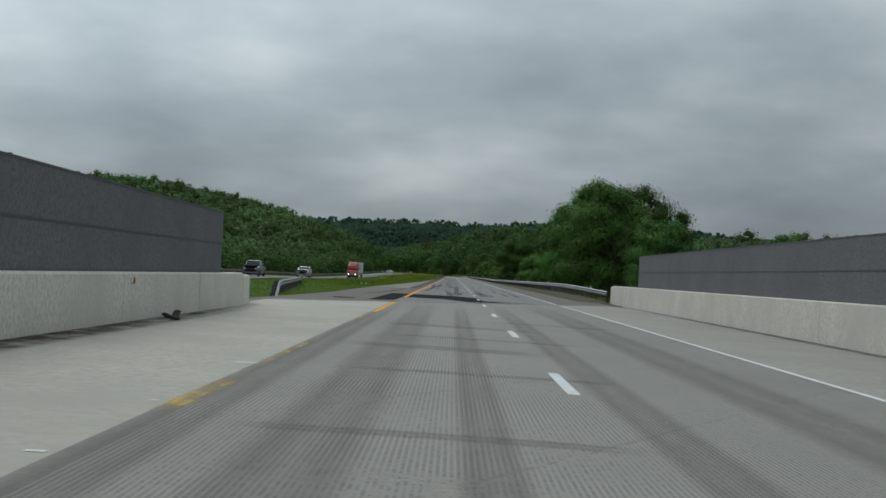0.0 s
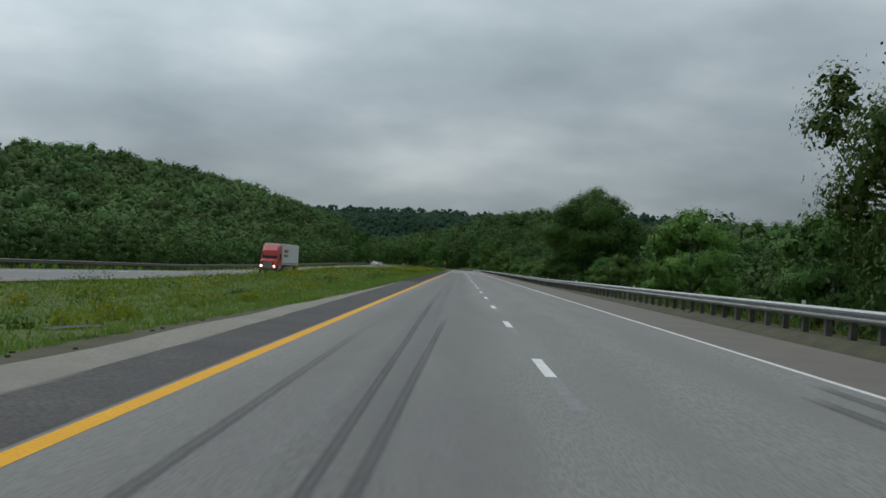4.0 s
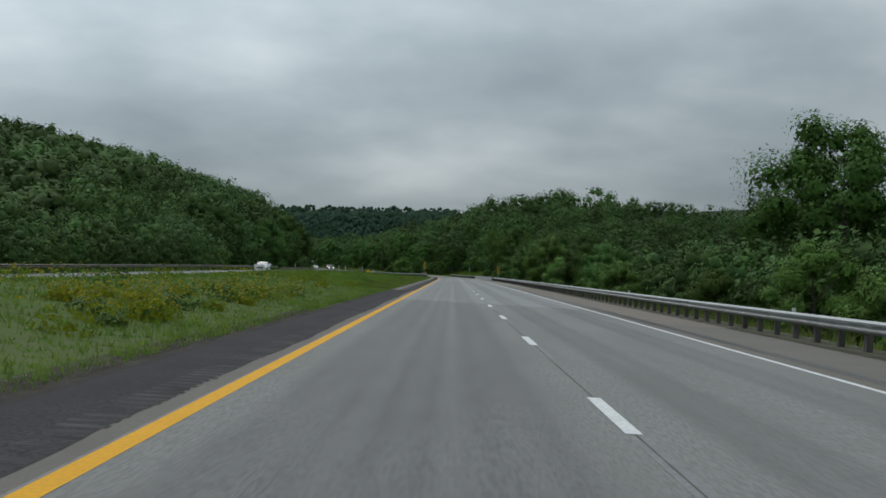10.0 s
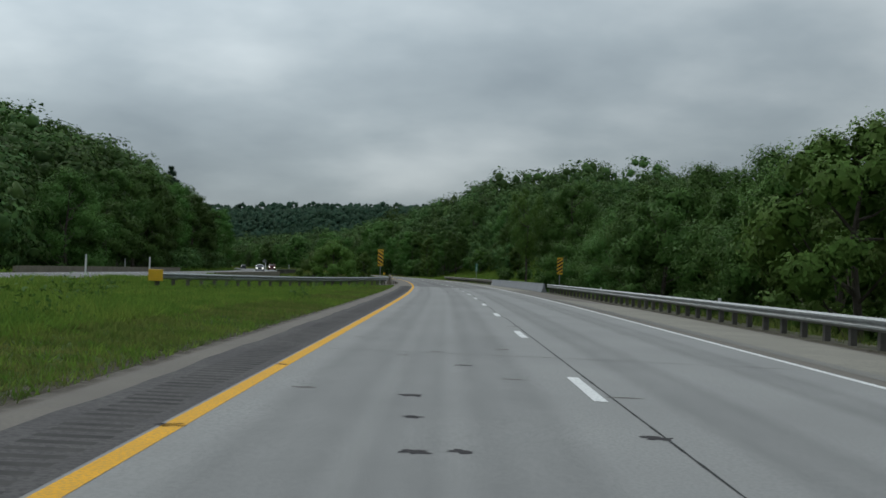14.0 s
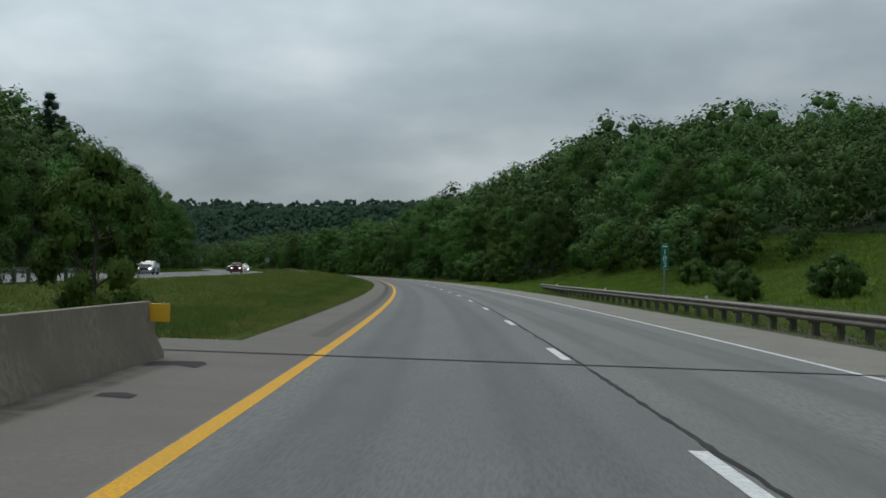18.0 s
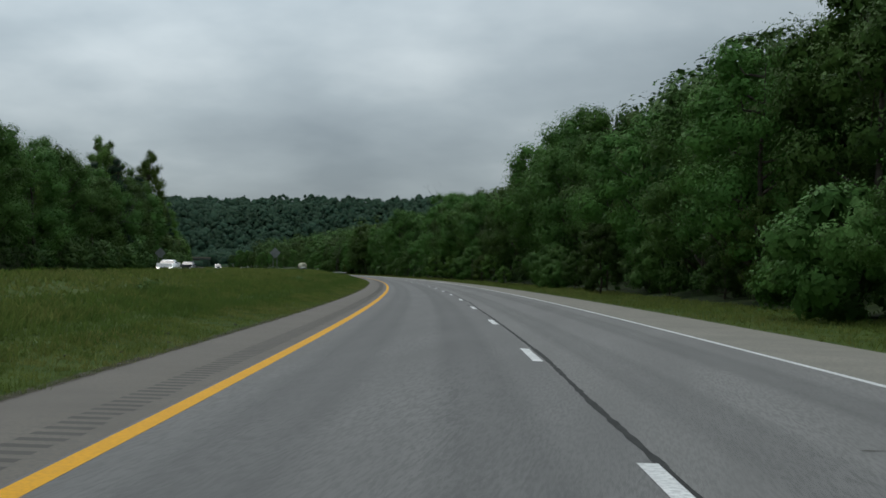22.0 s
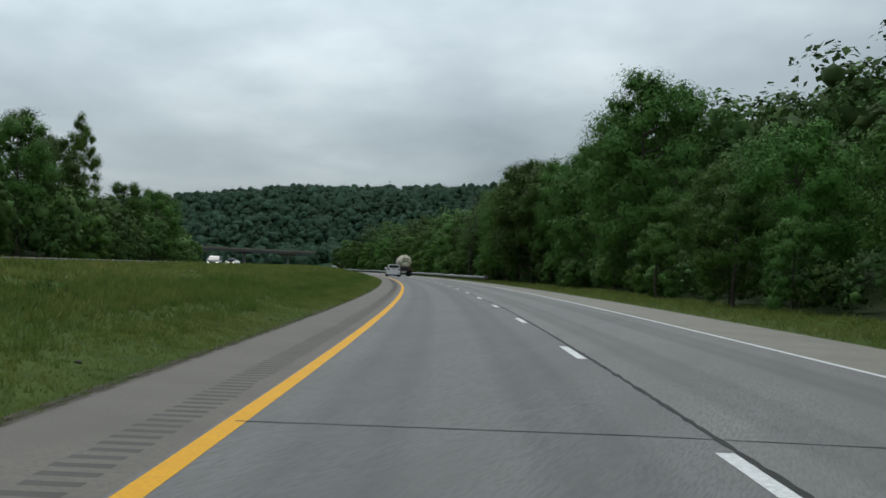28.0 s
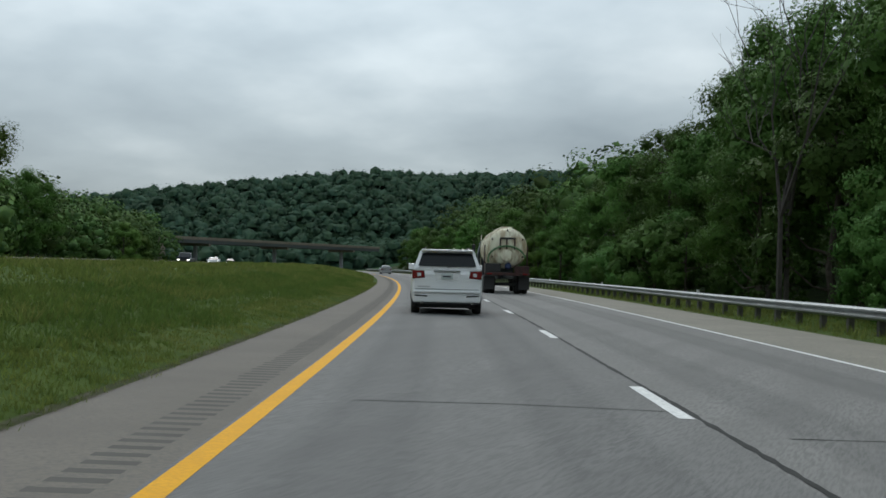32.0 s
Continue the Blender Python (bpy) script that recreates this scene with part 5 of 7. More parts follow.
def car(kind, colour, m, label, lit=True, facing="front", plate=True):
    """A road car: kind is suv, sedan, van or pickup. Front is +y, wheels on z = 0."""
    dims = {"suv": (5.05, 0.98, 1.78), "sedan": (4.75, 0.91, 1.45), "van": (5.1, 0.99, 1.75), "pickup": (5.7, 1.0, 1.9)}[kind]
    ln, w, h = dims
    root = tagged(new("car"), label, {"suv": "SUV", "sedan": "car", "van": "minivan", "pickup": "pickup truck"}[kind], "vehicles")
    root.matrix_basis = m
    b, f = -ln / 2, ln / 2
    belt = {"suv": 1.21, "sedan": 0.93, "van": 1.05, "pickup": 1.18}[kind]
    hood = {"suv": 1.10, "sedan": 0.88, "van": 0.98, "pickup": 1.15}[kind]

    def ring(y, wd, z0, z1, round_=0.06):
        return (y, [(wd * 0.86, z0), (wd * 0.97, z0 + 0.10), (wd, z0 + 0.30), (wd * 0.995, z1 - 0.22), (wd * 0.965, z1 - round_), (wd * 0.90, z1)])
    z0 = 0.30 if kind != "sedan" else 0.22
    st = [ring(b, w * 0.90, z0 + 0.16, belt - 0.12), ring(b + 0.06, w * 0.96, z0 + 0.08, belt - 0.03), ring(b + 0.35, w, z0, belt), ring(-0.2, w, z0, belt),
          ring(f - 1.5, w, z0, belt), ring(f - 1.05, w, z0, hood), ring(f - 0.35, w * 0.97, z0, hood - 0.06), ring(f - 0.08, w * 0.90, z0 + 0.05, hood - 0.18), ring(f, w * 0.80, z0 + 0.12, hood - 0.30)]
    part("body", shell(st, M[colour], "body", 0.02), root)
    # cabin
    y_r0, y_r1, y_f1, y_f0 = {"suv": (b + 0.06, b + 0.34, f - 2.15, f - 1.25), "sedan": (b + 0.75, b + 1.35, f - 2.25, f - 1.35),
                              "van": (b + 0.06, b + 0.30, f - 2.1, f - 0.9), "pickup": (b + 2.0, b + 2.25, f - 2.35, f - 1.5)}[kind]
    wb, wt = w * 0.93, w * (0.76 if kind != "sedan" else 0.68)

    def cab_ring(y, wq, z):
        return (y, [(wb, belt - 0.05), (wb * 0.5 + wq * 0.5, (belt + z) / 2), (wq, z - 0.05), (wq * 0.85, z)])
    z_b = belt + 0.04
    cab = [cab_ring(y_r0, wb * 0.97, z_b + 0.02), cab_ring((y_r0 + y_r1) / 2, (wb + wt) / 2, (z_b + h) / 2), cab_ring(y_r1, wt, h - 0.02), cab_ring((y_r1 + y_f1) / 2, wt, h),
           cab_ring(y_f1, wt, h - 0.03), cab_ring((y_f1 + y_f0) / 2, (wt + wb) / 2, (h + z_b) / 2 - 0.01), cab_ring(y_f0, wb * 0.95, z_b)]
    part("cabin", shell(cab, M[colour], "cabin", 0.015), root)
    # glass
    lo = z_b + 0.06

    def rear_y(z):
        return y_r0 + (z - z_b - 0.02) / (h - z_b - 0.04) * (y_r1 - y_r0) - 0.05

    def front_y(z):
        return y_f0 + (z - z_b) / (h - z_b - 0.03) * (y_f1 - y_f0) + 0.012
    hi = h - 0.13

    def half_w(z):
        return wb * 0.97 + (wt - wb * 0.97) * (z - z_b) / (h - 0.05 - z_b)
    part("rear_window", pane([(-half_w(lo) * 0.90, rear_y(lo), lo), (half_w(lo) * 0.90, rear_y(lo), lo), (half_w(hi) * 0.88, rear_y(hi), hi), (-half_w(hi) * 0.88, rear_y(hi), hi)], M["car_glass"], "rear_window", (0, -1, 0.3)), root, "dark tinted rear window")
    part("windscreen", pane([(-half_w(lo) * 0.92, front_y(lo), lo), (half_w(lo) * 0.92, front_y(lo), lo), (half_w(hi) * 0.90, front_y(hi + 0.04), hi + 0.04), (-half_w(hi) * 0.90, front_y(hi + 0.04), hi + 0.04)], M["car_glass"], "windscreen", (0, 1, 0.5)), root, "dark windscreen")
    cuts = np.linspace(y_r1 - (0.05 if kind != "sedan" else 0.15), y_f1 + 0.25, {"suv": 4, "sedan": 3, "van": 4, "pickup": 3}[kind])
    for sx in (-1, 1):
        for k in range(len(cuts) - 1):
            ya, yb = cuts[k] + 0.04, cuts[k + 1] - 0.04
            tb = wt + (wb - wt) * 0.12
            yb2 = yb - (0.22 if k == len(cuts) - 2 else 0)
            part("side_window", pane([(sx * (wb * 0.975 + 0.006), ya, lo), (sx * (wb * 0.975 + 0.006), yb, lo), (sx * (tb + 0.012), yb2, h - 0.15), (sx * (tb + 0.012), ya, h - 0.15)], M["car_glass"], "side_window", (sx, 0, 0.2)), root)
        part("mirror", box(sx * (w + 0.02) - 0.1, sx * (w + 0.02) + 0.1, y_f0 - 0.42, y_f0 - 0.28, belt - 0.02, belt + 0.16, M[colour], "mirror", 0.03), root)
        # lamps
        part("tail_lamp", prism([(sx * w * 0.60, belt - 0.22), (sx * w * 0.955, belt - 0.25), (sx * w * 0.965, belt - 0.03), (sx * w * 0.66, belt - 0.04)], b - 0.015, b + 0.2, M["tail_red"], "tail_lamp", 0.012), root, "red tail lamp")
        part("headlight", prism([(sx * w * 0.50, hood - 0.34), (sx * w * 0.80, hood - 0.33), (sx * w * 0.84, hood - 0.17), (sx * w * 0.52, hood - 0.20)], f - 0.22, f + 0.012, M["headlight_lit" if lit else "lamp_clear"], "headlight", 0.01), root, "lit headlight" if lit else "")
    part("bumper", prism([(-w * 0.93, z0 + 0.02), (w * 0.93, z0 + 0.02), (w * 0.93, z0 + 0.28), (-w * 0.93, z0 + 0.28)], b - 0.07, b + 0.2, M[colour], "bumper", 0.04), root)
    part("bumper", prism([(-w * 0.84, z0 + 0.04), (w * 0.84, z0 + 0.04), (w * 0.84, z0 + 0.22), (-w * 0.84, z0 + 0.22)], f - 0.2, f + 0.06, M[colour], "bumper", 0.04), root)
    part("grille", prism([(-w * 0.46, hood - 0.42), (w * 0.46, hood - 0.42), (w * 0.48, hood - 0.20), (-w * 0.48, hood - 0.20)], f - 0.1, f + 0.02, M["plastic"], "grille", 0.01), root, "black grille")
    part("underbody", box(-w * 0.80, w * 0.80, b + 0.25, f - 0.3, 0.17, z0 + 0.1, M["plastic"], "underbody"), root)
    if plate:
        pl = part("number_plate", box(-0.155, 0.155, b - 0.035, b - 0.01, belt - 0.26, belt - 0.11, M["plate"], "number_plate", 0.004), root, "plain plate with bars for its characters")
        part("bar", box(-0.11, 0.11, b - 0.039, b - 0.034, belt - 0.205, belt - 0.165, M["dark_car"], "bar"), pl)
    if kind == "pickup":
        part("bed_rim", prism([(-w * 0.98, belt - 0.02), (w * 0.98, belt - 0.02), (w * 0.98, belt + 0.02), (-w * 0.98, belt + 0.02)], b + 0.05, y_r0 - 0.1, M["plastic"], "bed_rim"), root)
    r = {"suv": 0.38, "sedan": 0.32, "van": 0.35, "pickup": 0.40}[kind]
    for sx in (-1, 1):
        for y in (b + 1.0, f - 0.95):
            wheel(root, sx * (w - 0.13), y, r, 0.24)
            part("wheel_arch", prism([(y + (r + 0.07) * math.cos(a), r + (r + 0.07) * math.sin(a)) for a in np.linspace(0.02, math.pi - 0.02, 12)], sx * (w - 0.26), sx * (w + 0.008), M["plastic"], "wheel_arch", axis="x"), root)
    return root


def lead_suv(m):
    """The white SUV ahead, with the fittings of its tail."""
    root = car("suv", "white_car", m, "white SUV with dark tinted rear window in the inner lane", lit=False)
    b, w = -5.05 / 2, 0.98
    for sx in (-1, 1):
        part("roof_rail", prism([(-1.6, 1.76), (1.0, 1.76), (0.95, 1.83), (-1.5, 1.83)], sx * 0.60 - 0.02, sx * 0.60 + 0.02, M["plastic"], "roof_rail", 0.008, axis="x"), root, "dark roof rail")
        part("lamp_surround", prism([(sx * 0.60, 0.98), (sx * 0.93, 0.95), (sx * 0.95, 1.19), (sx * 0.62, 1.18)], b - 0.004, b + 0.12, M["plastic"], "lamp_surround", 0.01), root, "dark lamp surround")
        part("lamp_insert", prism([(sx * 0.70, 1.03), (sx * 0.80, 1.02), (sx * 0.81, 1.11), (sx * 0.71, 1.12)], b - 0.03, b + 0.05, M["lamp_clear"], "lamp_insert", 0.006), root, "clear lamp insert")
        part("exhaust", lathe([(0.045, 0), (0.05, 0.03), (0.05, 0.2)], 14, M["chrome"], "exhaust", "y"), root, m=pose(sx * 0.68, b - 0.06, 0.33))
        part("fog_recess", prism([(sx * 0.52, 0.47), (sx * 0.86, 0.49), (sx * 0.86, 0.525), (sx * 0.54, 0.51)], b - 0.078, b, M["plastic"], "fog_recess", 0.006), root)
    part("chrome_strip", prism([(-0.36, 1.15), (0.36, 1.15), (0.36, 1.20), (-0.36, 1.20)], b - 0.04, b + 0.08, M["chrome"], "chrome_strip", 0.01), root, "chrome strip above the plate")
    part("lower_valance", prism([(-0.88, 0.28), (0.88, 0.28), (0.84, 0.40), (-0.84, 0.40)], b - 0.05, b + 0.3, M["plastic"], "lower_valance", 0.02), root, "dark lower valance")
    part("chrome_trim", prism([(-0.55, 0.36), (0.55, 0.36), (0.55, 0.385), (-0.55, 0.385)], b - 0.062, b, M["chrome"], "chrome_trim"), root)
    part("bumper_step", prism([(-0.93, 0.575), (0.93, 0.575), (0.90, 0.655), (-0.90, 0.655)], b - 0.11, b + 0.2, M["white_car"], "bumper_step", 0.025), root)
    part("tailgate_seam", prism([(-0.86, 0.67), (0.86, 0.67), (0.86, 0.685), (-0.86, 0.685)], b - 0.005, b + 0.1, M["plastic"], "tailgate_seam"), root)
    part("lettering_bar", box(-0.78, -0.45, b - 0.012, b + 0.05, 0.735, 0.765, M["silver_car"], "lettering_bar"), root, "illegible badge as a plain bar")
    part("wiper", prism([(-0.02, 1.26), (0.02, 1.26), (0.16, 1.33), (0.13, 1.34)], b + 0.02, b + 0.05, M["plastic"], "wiper"), root)
    part("spoiler", prism([(-0.72, 1.70), (0.72, 1.70), (0.70, 1.76), (-0.70, 1.76)], b + 0.10, b + 0.5, M["white_car"], "spoiler", 0.02), root)
    part("plate_recess", prism([(-0.30, 0.90), (0.30, 0.90), (0.33, 1.14), (-0.33, 1.14)], b - 0.012, b + 0.05, M["white_car"], "plate_recess", 0.02), root)
    return root


def tank_truck(m):
    root = tagged(new("tank_truck"), "dirty cream vacuum tank truck with rusty frame in outer lane", "truck", "vehicles")
    root.matrix_basis = m
    R = 1.05
    zc = 2.46
    prof = [(0.05, -0.30), (0.45, -0.26), (0.80, -0.16), (1.02, -0.03), (R, 0.10), (R, 6.2), (0.95, 6.4), (0.5, 6.5), (0.05, 6.52)]
    part("tank", lathe(prof, 40, M["tank_cream"], "tank", "y"), root, "cream steel tank streaked with rust", pose(0, -3.4, zc))
    for y in (-3.2, -1.6, 0.1, 1.8):
        part("band", lathe([(R + 0.004, 0), (R + 0.05, 0.01), (R + 0.05, 0.09), (R + 0.004, 0.1)], 40, M["tank_cream"], "band", "y"), root, "", pose(0, y, zc))
    part("manway", lathe([(0.30, 0.0), (0.34, -0.04), (0.34, -0.12), (0.22, -0.17), (0.03, -0.18)], 24, M["tank_cream"], "manway", "y"), root, "round rear hatch", pose(-0.05, -3.62, zc - 0.42))
    for a in range(0, 360, 60):
        part("clamp", box(-0.035, 0.035, -0.10, 0.02, -0.05, 0.05, M["rust_red"], "clamp"), root, m=pose(0.95 * math.cos(radians(a + 30)), -3.45, zc + 0.95 * math.sin(radians(a + 30))))
    part("lifting_bar", box(-0.42, 0.42, -3.78, -3.70, zc + 0.46, zc + 0.56, M["plastic"], "lifting_bar", 0.01), root, "dark hinge bar")
    for x in (-0.40, -0.05, 0.38):
        part("rust_streak", box(x - 0.035, x + 0.035, -3.735, -3.66, zc - 0.1, zc + 0.5, M["rust_red"], "hinge_strap", 0.01), root, "rusty hinge strap")
    # hose in an arc over the hatch
    sp = Soup()
    pts = [(1.02 * math.cos(a) * 0.98 - 0.05, -3.72 - 0.05 * math.sin(a), zc - 0.62 + 0.72 * math.sin(a)) for a in np.linspace(0.15, math.pi + 0.25, 14)]
    for p, q in zip(pts, pts[1:]):
        limb(sp, p, q, 0.05, 0.05, 8)
    part("hose", sp.mesh("hose", M["hose_green"], True), root, "green suction hose")
    part("valve", lathe([(0.16, 0), (0.18, -0.05), (0.18, -0.22), (0.10, -0.3), (0.10, -0.42)], 18, M["truck_blue"], "valve", "y"), root, "blue discharge valve", pose(0.05, -3.5, zc - 0.98))
    part("tailgate_frame", box(-1.22, 1.22, -3.85, -3.55, 0.98, 1.14, M["rust_red"], "tailgate_frame", 0.02), root, "rusty red rear bumper frame")
    part("tool_rack", box(-1.18, -0.35, -3.8, -3.2, 1.14, 1.62, M["plastic"], "tool_rack", 0.02), root)
    part("tool_rack", box(0.40, 1.18, -3.8, -3.2, 1.14, 1.50, M["rust_red"], "tool_rack", 0.02), root)
    for x in (-0.95, 0.95):
        part("tail_lamp", box(x - 0.13, x + 0.13, -3.875, -3.845, 1.02, 1.10, M["tail_red"], "tail_lamp", 0.006), root)
        part("mud_flap", box(x - 0.28, x + 0.28, -3.42, -3.40, 0.22, 0.95, M["plastic"], "mud_flap"), root)
    for x in (-0.42, 0.42):
        part("chassis_rail", box(x - 0.05, x + 0.05, -3.6, 5.0, 0.80, 1.06, M["plastic"], "chassis_rail"), root)
    for y in (-2.7, -1.35):
        for sx in (-1, 1):
            wheel(root, sx * 1.04, y, 0.50, 0.26)
            wheel(root, sx * 0.72, y, 0.50, 0.26)
        part("axle", box(-0.7, 0.7, y - 0.08, y + 0.08, 0.42, 0.58, M["plastic"], "axle"), root)
    for sx in (-1, 1):
        wheel(root, sx * 1.0, 4.2, 0.50, 0.28)
        part("fender", prism([(3.5 + 0.0, 0.62), (3.55, 1.15), (4.85, 1.15), (4.9, 0.62), (4.75, 0.62), (4.7, 1.02), (3.7, 1.02), (3.65, 0.62)], sx * 0.82, sx * 1.2, M["plastic"], "fender", axis="x"), root)
        part("mirror", box(sx * 1.38 - 0.1, sx * 1.38 + 0.1, 3.7, 3.78, 2.05, 2.75, M["plastic"], "mirror", 0.02), root)
        part("exhaust_stack", lathe([(0.06, 0), (0.06, 2.2)], 12, M["chrome"], "exhaust_stack"), root, m=pose(sx * 1.0, 3.0, 1.1))
        part("ladder", box(sx * 1.16 - 0.02, sx * 1.16 + 0.02, -3.0, -2.5, 1.1, 2.6, M["rust_red"], "ladder"), root)
    part("cab", shell([(3.1, [(1.0, 0.75), (1.14, 0.95), (1.15, 2.2), (1.0, 2.85), (0.8, 2.95)]), (4.2, [(1.0, 0.75), (1.14, 0.95), (1.15, 2.2), (1.0, 2.9), (0.8, 3.0)]),
                       (4.7, [(1.0, 0.75), (1.1, 0.95), (1.1, 1.9), (0.98, 1.95), (0.8, 2.0)]), (5.9, [(0.75, 0.75), (0.85, 0.95), (0.8, 1.5), (0.7, 1.65), (0.6, 1.7)])], M["dark_car"], "cab", 0.03), root, "dark cab")
    part("top_walk", box(-0.3, 0.3, -3.0, 2.6, zc + R - 0.02, zc + R + 0.10, M["tank_cream"], "top_walk", 0.02), root)
    return root


def semi_truck(m):
    root = tagged(new("semi_truck"), "red semi truck with a white box trailer on the opposite carriageway", "truck", "vehicles")
    root.matrix_basis = m
    part("trailer_box", box(-1.29, 1.29, -14.5, 1.6, 1.15, 4.1, M["trailer_white"], "trailer_box", 0.03), root, "white box trailer")
    part("trailer_stripe", box(-1.30, 1.30, -14.51, 1.55, 1.30, 1.42, M["dark_car"], "trailer_stripe"), root, "dark lower stripe")
    for sx in (-1, 1):
        part("lettering_bar", box(sx * 1.292 - 0.004, sx * 1.292 + 0.004, -3.6, 0.6, 2.9, 3.3, M["red_truck"], "lettering_bar"), root, "illegible lettering as plain bars")
        part("lettering_bar", box(sx * 1.292 - 0.004, sx * 1.292 + 0.004, -3.6, 0.2, 2.3, 2.6, M["dark_car"], "lettering_bar"), root, "illegible lettering as plain bars")
    part("cab", shell([(1.9, [(1.15, 0.55), (1.24, 0.8), (1.24, 2.6), (1.15, 3.8), (0.9, 3.95)]), (3.4, [(1.15, 0.55), (1.24, 0.8), (1.24, 2.6), (1.12, 3.75), (0.9, 3.9)]),
                       (4.5, [(1.12, 0.5), (1.22, 0.8), (1.22, 2.0), (1.08, 2.95), (0.85, 3.1)]), (4.95, [(1.1, 0.5), (1.2, 0.8), (1.18, 1.7), (1.05, 1.95), (0.85, 2.0)]),
                       (6.3, [(0.95, 0.5), (1.02, 0.7), (0.98, 1.4), (0.86, 1.62), (0.7, 1.7)])], M["red_truck"], "cab", 0.04), root, "red sleeper cab with roof fairing")
    part("windscreen", pane([(-1.0, 4.96, 2.02), (1.0, 4.96, 2.02), (0.98, 4.52, 2.92), (-0.98, 4.52, 2.92)], M["car_glass"], "windscreen", (0, 1, 0.4)), root)
    part("lettering_bar", pane([(-0.55, 3.98, 3.42), (0.55, 3.98, 3.42), (0.55, 3.86, 3.55), (-0.55, 3.86, 3.55)], M["white_sheet"], "lettering_bar", (0, 1, 0.4)), root, "pale sign bar on the fairing")
    part("grille", prism([(-0.62, 0.75), (0.62, 0.75), (0.55, 1.5), (-0.55, 1.5)], 6.2, 6.36, M["chrome"], "grille", 0.02), root, "chrome grille")
    part("bumper", prism([(-1.1, 0.32), (1.1, 0.32), (1.1, 0.68), (-1.1, 0.68)], 6.1, 6.42, M["plastic"], "bumper", 0.04), root)
    for sx in (-1, 1):
        part("headlight", box(sx * 0.86 - 0.14, sx * 0.86 + 0.14, 6.1, 6.34, 0.82, 1.08, M["headlight_lit"], "headlight", 0.02), root, "lit headlight")
        part("mirror", box(sx * 1.45 - 0.1, sx * 1.45 + 0.1, 4.6, 4.72, 1.95, 2.7, M["plastic"], "mirror", 0.03), root)
        part("side_window", pane([(sx * 1.225, 3.6, 2.0), (sx * 1.225, 4.5, 2.0), (sx * 1.15, 4.3, 2.7), (sx * 1.15, 3.6, 2.7)], M["car_glass"], "side_window", (sx, 0, 0)), root)
        for y in (-13.2, -11.9, 0.4, 1.7, 5.3):
            wheel(root, sx * 1.05, y, 0.51, 0.34)
        part("fuel_tank", lathe([(0.05, 0), (0.32, 0.02), (0.32, 1.4), (0.05, 1.42)], 16, M["chrome"], "fuel_tank", "y"), root, m=pose(sx * 0.98, 2.4, 0.75))
    for x in (-0.42, 0.42):
        part("chassis_rail", box(x - 0.06, x + 0.06, -14.0, 6.0, 0.85, 1.15, M["plastic"], "chassis_rail"), root)
    return root


def lane_pose(s, L, z=None):
    return at(s, L, -FALL * L + 0.004 if z is None else z)


def opp_pose(s, L):
    return at(s, L, float(opp_z(s)) + 0.004, 180)


lead_suv(lane_pose(1184.2, -1.96))
tank_truck(lane_pose(1217.0, 2.05))
car("sedan", "silver_car", lane_pose(1357, -0.4), "silver sedan far ahead in the inner lane", lit=False)
semi_truck(opp_pose(313, -27.2))
car("pickup", "grey_car", opp_pose(145, -25.4), "grey pickup truck on the opposite carriageway", lit=False)
car("suv", "silver_car", opp_pose(194, -25.4), "silver SUV on the opposite carriageway", lit=False)
car("sedan", "grey_car", opp_pose(331, -28.6), "grey sedan on the opposite carriageway behind the median grass", lit=False)
car("sedan", "white_car", opp_pose(529, -28.8), "white sedan on the opposite carriageway", lit=False)
car("sedan", "silver_car", opp_pose(770, -28.9), "silver car with headlights on, far along the opposite carriageway")
car("suv", "red_car", opp_pose(848, -25.4), "dark red SUV with headlights on")
car("sedan", "white_car", opp_pose(911, -25.4), "white sedan with headlights on passing a sign")
car("sedan", "dark_car", opp_pose(953, -28.8), "dark blue sedan beside a diamond sign", lit=False)
car("van", "silver_car", opp_pose(1195, -28.8), "silver minivan with headlights on")
car("pickup", "dark_car", opp_pose(1318, -30.4), "dark pickup truck with headlights on near the overpass")
car("sedan", "white_car", opp_pose(1342, -28.6), "white car with bright headlights near the overpass")
car("sedan", "dark_car", opp_pose(1405, -28.8), "dark car with headlights on near the overpass")

# ---- wear on the road ----
wear = tagged(new("road_wear"), "dark patch, tyre marks and sealed cracks on the asphalt", "road wear", kind="structure")


def poly(pts, material, z, name):
    """A flat patch on corners (s, L)."""
    s, L = np.array([p[0] for p in pts], float), np.array([p[1] for p in pts], float)
    x, y = road_xy(s, L)
    sp = Soup()
    sp.add(np.stack([x, y, z - FALL * L], 1), [list(range(len(pts)))])
    return sp.mesh(name, material)


for pts in ([(50.0, -4.88), (67.4, -4.75), (68.3, -3.65), (59.2, -3.4), (58.1, -3.81), (51.8, -3.9)], [(59.2, -3.4), (68.3, -3.65), (70.0, -1.41), (68.3, 0.12), (61.2, 0.19), (58.9, -1.37), (60.1, -1.82)],
            [(58.9, -1.37), (61.2, 0.19), (63.1, 4.1), (56.8, 0.55), (56.1, -0.44)]):
    part("asphalt_patch", poly(pts[::-1], M["patch"], 0.0042, "asphalt_patch"), wear, "fresh black asphalt patch")
for pts in ([(656.3, -5.56), (657.0, -5.59), (657.2, -5.3), (657.3, -5.0), (656.9, -4.86), (656.3, -4.9), (656.6, -5.2)], [(652.9, -5.14), (653.2, -5.15), (653.3, -4.95), (653.1, -4.78), (652.8, -4.78), (652.85, -4.95)]):
    part("stain", poly(pts, M["shoulder_dark"], 0.0042, "stain"), wear, "dark tar blot")
part("stain", poly([(49.7, -6.3), (51.8, -6.5), (52.0, -5.5), (49.9, -5.5)], M["shoulder_dark"], 0.0045, "stain"), wear, "dark stain")


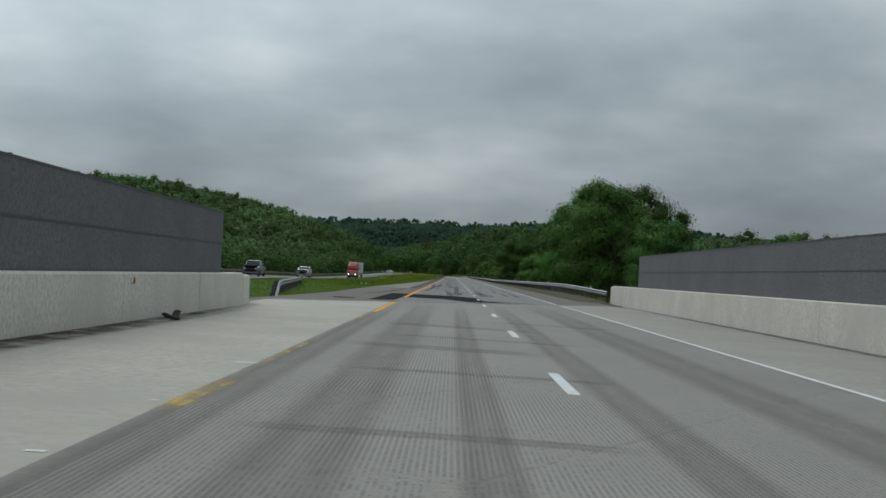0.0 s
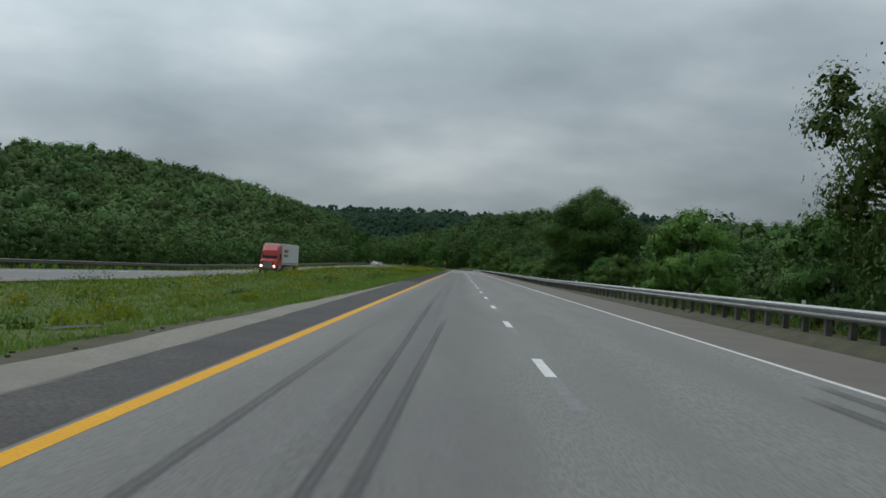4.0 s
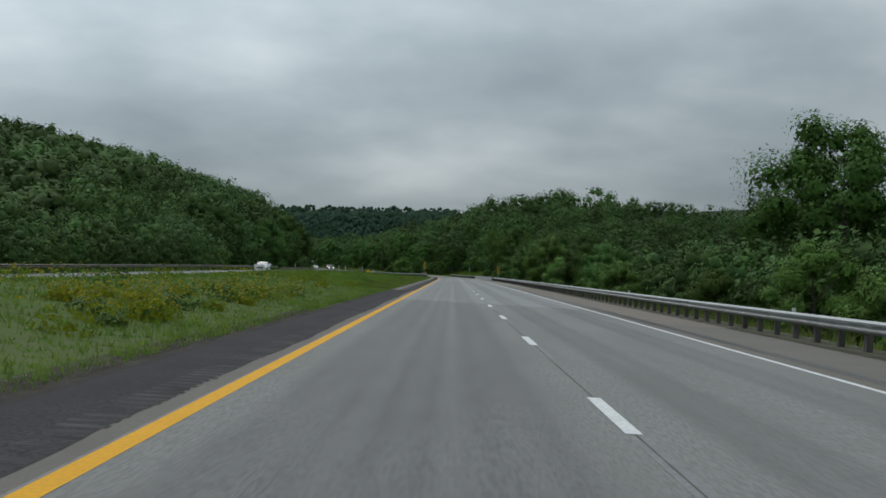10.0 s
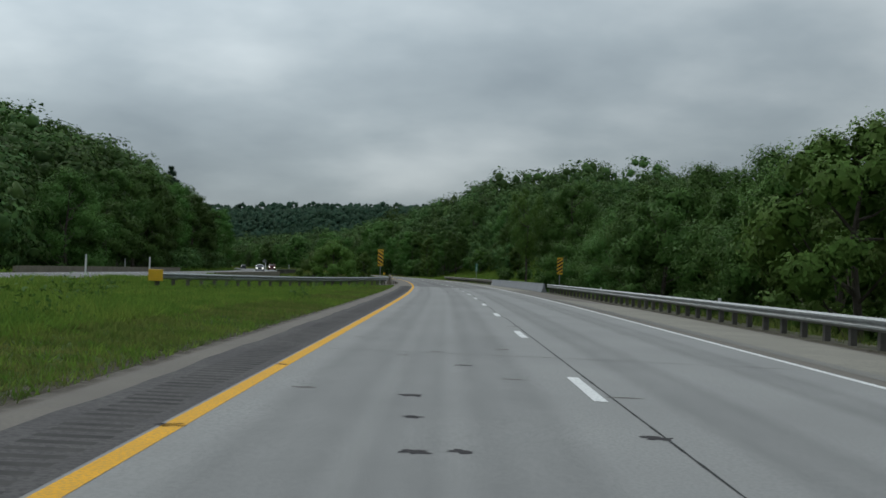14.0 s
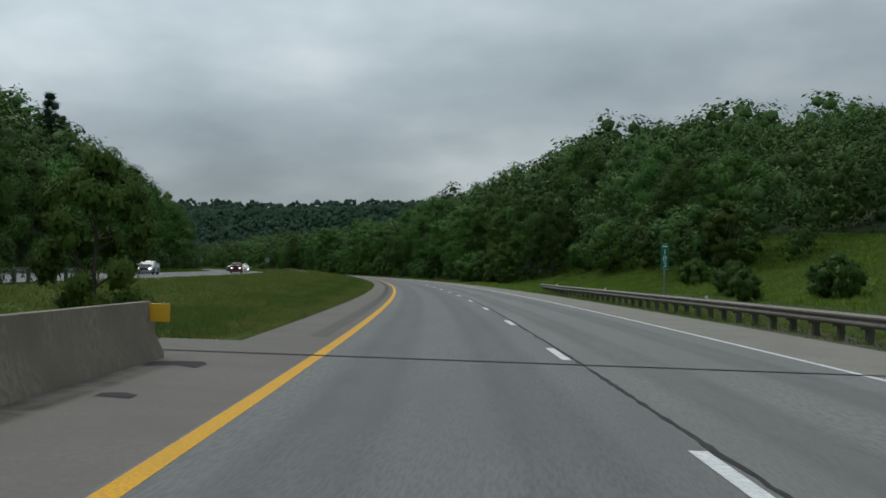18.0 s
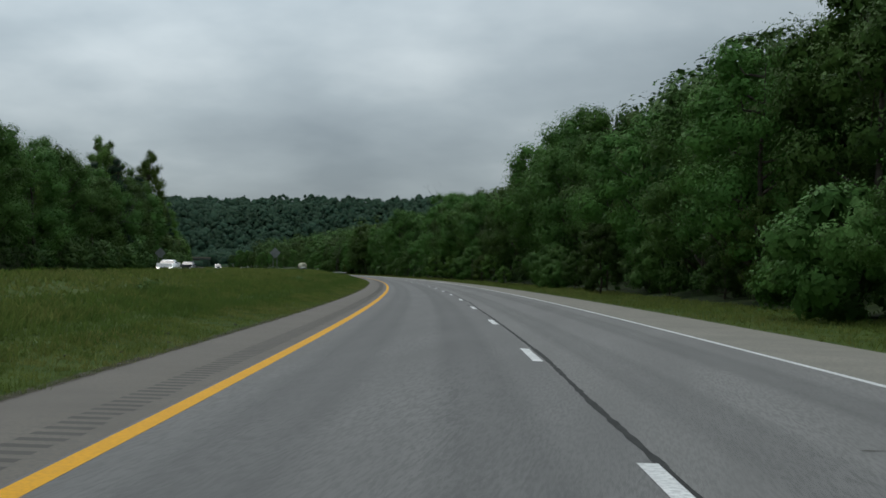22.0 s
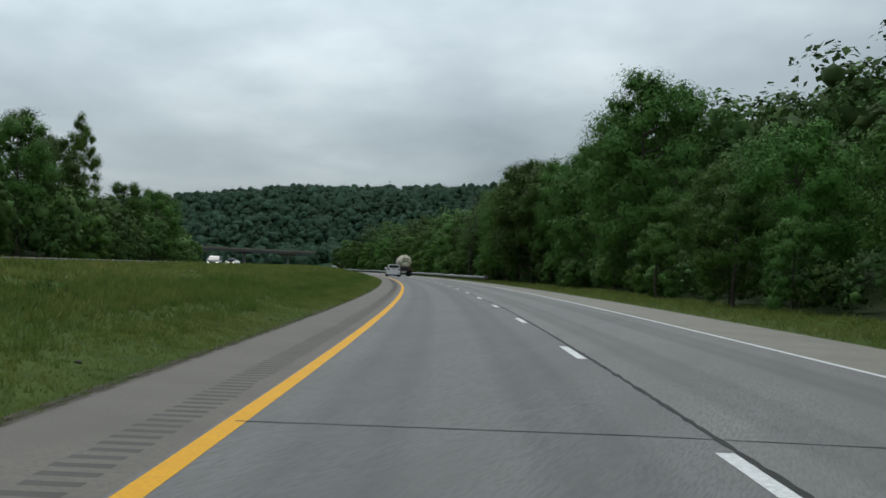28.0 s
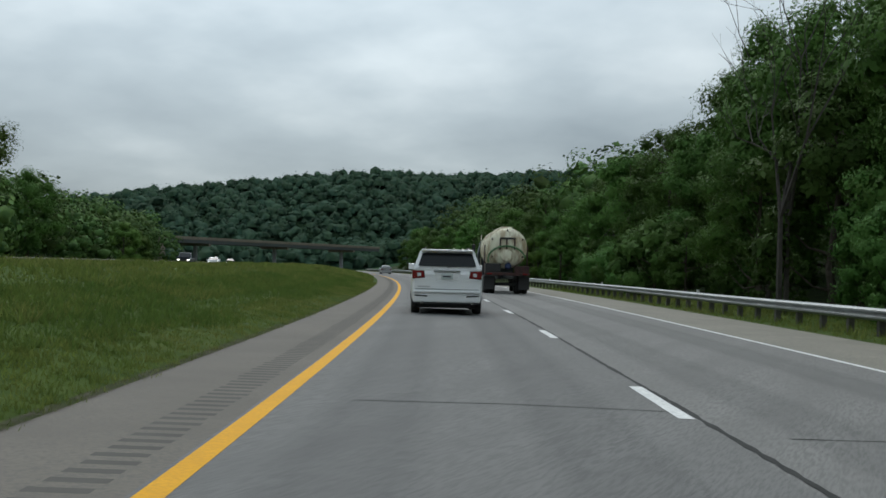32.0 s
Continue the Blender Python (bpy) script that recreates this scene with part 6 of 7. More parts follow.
def ribbon(pts, wd, material, z, name, jitter=0.0, step=0.5, seed=0, soft=False):
    """A band of width wd along (s, L) corner points; soft ones carry a cover value that fades to the edges and ends."""
    r = np.random.default_rng(seed)
    p = np.asarray(pts, float)
    d = np.concatenate([[0], np.cumsum(np.hypot(np.diff(p[:, 0]), np.diff(p[:, 1])))])
    n = max(3, int(d[-1] / step))
    u = np.linspace(0, d[-1], n)
    s, L = np.interp(u, d, p[:, 0]), np.interp(u, d, p[:, 1])
    if soft:
        k = max(3, n // 8) | 1
        pad = lambda q: np.convolve(np.pad(q, k // 2, "reflect", reflect_type="odd"), np.ones(k) / k, "valid") if n > k else q
        s, L = pad(s), pad(L)
    if jitter:
        k = np.cumsum(r.normal(0, jitter, n))
        k -= np.linspace(0, k[-1], n)
        k = 0.05 * np.tanh(k / 0.05)
        L = L + k
    w = wd / 2 * (r.uniform(0.55, 1.4, n) if jitter else 1.0) * np.ones(n)
    ds, dl = np.gradient(s), np.gradient(L)
    q = np.hypot(ds, dl)
    P, cover = [], []
    ends = np.clip(np.minimum(u, d[-1] - u) / (0.18 * d[-1] + 0.01), 0, 1)
    lanes = ((-1.5, 0.0), (-0.8, 0.8), (0.0, 0.55), (0.8, 0.85), (1.5, 0.0)) if soft else ((-1, 1.0), (1, 1.0))
    for sg, cv in lanes:
        a, b = s + sg * w * dl / q, L - sg * w * ds / q
        x, y = road_xy(a, b)
        P.append(np.stack([x, y, z - FALL * b], 1))
        cover.append(cv * ends)
    i = np.arange(n - 1)
    sp = Soup()
    sp.add(np.concatenate(P), np.concatenate([np.stack([i, i + n, i + n + 1, i + 1], 1)[:, ::-1] + k * n for k in range(len(lanes) - 1)]))
    me = sp.mesh(name, material)
    if soft:
        me.attributes.new("cover", "FLOAT", "POINT").data.foreach_set("value", np.concatenate(cover))
    return me


# tyre marks past the first bridge
def tyre_marks(rows, lift, material="skid"):
    for k, (pts, wd) in enumerate(rows):
        part("tyre_mark", ribbon(pts, wd * 0.8, M[material], lift + 0.00004 * k, "tyre_mark", seed=k, soft=True, step=0.35), wear, "dark rubber tyre mark")


# broad treads
tyre_marks((([(72, -1.2), (85, -1.12), (102, -0.98)], 0.34), ([(94, -0.96), (106, -1.08), (116.5, -1.28), (122.8, -1.50), (130, -1.62), (142, -1.62)], 0.20), ([(106, -1.52), (116.4, -1.64), (124, -1.87), (132.5, -2.0), (149, -1.88)], 0.12), ([(100, -0.99), (116.6, -0.96), (124, -0.88), (133, -0.9)], 0.30), ([(114, -2.83), (118.4, -2.74), (130, -2.56)], 0.20), ([(70, -1.52), (80.3, -1.59), (88.5, -1.78)], 0.36), ([(74, -0.9), (82.6, -0.89), (84.1, -0.75), (86.4, -0.3)], 0.24),
            ([(73, 0.66), (84, 0.55), (92.5, 0.46)], 0.56), ([(86, 0.72), (100, 0.55), (108, 0.5)], 0.16), ([(75, 1.2), (81, 1.05), (85.4, 0.66)], 0.24),
            ([(78, -3.65), (84.5, -3.2), (108, -3.05), (118, -3.24), (126, -3.36), (138, -3.34)], 0.30), ([(60, -6.0), (72, -5.2), (90, -4.7)], 0.25)), 0.0032)
# thin lines that cross them
tyre_marks((([(91.3, -4.3), (88.8, -1.83), (88.6, -1.2)], 0.20), ([(91.4, -1.0), (89.8, 0.4)], 0.16), ([(87.8, -0.95), (86.6, -0.1)], 0.13), ([(83.9, -1.15), (86.5, -0.1)], 0.17),
            ([(80, 3.05), (89, 3.13), (95, 2.95)], 0.26), ([(80, 2.3), (92, 2.35)], 0.20), ([(88.9, 1.1), (87.5, 2.5)], 0.14), ([(86.3, -2.8), (88.5, -1.8)], 0.16),
            ([(91.5, -7.0), (94.5, -6.23), (100, -6.05)], 0.14), ([(97.6, -7.2), (95.2, -4.9)], 0.13), ([(92.2, -6.6), (91.1, -5.7)], 0.12)), 0.0037)
# lines that run on along the lanes
tyre_marks((([(146, -1.75), (176, -1.46)], 0.11), ([(140, -1.9), (190, -2.1)], 0.10), ([(114, 0.62), (124, 0.68), (136, 0.8)], 0.16), ([(114, 1.15), (122, 1.45), (136, 1.6)], 0.14), ([(96, -3.1), (135, -2.75), (170, -2.9)], 0.12), ([(92, -2.7), (120, -2.6), (150, -2.75)], 0.14),
            ([(92, 1.7), (100, 2.2), (125, 2.5)], 0.20), ([(94, 3.2), (120, 3.4)], 0.16), ([(153, 3.0), (160, 3.05)], 0.28), ([(155, 3.6), (162, 3.7)], 0.25)), 0.0042, "skid_faint")
for s, L, w in ((100.2, -8.96, 0.10), (333.0, -5.5, 0.11), (101.3, -8.7, 0.06)):
    tagged(part("litter", prism([(-w, -0.5 * w), (0.2 * w, -0.7 * w), (w, 0.1 * w), (0.3 * w, 0.6 * w), (-0.8 * w, 0.4 * w)], 0.0, 0.05, M["white_sheet"], "litter", 0.008, axis="z"), m=at(s, L, -FALL * L + 0.01, 30 * w)), "scrap of white litter at the shoulder's edge", "litter")
# faint wheel tracks of the two lanes
for L, wd, a, b in ((-2.75, 0.75, 150, 1500), (-1.0, 0.75, 150, 1500), (1.1, 0.7, 150, 1500), (2.95, 0.7, 150, 1500), (-1.9, 2.2, 62, 410), (-1.9, 0.5, 62, 600)):
    part("wheel_track", ribbon([(a, L), (b, L)], wd, M["wheel_track"], 0.0012 + 0.0001 * wd, "wheel_track", step=8, soft=True), wear, "faint darker wheel track")
for L, wd in ((-3.5, 0.42), (-2.4, 0.65), (-1.1, 0.35), (0.5, 0.45), (2.35, 0.85)):
    part("wheel_track", ribbon([(-60, L), (54 + 1.5 * L, L)], wd, M["deck_track"], 0.0084, "wheel_track", step=2, soft=True), wear, "dark oil track on concrete")
# the deck's edge line, nearly worn away, and bits of old tape
for a, b, wd in ((10.0, 13.4, 0.17), (14.5, 21, 0.08), (29, 37.5, 0.12), (47.5, 59, 0.12)):
    part("worn_line", ribbon([(a, YELLOW - 0.02), ((a + b) / 2, YELLOW - 0.04), (b, YELLOW)], wd, M["yellow_ghost"], 0.0092, "worn_line", step=0.5, soft=True), wear, "worn yellow edge line")
for s, L, q in ((15.15, -3.9, 0.8), (7.75, -3.93, 0.42), (10.75, -3.95, 0.25), (11.3, -3.86, 0.2)):
    part("tape", poly([(s, L - 0.2 * q), (s + 0.18 * q, L - 0.18 * q), (s + 0.2 * q, L + 0.16 * q), (s + 0.03 * q, L + 0.12 * q)][::-1], M["white_paint"], 0.0102, "tape"), wear, "scrap of white marking tape")
# dirt and dust along the parapets
for L, a, b, wd in ((-7.08, -60, 36, 0.62), (-7.2, -60, 36, 0.3), (8.66, -60, 72, 0.45)):
    part("dirt_band", ribbon([(a, L), ((a + b) / 2, L), (b, L)], wd, M["dirt"], 0.008, "dirt_band", step=1.0, soft=True), wear, "dark dirt along the parapet")
# stains across the deck where the forms met
for k, (s, a, b, wd) in enumerate(((9.6, -3.2, 0.2, 0.30), (15.6, -2.9, 0.9, 0.35), (20.5, -3.3, 0.3, 0.8), (24.0, -2.6, 1.5, 0.35), (29.0, -3.2, 0.8, 0.9), (33.5, -0.5, 3.0, 0.5))):
    part("stain", ribbon([(s, a), (s + 0.1, (a + b) / 2), (s - 0.05, b)], wd, M["deck_track"], 0.0086 + 0.00008 * k, "stain", soft=True), wear, "dark stain across the concrete")
# a strip of torn tyre against the parapet
tyre = []
for k in range(9):
    u = k / 8
    tyre.append((23.4 + 1.5 * u, -6.92 + 0.10 * math.sin(5 * u), 0.115 + 0.02 + 0.10 * (2 * u - 1) ** 4))
tagged(part("tyre_strip", sweep(tyre, [(-0.07, -0.012), (0.07, -0.02), (0.08, 0.012), (0.0, 0.03), (-0.06, 0.02)], M["tar"], "tyre_strip")), "torn curled strip of black tyre tread beside the parapet", "litter")
# joint seal along the lane line and across
part("crack_seal", ribbon([(585, 0.10), (612, 0.10), (616, 0.08), (619, 0.03), (630, 0.08), (649, 0.14), (653, 0.08), (661, 0.08), (690, 0.10), (700, 0.09), (722, 0.07), (729, 0.15), (733, 0.19), (760, 0.19),
                           (765, 0.12), (769, 0.06), (801, 0.04), (807, 0.12), (833, 0.06), (840, 0.16), (843, 0.09), (870, 0.05), (884, 0.13), (906, 0.14), (917, 0.10), (1017, 0.07), (1051, 0.12), (1055, 0.07), (1066, -0.05),
                           (1087, 0.11), (1098, 0.10), (1122, 0.07), (1157, 0.09), (1166, 0.03), (1300, 0.10)], 0.07, M["tar"], 0.0030, "crack_seal", 0.016, 0.25, 3), wear, "black tar seal wandering beside the lane line")
part("crack_seal", ribbon([(425, 0.03), (438, 0.04), (472, 0.04), (474, 0.10), (481, 0.08), (487, 0.17), (515, 0.12), (585, 0.10)], 0.024, M["tar"], 0.0030, "crack_seal", 0.018, 0.25, 4), wear, "thin dark longitudinal crack")
part("crack_seal", ribbon([(225, 0.20), (265, 0.20), (300, 0.26), (317, 0.28), (345, 0.08), (400, 0.02), (425, 0.03)], 0.022, M["groove"], 0.0030, "crack_seal", 0.014, 0.4, 5), wear, "faint longitudinal joint")
for k, (s, a, b, wd) in enumerate(((437.3, -3.6, 4.0, 0.035), (400.5, -1.2, 4.0, 0.03), (419, -3.0, 1.0, 0.03), (728.5, -3.6, 0.1, 0.03), (835.6, 0.2, 5.2, 0.04), (1017.1, -3.7, 2.6, 0.04), (1160.4, -3.0, 0.0, 0.03), (1158.8, 0.6, 6, 0.03), (1052, -0.5, 3.4, 0.025), (900, -3.4, 0.2, 0.025), (960, -3.4, 3.0, 0.03), (560, -3.5, 3.5, 0.03), (520, -3.5, 3.8, 0.03), (586.5, -3.6, 3.8, 0.035))):
    part("crack_seal", ribbon([(s, a), (s + 0.15, (a + b) / 2), (s, b)], wd, M["tar"], 0.0030, "crack_seal", 0.006, 0.2, 20 + k), wear, "sealed transverse crack")
part("crack_seal", ribbon([(834.3, 0.12), (834.5, -0.06), (835.0, -0.10), (835.5, 0.0), (835.7, 0.16), (835.3, 0.30), (834.7, 0.26)], 0.05, M["tar"], 0.0030, "crack_seal", 0, 0.12, 51), wear, "looped tar seal")
for s, L, w in ((435.5, -2.32, 0.17), (441.9, -2.41, 0.14), (473.1, -3.17, 0.16), (473.8, -1.31, 0.18), (473.6, 0.87, 0.16), (479.6, -3.24, 0.12), (510.5, -3.73, 0.16), (516.6, -3.70, 0.12), (517.8, -1.37, 0.16),
                (513.5, -1.95, 0.16), (511.7, -1.90, 0.14), (509.7, -1.84, 0.16), (509.8, -1.50, 0.15), (511.0, 0.10, 0.16)):
    part("spall", poly([(s + 0.8 * w * math.sin(q) * g, L + 0.85 * w * math.cos(q) * g) for q, g in zip(np.linspace(0, 2 * math.pi, 17)[:-1], rng.uniform(0.45, 1.2, 16))][::-1], M["shoulder_dark"], 0.0026, "spall"), wear, "dark patched hole")
# small worn holes and stains on the old surface
for k in range(80):
    s, L = rng.uniform(425, 600), rng.choice([-3.2, -2.9, -1.3, -0.9, 0.3, 2.6]) + rng.normal(0, 0.25)
    a, b = rng.uniform(0.03, 0.13), rng.uniform(0.05, 0.13)
    part("spall", poly([(s + a * math.sin(q) * g, L + b * 1.6 * math.cos(q) * g) for q, g in zip(np.linspace(0, 2 * math.pi, 12)[:-1], rng.uniform(0.4, 1.4, 11))][::-1], M["groove"], 0.0024, "spall"), wear, "worn dark spot")
for k in range(46):
    s, L = rng.uniform(600, 1300), rng.uniform(-3.2, 3.4)
    a, b = rng.uniform(0.02, 0.06), rng.uniform(0.03, 0.08)
    part("spall", poly([(s + a * math.sin(q) * g, L + b * 1.6 * math.cos(q) * g) for q, g in zip(np.linspace(0, 2 * math.pi, 12)[:-1], rng.uniform(0.4, 1.4, 11))][::-1], M["groove"], 0.0024, "spall"), wear, "worn dark spot")

# older dark strip of the inner shoulder, and its pale outer part past the first bridge
tagged(part("pavement_shoulder_strip", strip(92, 232, lambda s: np.interp(s, [92, 160, 200, 232], [-4.72, -4.75, -5.0, -5.2]) + 0.03 * np.sin(s * 0.9) + 0.02 * np.sin(s * 2.3), YELLOW - 0.14, 0.002, M["shoulder_mid"], "shoulder", step=1.0)), "grey-brown asphalt strip of the inner shoulder", "pavement", kind="structure")
tagged(part("pavement_shoulder_strip", strip(232, 431, lambda s: -5.36 + 0.06 * np.sin(s * 0.9) + 0.05 * np.sin(s * 2.7), lambda s: -4.0 + 0.04 * np.sin(s * 0.37) + 0.02 * np.sin(s * 1.9), 0.002, M["shoulder_dark"], "shoulder", step=1.0)), "dark asphalt strip of the inner shoulder", "pavement", kind="structure")
tagged(part("pavement_shoulder_strip", strip(431, 604, lambda s: -4.74 + 0.03 * np.sin(s * 0.7) + 0.02 * np.sin(s * 2.1), YELLOW - 0.12, 0.002, M["shoulder_mid"], "shoulder", step=1.0)), "grey rumble strip band of the inner shoulder", "pavement", kind="structure")
tagged(part("pavement_shoulder_outer", strip(90, 232, lambda s: np.interp(s, [90, 120, 140, 160, 200, 232], [-7.2, -6.4, -6.0, -5.5, -5.3, -5.28]) + 0.05 * np.sin(s * 0.6), lambda s: np.interp(s, [92, 160, 200, 232], [-4.74, -4.77, -5.02, -5.22]), 0.003, M["shoulder_pale"], "shoulder", step=1.5)), "pale paved edge of the inner shoulder", "pavement", kind="structure")

for L, a, b, wd in ((-5.42, 180, 604, 0.45), (-5.62, 190, 432, 0.5), (-5.34, 664, 1240, 0.16), (-5.45, 606, 659, 0.34), (-5.2, 612, 650, 0.22), (7.02, 601, 657, 0.30), (7.35, 470, 600, 0.5), (7.3, 240, 470, 0.4)):
    part("dirt_band", ribbon([(a, L), ((a + b) / 2, L + 0.05), (b, L)], wd, M["dirt"], 0.0036, "dirt_band", step=2, soft=True), wear, "dark dirt gathered along the edge")
tagged(part("pavement_shoulder_apron", strip(528, 603, WHITE + 0.45, 7.3, 0.0032, M["shoulder_pale"], "shoulder", step=4.0, skew=-6.0)), "pale concrete apron of the outer shoulder before the bridge", "pavement", kind="structure")
tagged(part("pavement_shoulder_tan", strip(395, 526, 5.06, 7.35, 0.003, M["tan_shoulder"], "shoulder", step=4.0)), "tan gravelly outer shoulder below the guardrail", "pavement", kind="structure")

# milled rumble strips: flat quads, the dark ones with recess shade in their colour
sp = Soup()
r = np.random.default_rng(3)
q = np.concatenate([np.arange(84, 150, 0.3048), np.arange(235, 425, 0.3048), np.arange(428, 603, 0.3048), np.arange(664, 1330, 0.3048)])
q = q[(r.random(len(q)) > 0.04) | (q > 660)]
left = np.where((q > 427) & (q < 604), -4.49, np.where(q < 150, -4.22, -4.37)) + r.normal(0, 0.012, len(q))
right = np.where((q > 427) & (q < 604), -3.96, np.where(q < 150, -3.86, -4.01)) + r.normal(0, 0.012, len(q))
P = []
for a, L in ((q - 0.075, left), (q + 0.075, left), (q + 0.075, right), (q - 0.075, right)):
    x, y = road_xy(a, L)
    P.append(np.stack([x, y, np.where(a < 640, 0.0027, 0.0008) - FALL * L], 1))
P = np.stack(P, 1)
dark = (q > 150) & (q < 604)
pale = (q < 150)
rest = ~dark & ~pale
sp.add(P[rest].reshape(-1, 3), np.arange(np.sum(rest) * 4).reshape(-1, 4)[:, ::-1])
sp3 = Soup()
sp3.add(P[pale].reshape(-1, 3), np.arange(np.sum(pale) * 4).reshape(-1, 4)[:, ::-1])
add_stuff("rumble_strip", sp3, M["groove_light"], "row of dusty pale rumble grooves in the dark shoulder", "rumble strip")
sp2 = Soup()
sp2.add(P[dark].reshape(-1, 3), np.arange(np.sum(dark) * 4).reshape(-1, 4)[:, ::-1])
add_stuff("rumble_strip", sp2, M["groove_dark"], "row of flat dark rumble groove marks in the dark shoulder", "rumble strip")
add_stuff("rumble_strip", sp, M["groove"], "row of milled rumble grooves in the inner shoulder", "rumble strip")
sp = Soup()
q = np.arange(250, 600, 0.3048)
P = []
for a, L in ((q - 0.07, 4.62), (q + 0.07, 4.62), (q + 0.07, 5.0), (q - 0.07, 5.0)):
    x, y = road_xy(a, np.full(len(q), L))
    P.append(np.stack([x, y, np.full(len(q), 0.0048 - FALL * L)], 1))
sp.add(np.stack(P, 1).reshape(-1, 3), np.arange(len(q) * 4).reshape(-1, 4))
add_stuff("rumble_strip", sp, M["groove_light"], "row of faint rumble grooves in the outer shoulder", "rumble strip")
# tined grooves of the concrete deck
sp = Soup()
P = []
gl_ = np.arange(-3.6, 4.0, 0.045)
for k, L in enumerate(gl_):
    for a0 in np.arange(-20, 53, 6.0):
        a, b = a0 + SKEW * L, a0 + 5.9 + SKEW * L
        x, y = road_xy(np.array([a, b, b, a]), np.array([L - 0.010, L - 0.010, L + 0.010, L + 0.010]))
        P.append(np.stack([x, y, np.full(4, 0.0074 - FALL * L)], 1))
P = np.concatenate(P)
sp.add(P, np.arange(len(P)).reshape(-1, 4)[:, ::-1])
add_stuff("deck_grooves", sp, M["deck_groove"], "fine tined grooves in the concrete bridge deck", "grooves")

# ---- signs ----
def hazard_sign(m, lean, ground, label):
    """Yellow and black hazard marker on a steel post."""
    root = tagged(new("hazard_marker"), label, "sign", "hazard markers")
    root.matrix_basis = m
    part("post", box(-0.035, 0.035, 0.015, 0.075, -ground, 2.75, M["galvanised"], "post", 0.006), root, "steel post")
    panel = part("panel", box(-0.235, 0.235, -0.012, 0.012, 1.55, 2.95, M["sign_yellow"], "panel", 0.003), root, "yellow sheet panel")
    st = []
    for k in range(-1, 6):
        z0 = 1.42 + k * 0.30
        a, b = (z0, z0 + lean * 0.30)
        pts = [(-0.22, a), (0.22, b), (0.22, b + 0.15), (-0.22, a + 0.15)]
        pts = [(x, min(max(z, 1.565), 2.935)) for x, z in pts]
        if max(z for _, z in pts) - min(z for _, z in pts) > 0.05:
            st.append(pts)
    for pts in st:
        part("stripe", prism(pts, -0.016, -0.010, M["black"], "stripe"), panel, "black stripe")
    return root


hazard_sign(at(602.5, -6.5, 0.15), -1, 0.6, "yellow and black striped hazard marker behind the guardrail")
hazard_sign(at(601, 8.5, -0.1), 1, 0.9, "yellow and black striped hazard marker behind the outer guardrail")


def diamond_sign(s, L, size, label):
    root = tagged(new("warning_sign"), label, "sign", "diamond signs")
    gz_ = float(ground_z(s, L))
    root.matrix_basis = at(s, L, gz_)
    h = size * 0.7071
    zc = 2.05 + h
    part("panel", prism([(0, zc - h), (h, zc), (0, zc + h), (-h, zc)], 0.0, 0.012, M["sign_back"], "panel", 0.003), root, "bare metal back of a diamond sign")
    for x in (-0.30, 0.30):
        part("post", box(x - 0.035, x + 0.035, -0.07, -0.005, -0.4, zc + 0.35, M["galvanised"], "post", 0.004), root)
    for z in (zc - 0.25, zc + 0.25):
        part("brace", box(-0.42, 0.42, -0.02, -0.002, z - 0.03, z + 0.03, M["sign_back"], "brace"), root)
    return root


diamond_sign(984, -36.4, 1.22, "back of a diamond warning sign beyond the opposite carriageway")
diamond_sign(981, -18.2, 1.22, "back of a diamond warning sign in the median grass")


def text_mesh(txt, size, material, name):
    cu = bpy.data.curves.new(name, "FONT")
    cu.body, cu.size, cu.align_x, cu.align_y, cu.extrude = txt, size, "CENTER", "CENTER", 0.002
    ob = bpy.data.objects.new(name, cu)
    me = bpy.data.meshes.new_from_object(ob)
    bpy.data.objects.remove(ob)
    me.name = name
    me.materials.clear()
    me.materials.append(material)
    return me


mile = tagged(new("mile_marker"), "green mile marker with white number on a steel post", "sign")
mile.matrix_basis = at(703.0, 10.2, float(ground_z(703.0, 10.2))) @ Matrix.Diagonal((1.3, 1.0, 1.12, 1))
part("post", box(-0.03, 0.03, 0.01, 0.06, -0.4, 2.6, M["galvanised"], "post", 0.004), mile)
mp_ = part("panel", box(-0.155, 0.155, -0.012, 0.008, 1.62, 2.84, M["sign_green"], "panel", 0.003), mile, "green panel")
part("border", box(-0.140, 0.140, -0.0145, -0.012, 1.640, 1.652, M["white_sheet"], "border"), mp_)
part("border", box(-0.140, 0.140, -0.0145, -0.012, 2.808, 2.820, M["white_sheet"], "border"), mp_)
for k, ch in enumerate("183"):
    part("numeral", text_mesh(ch, 0.34, M["white_sheet"], "numeral"), mp_, "white numeral", pose(0, -0.0145, 2.42 - k * 0.29, 90, 0, 0))
part("bar", box(-0.10, 0.10, -0.0145, -0.012, 2.66, 2.73, M["white_sheet"], "bar"), mp_, "small illegible word as a bar")


def delineator(s, L, z=None):
    root = tagged(new("delineator"), "white delineator post at the road edge", "delineator", "delineators")
    root.matrix_basis = at(s, L, float(ground_z(s, L)) if z is None else z)
    part("post", box(-0.05, 0.05, -0.008, 0.008, -0.3, 1.15, M["white_sheet"], "post", 0.003), root)
    part("reflector", box(-0.04, 0.04, -0.012, -0.008, 0.95, 1.10, M["lamp_clear"], "reflector"), root)


for s, L in ((567, -21.3), (582, -21.3), (644, -20.6), (640, -36.2), (704, -21.3)):
    delineator(s, L, float(opp_z(s)) + 0.3)
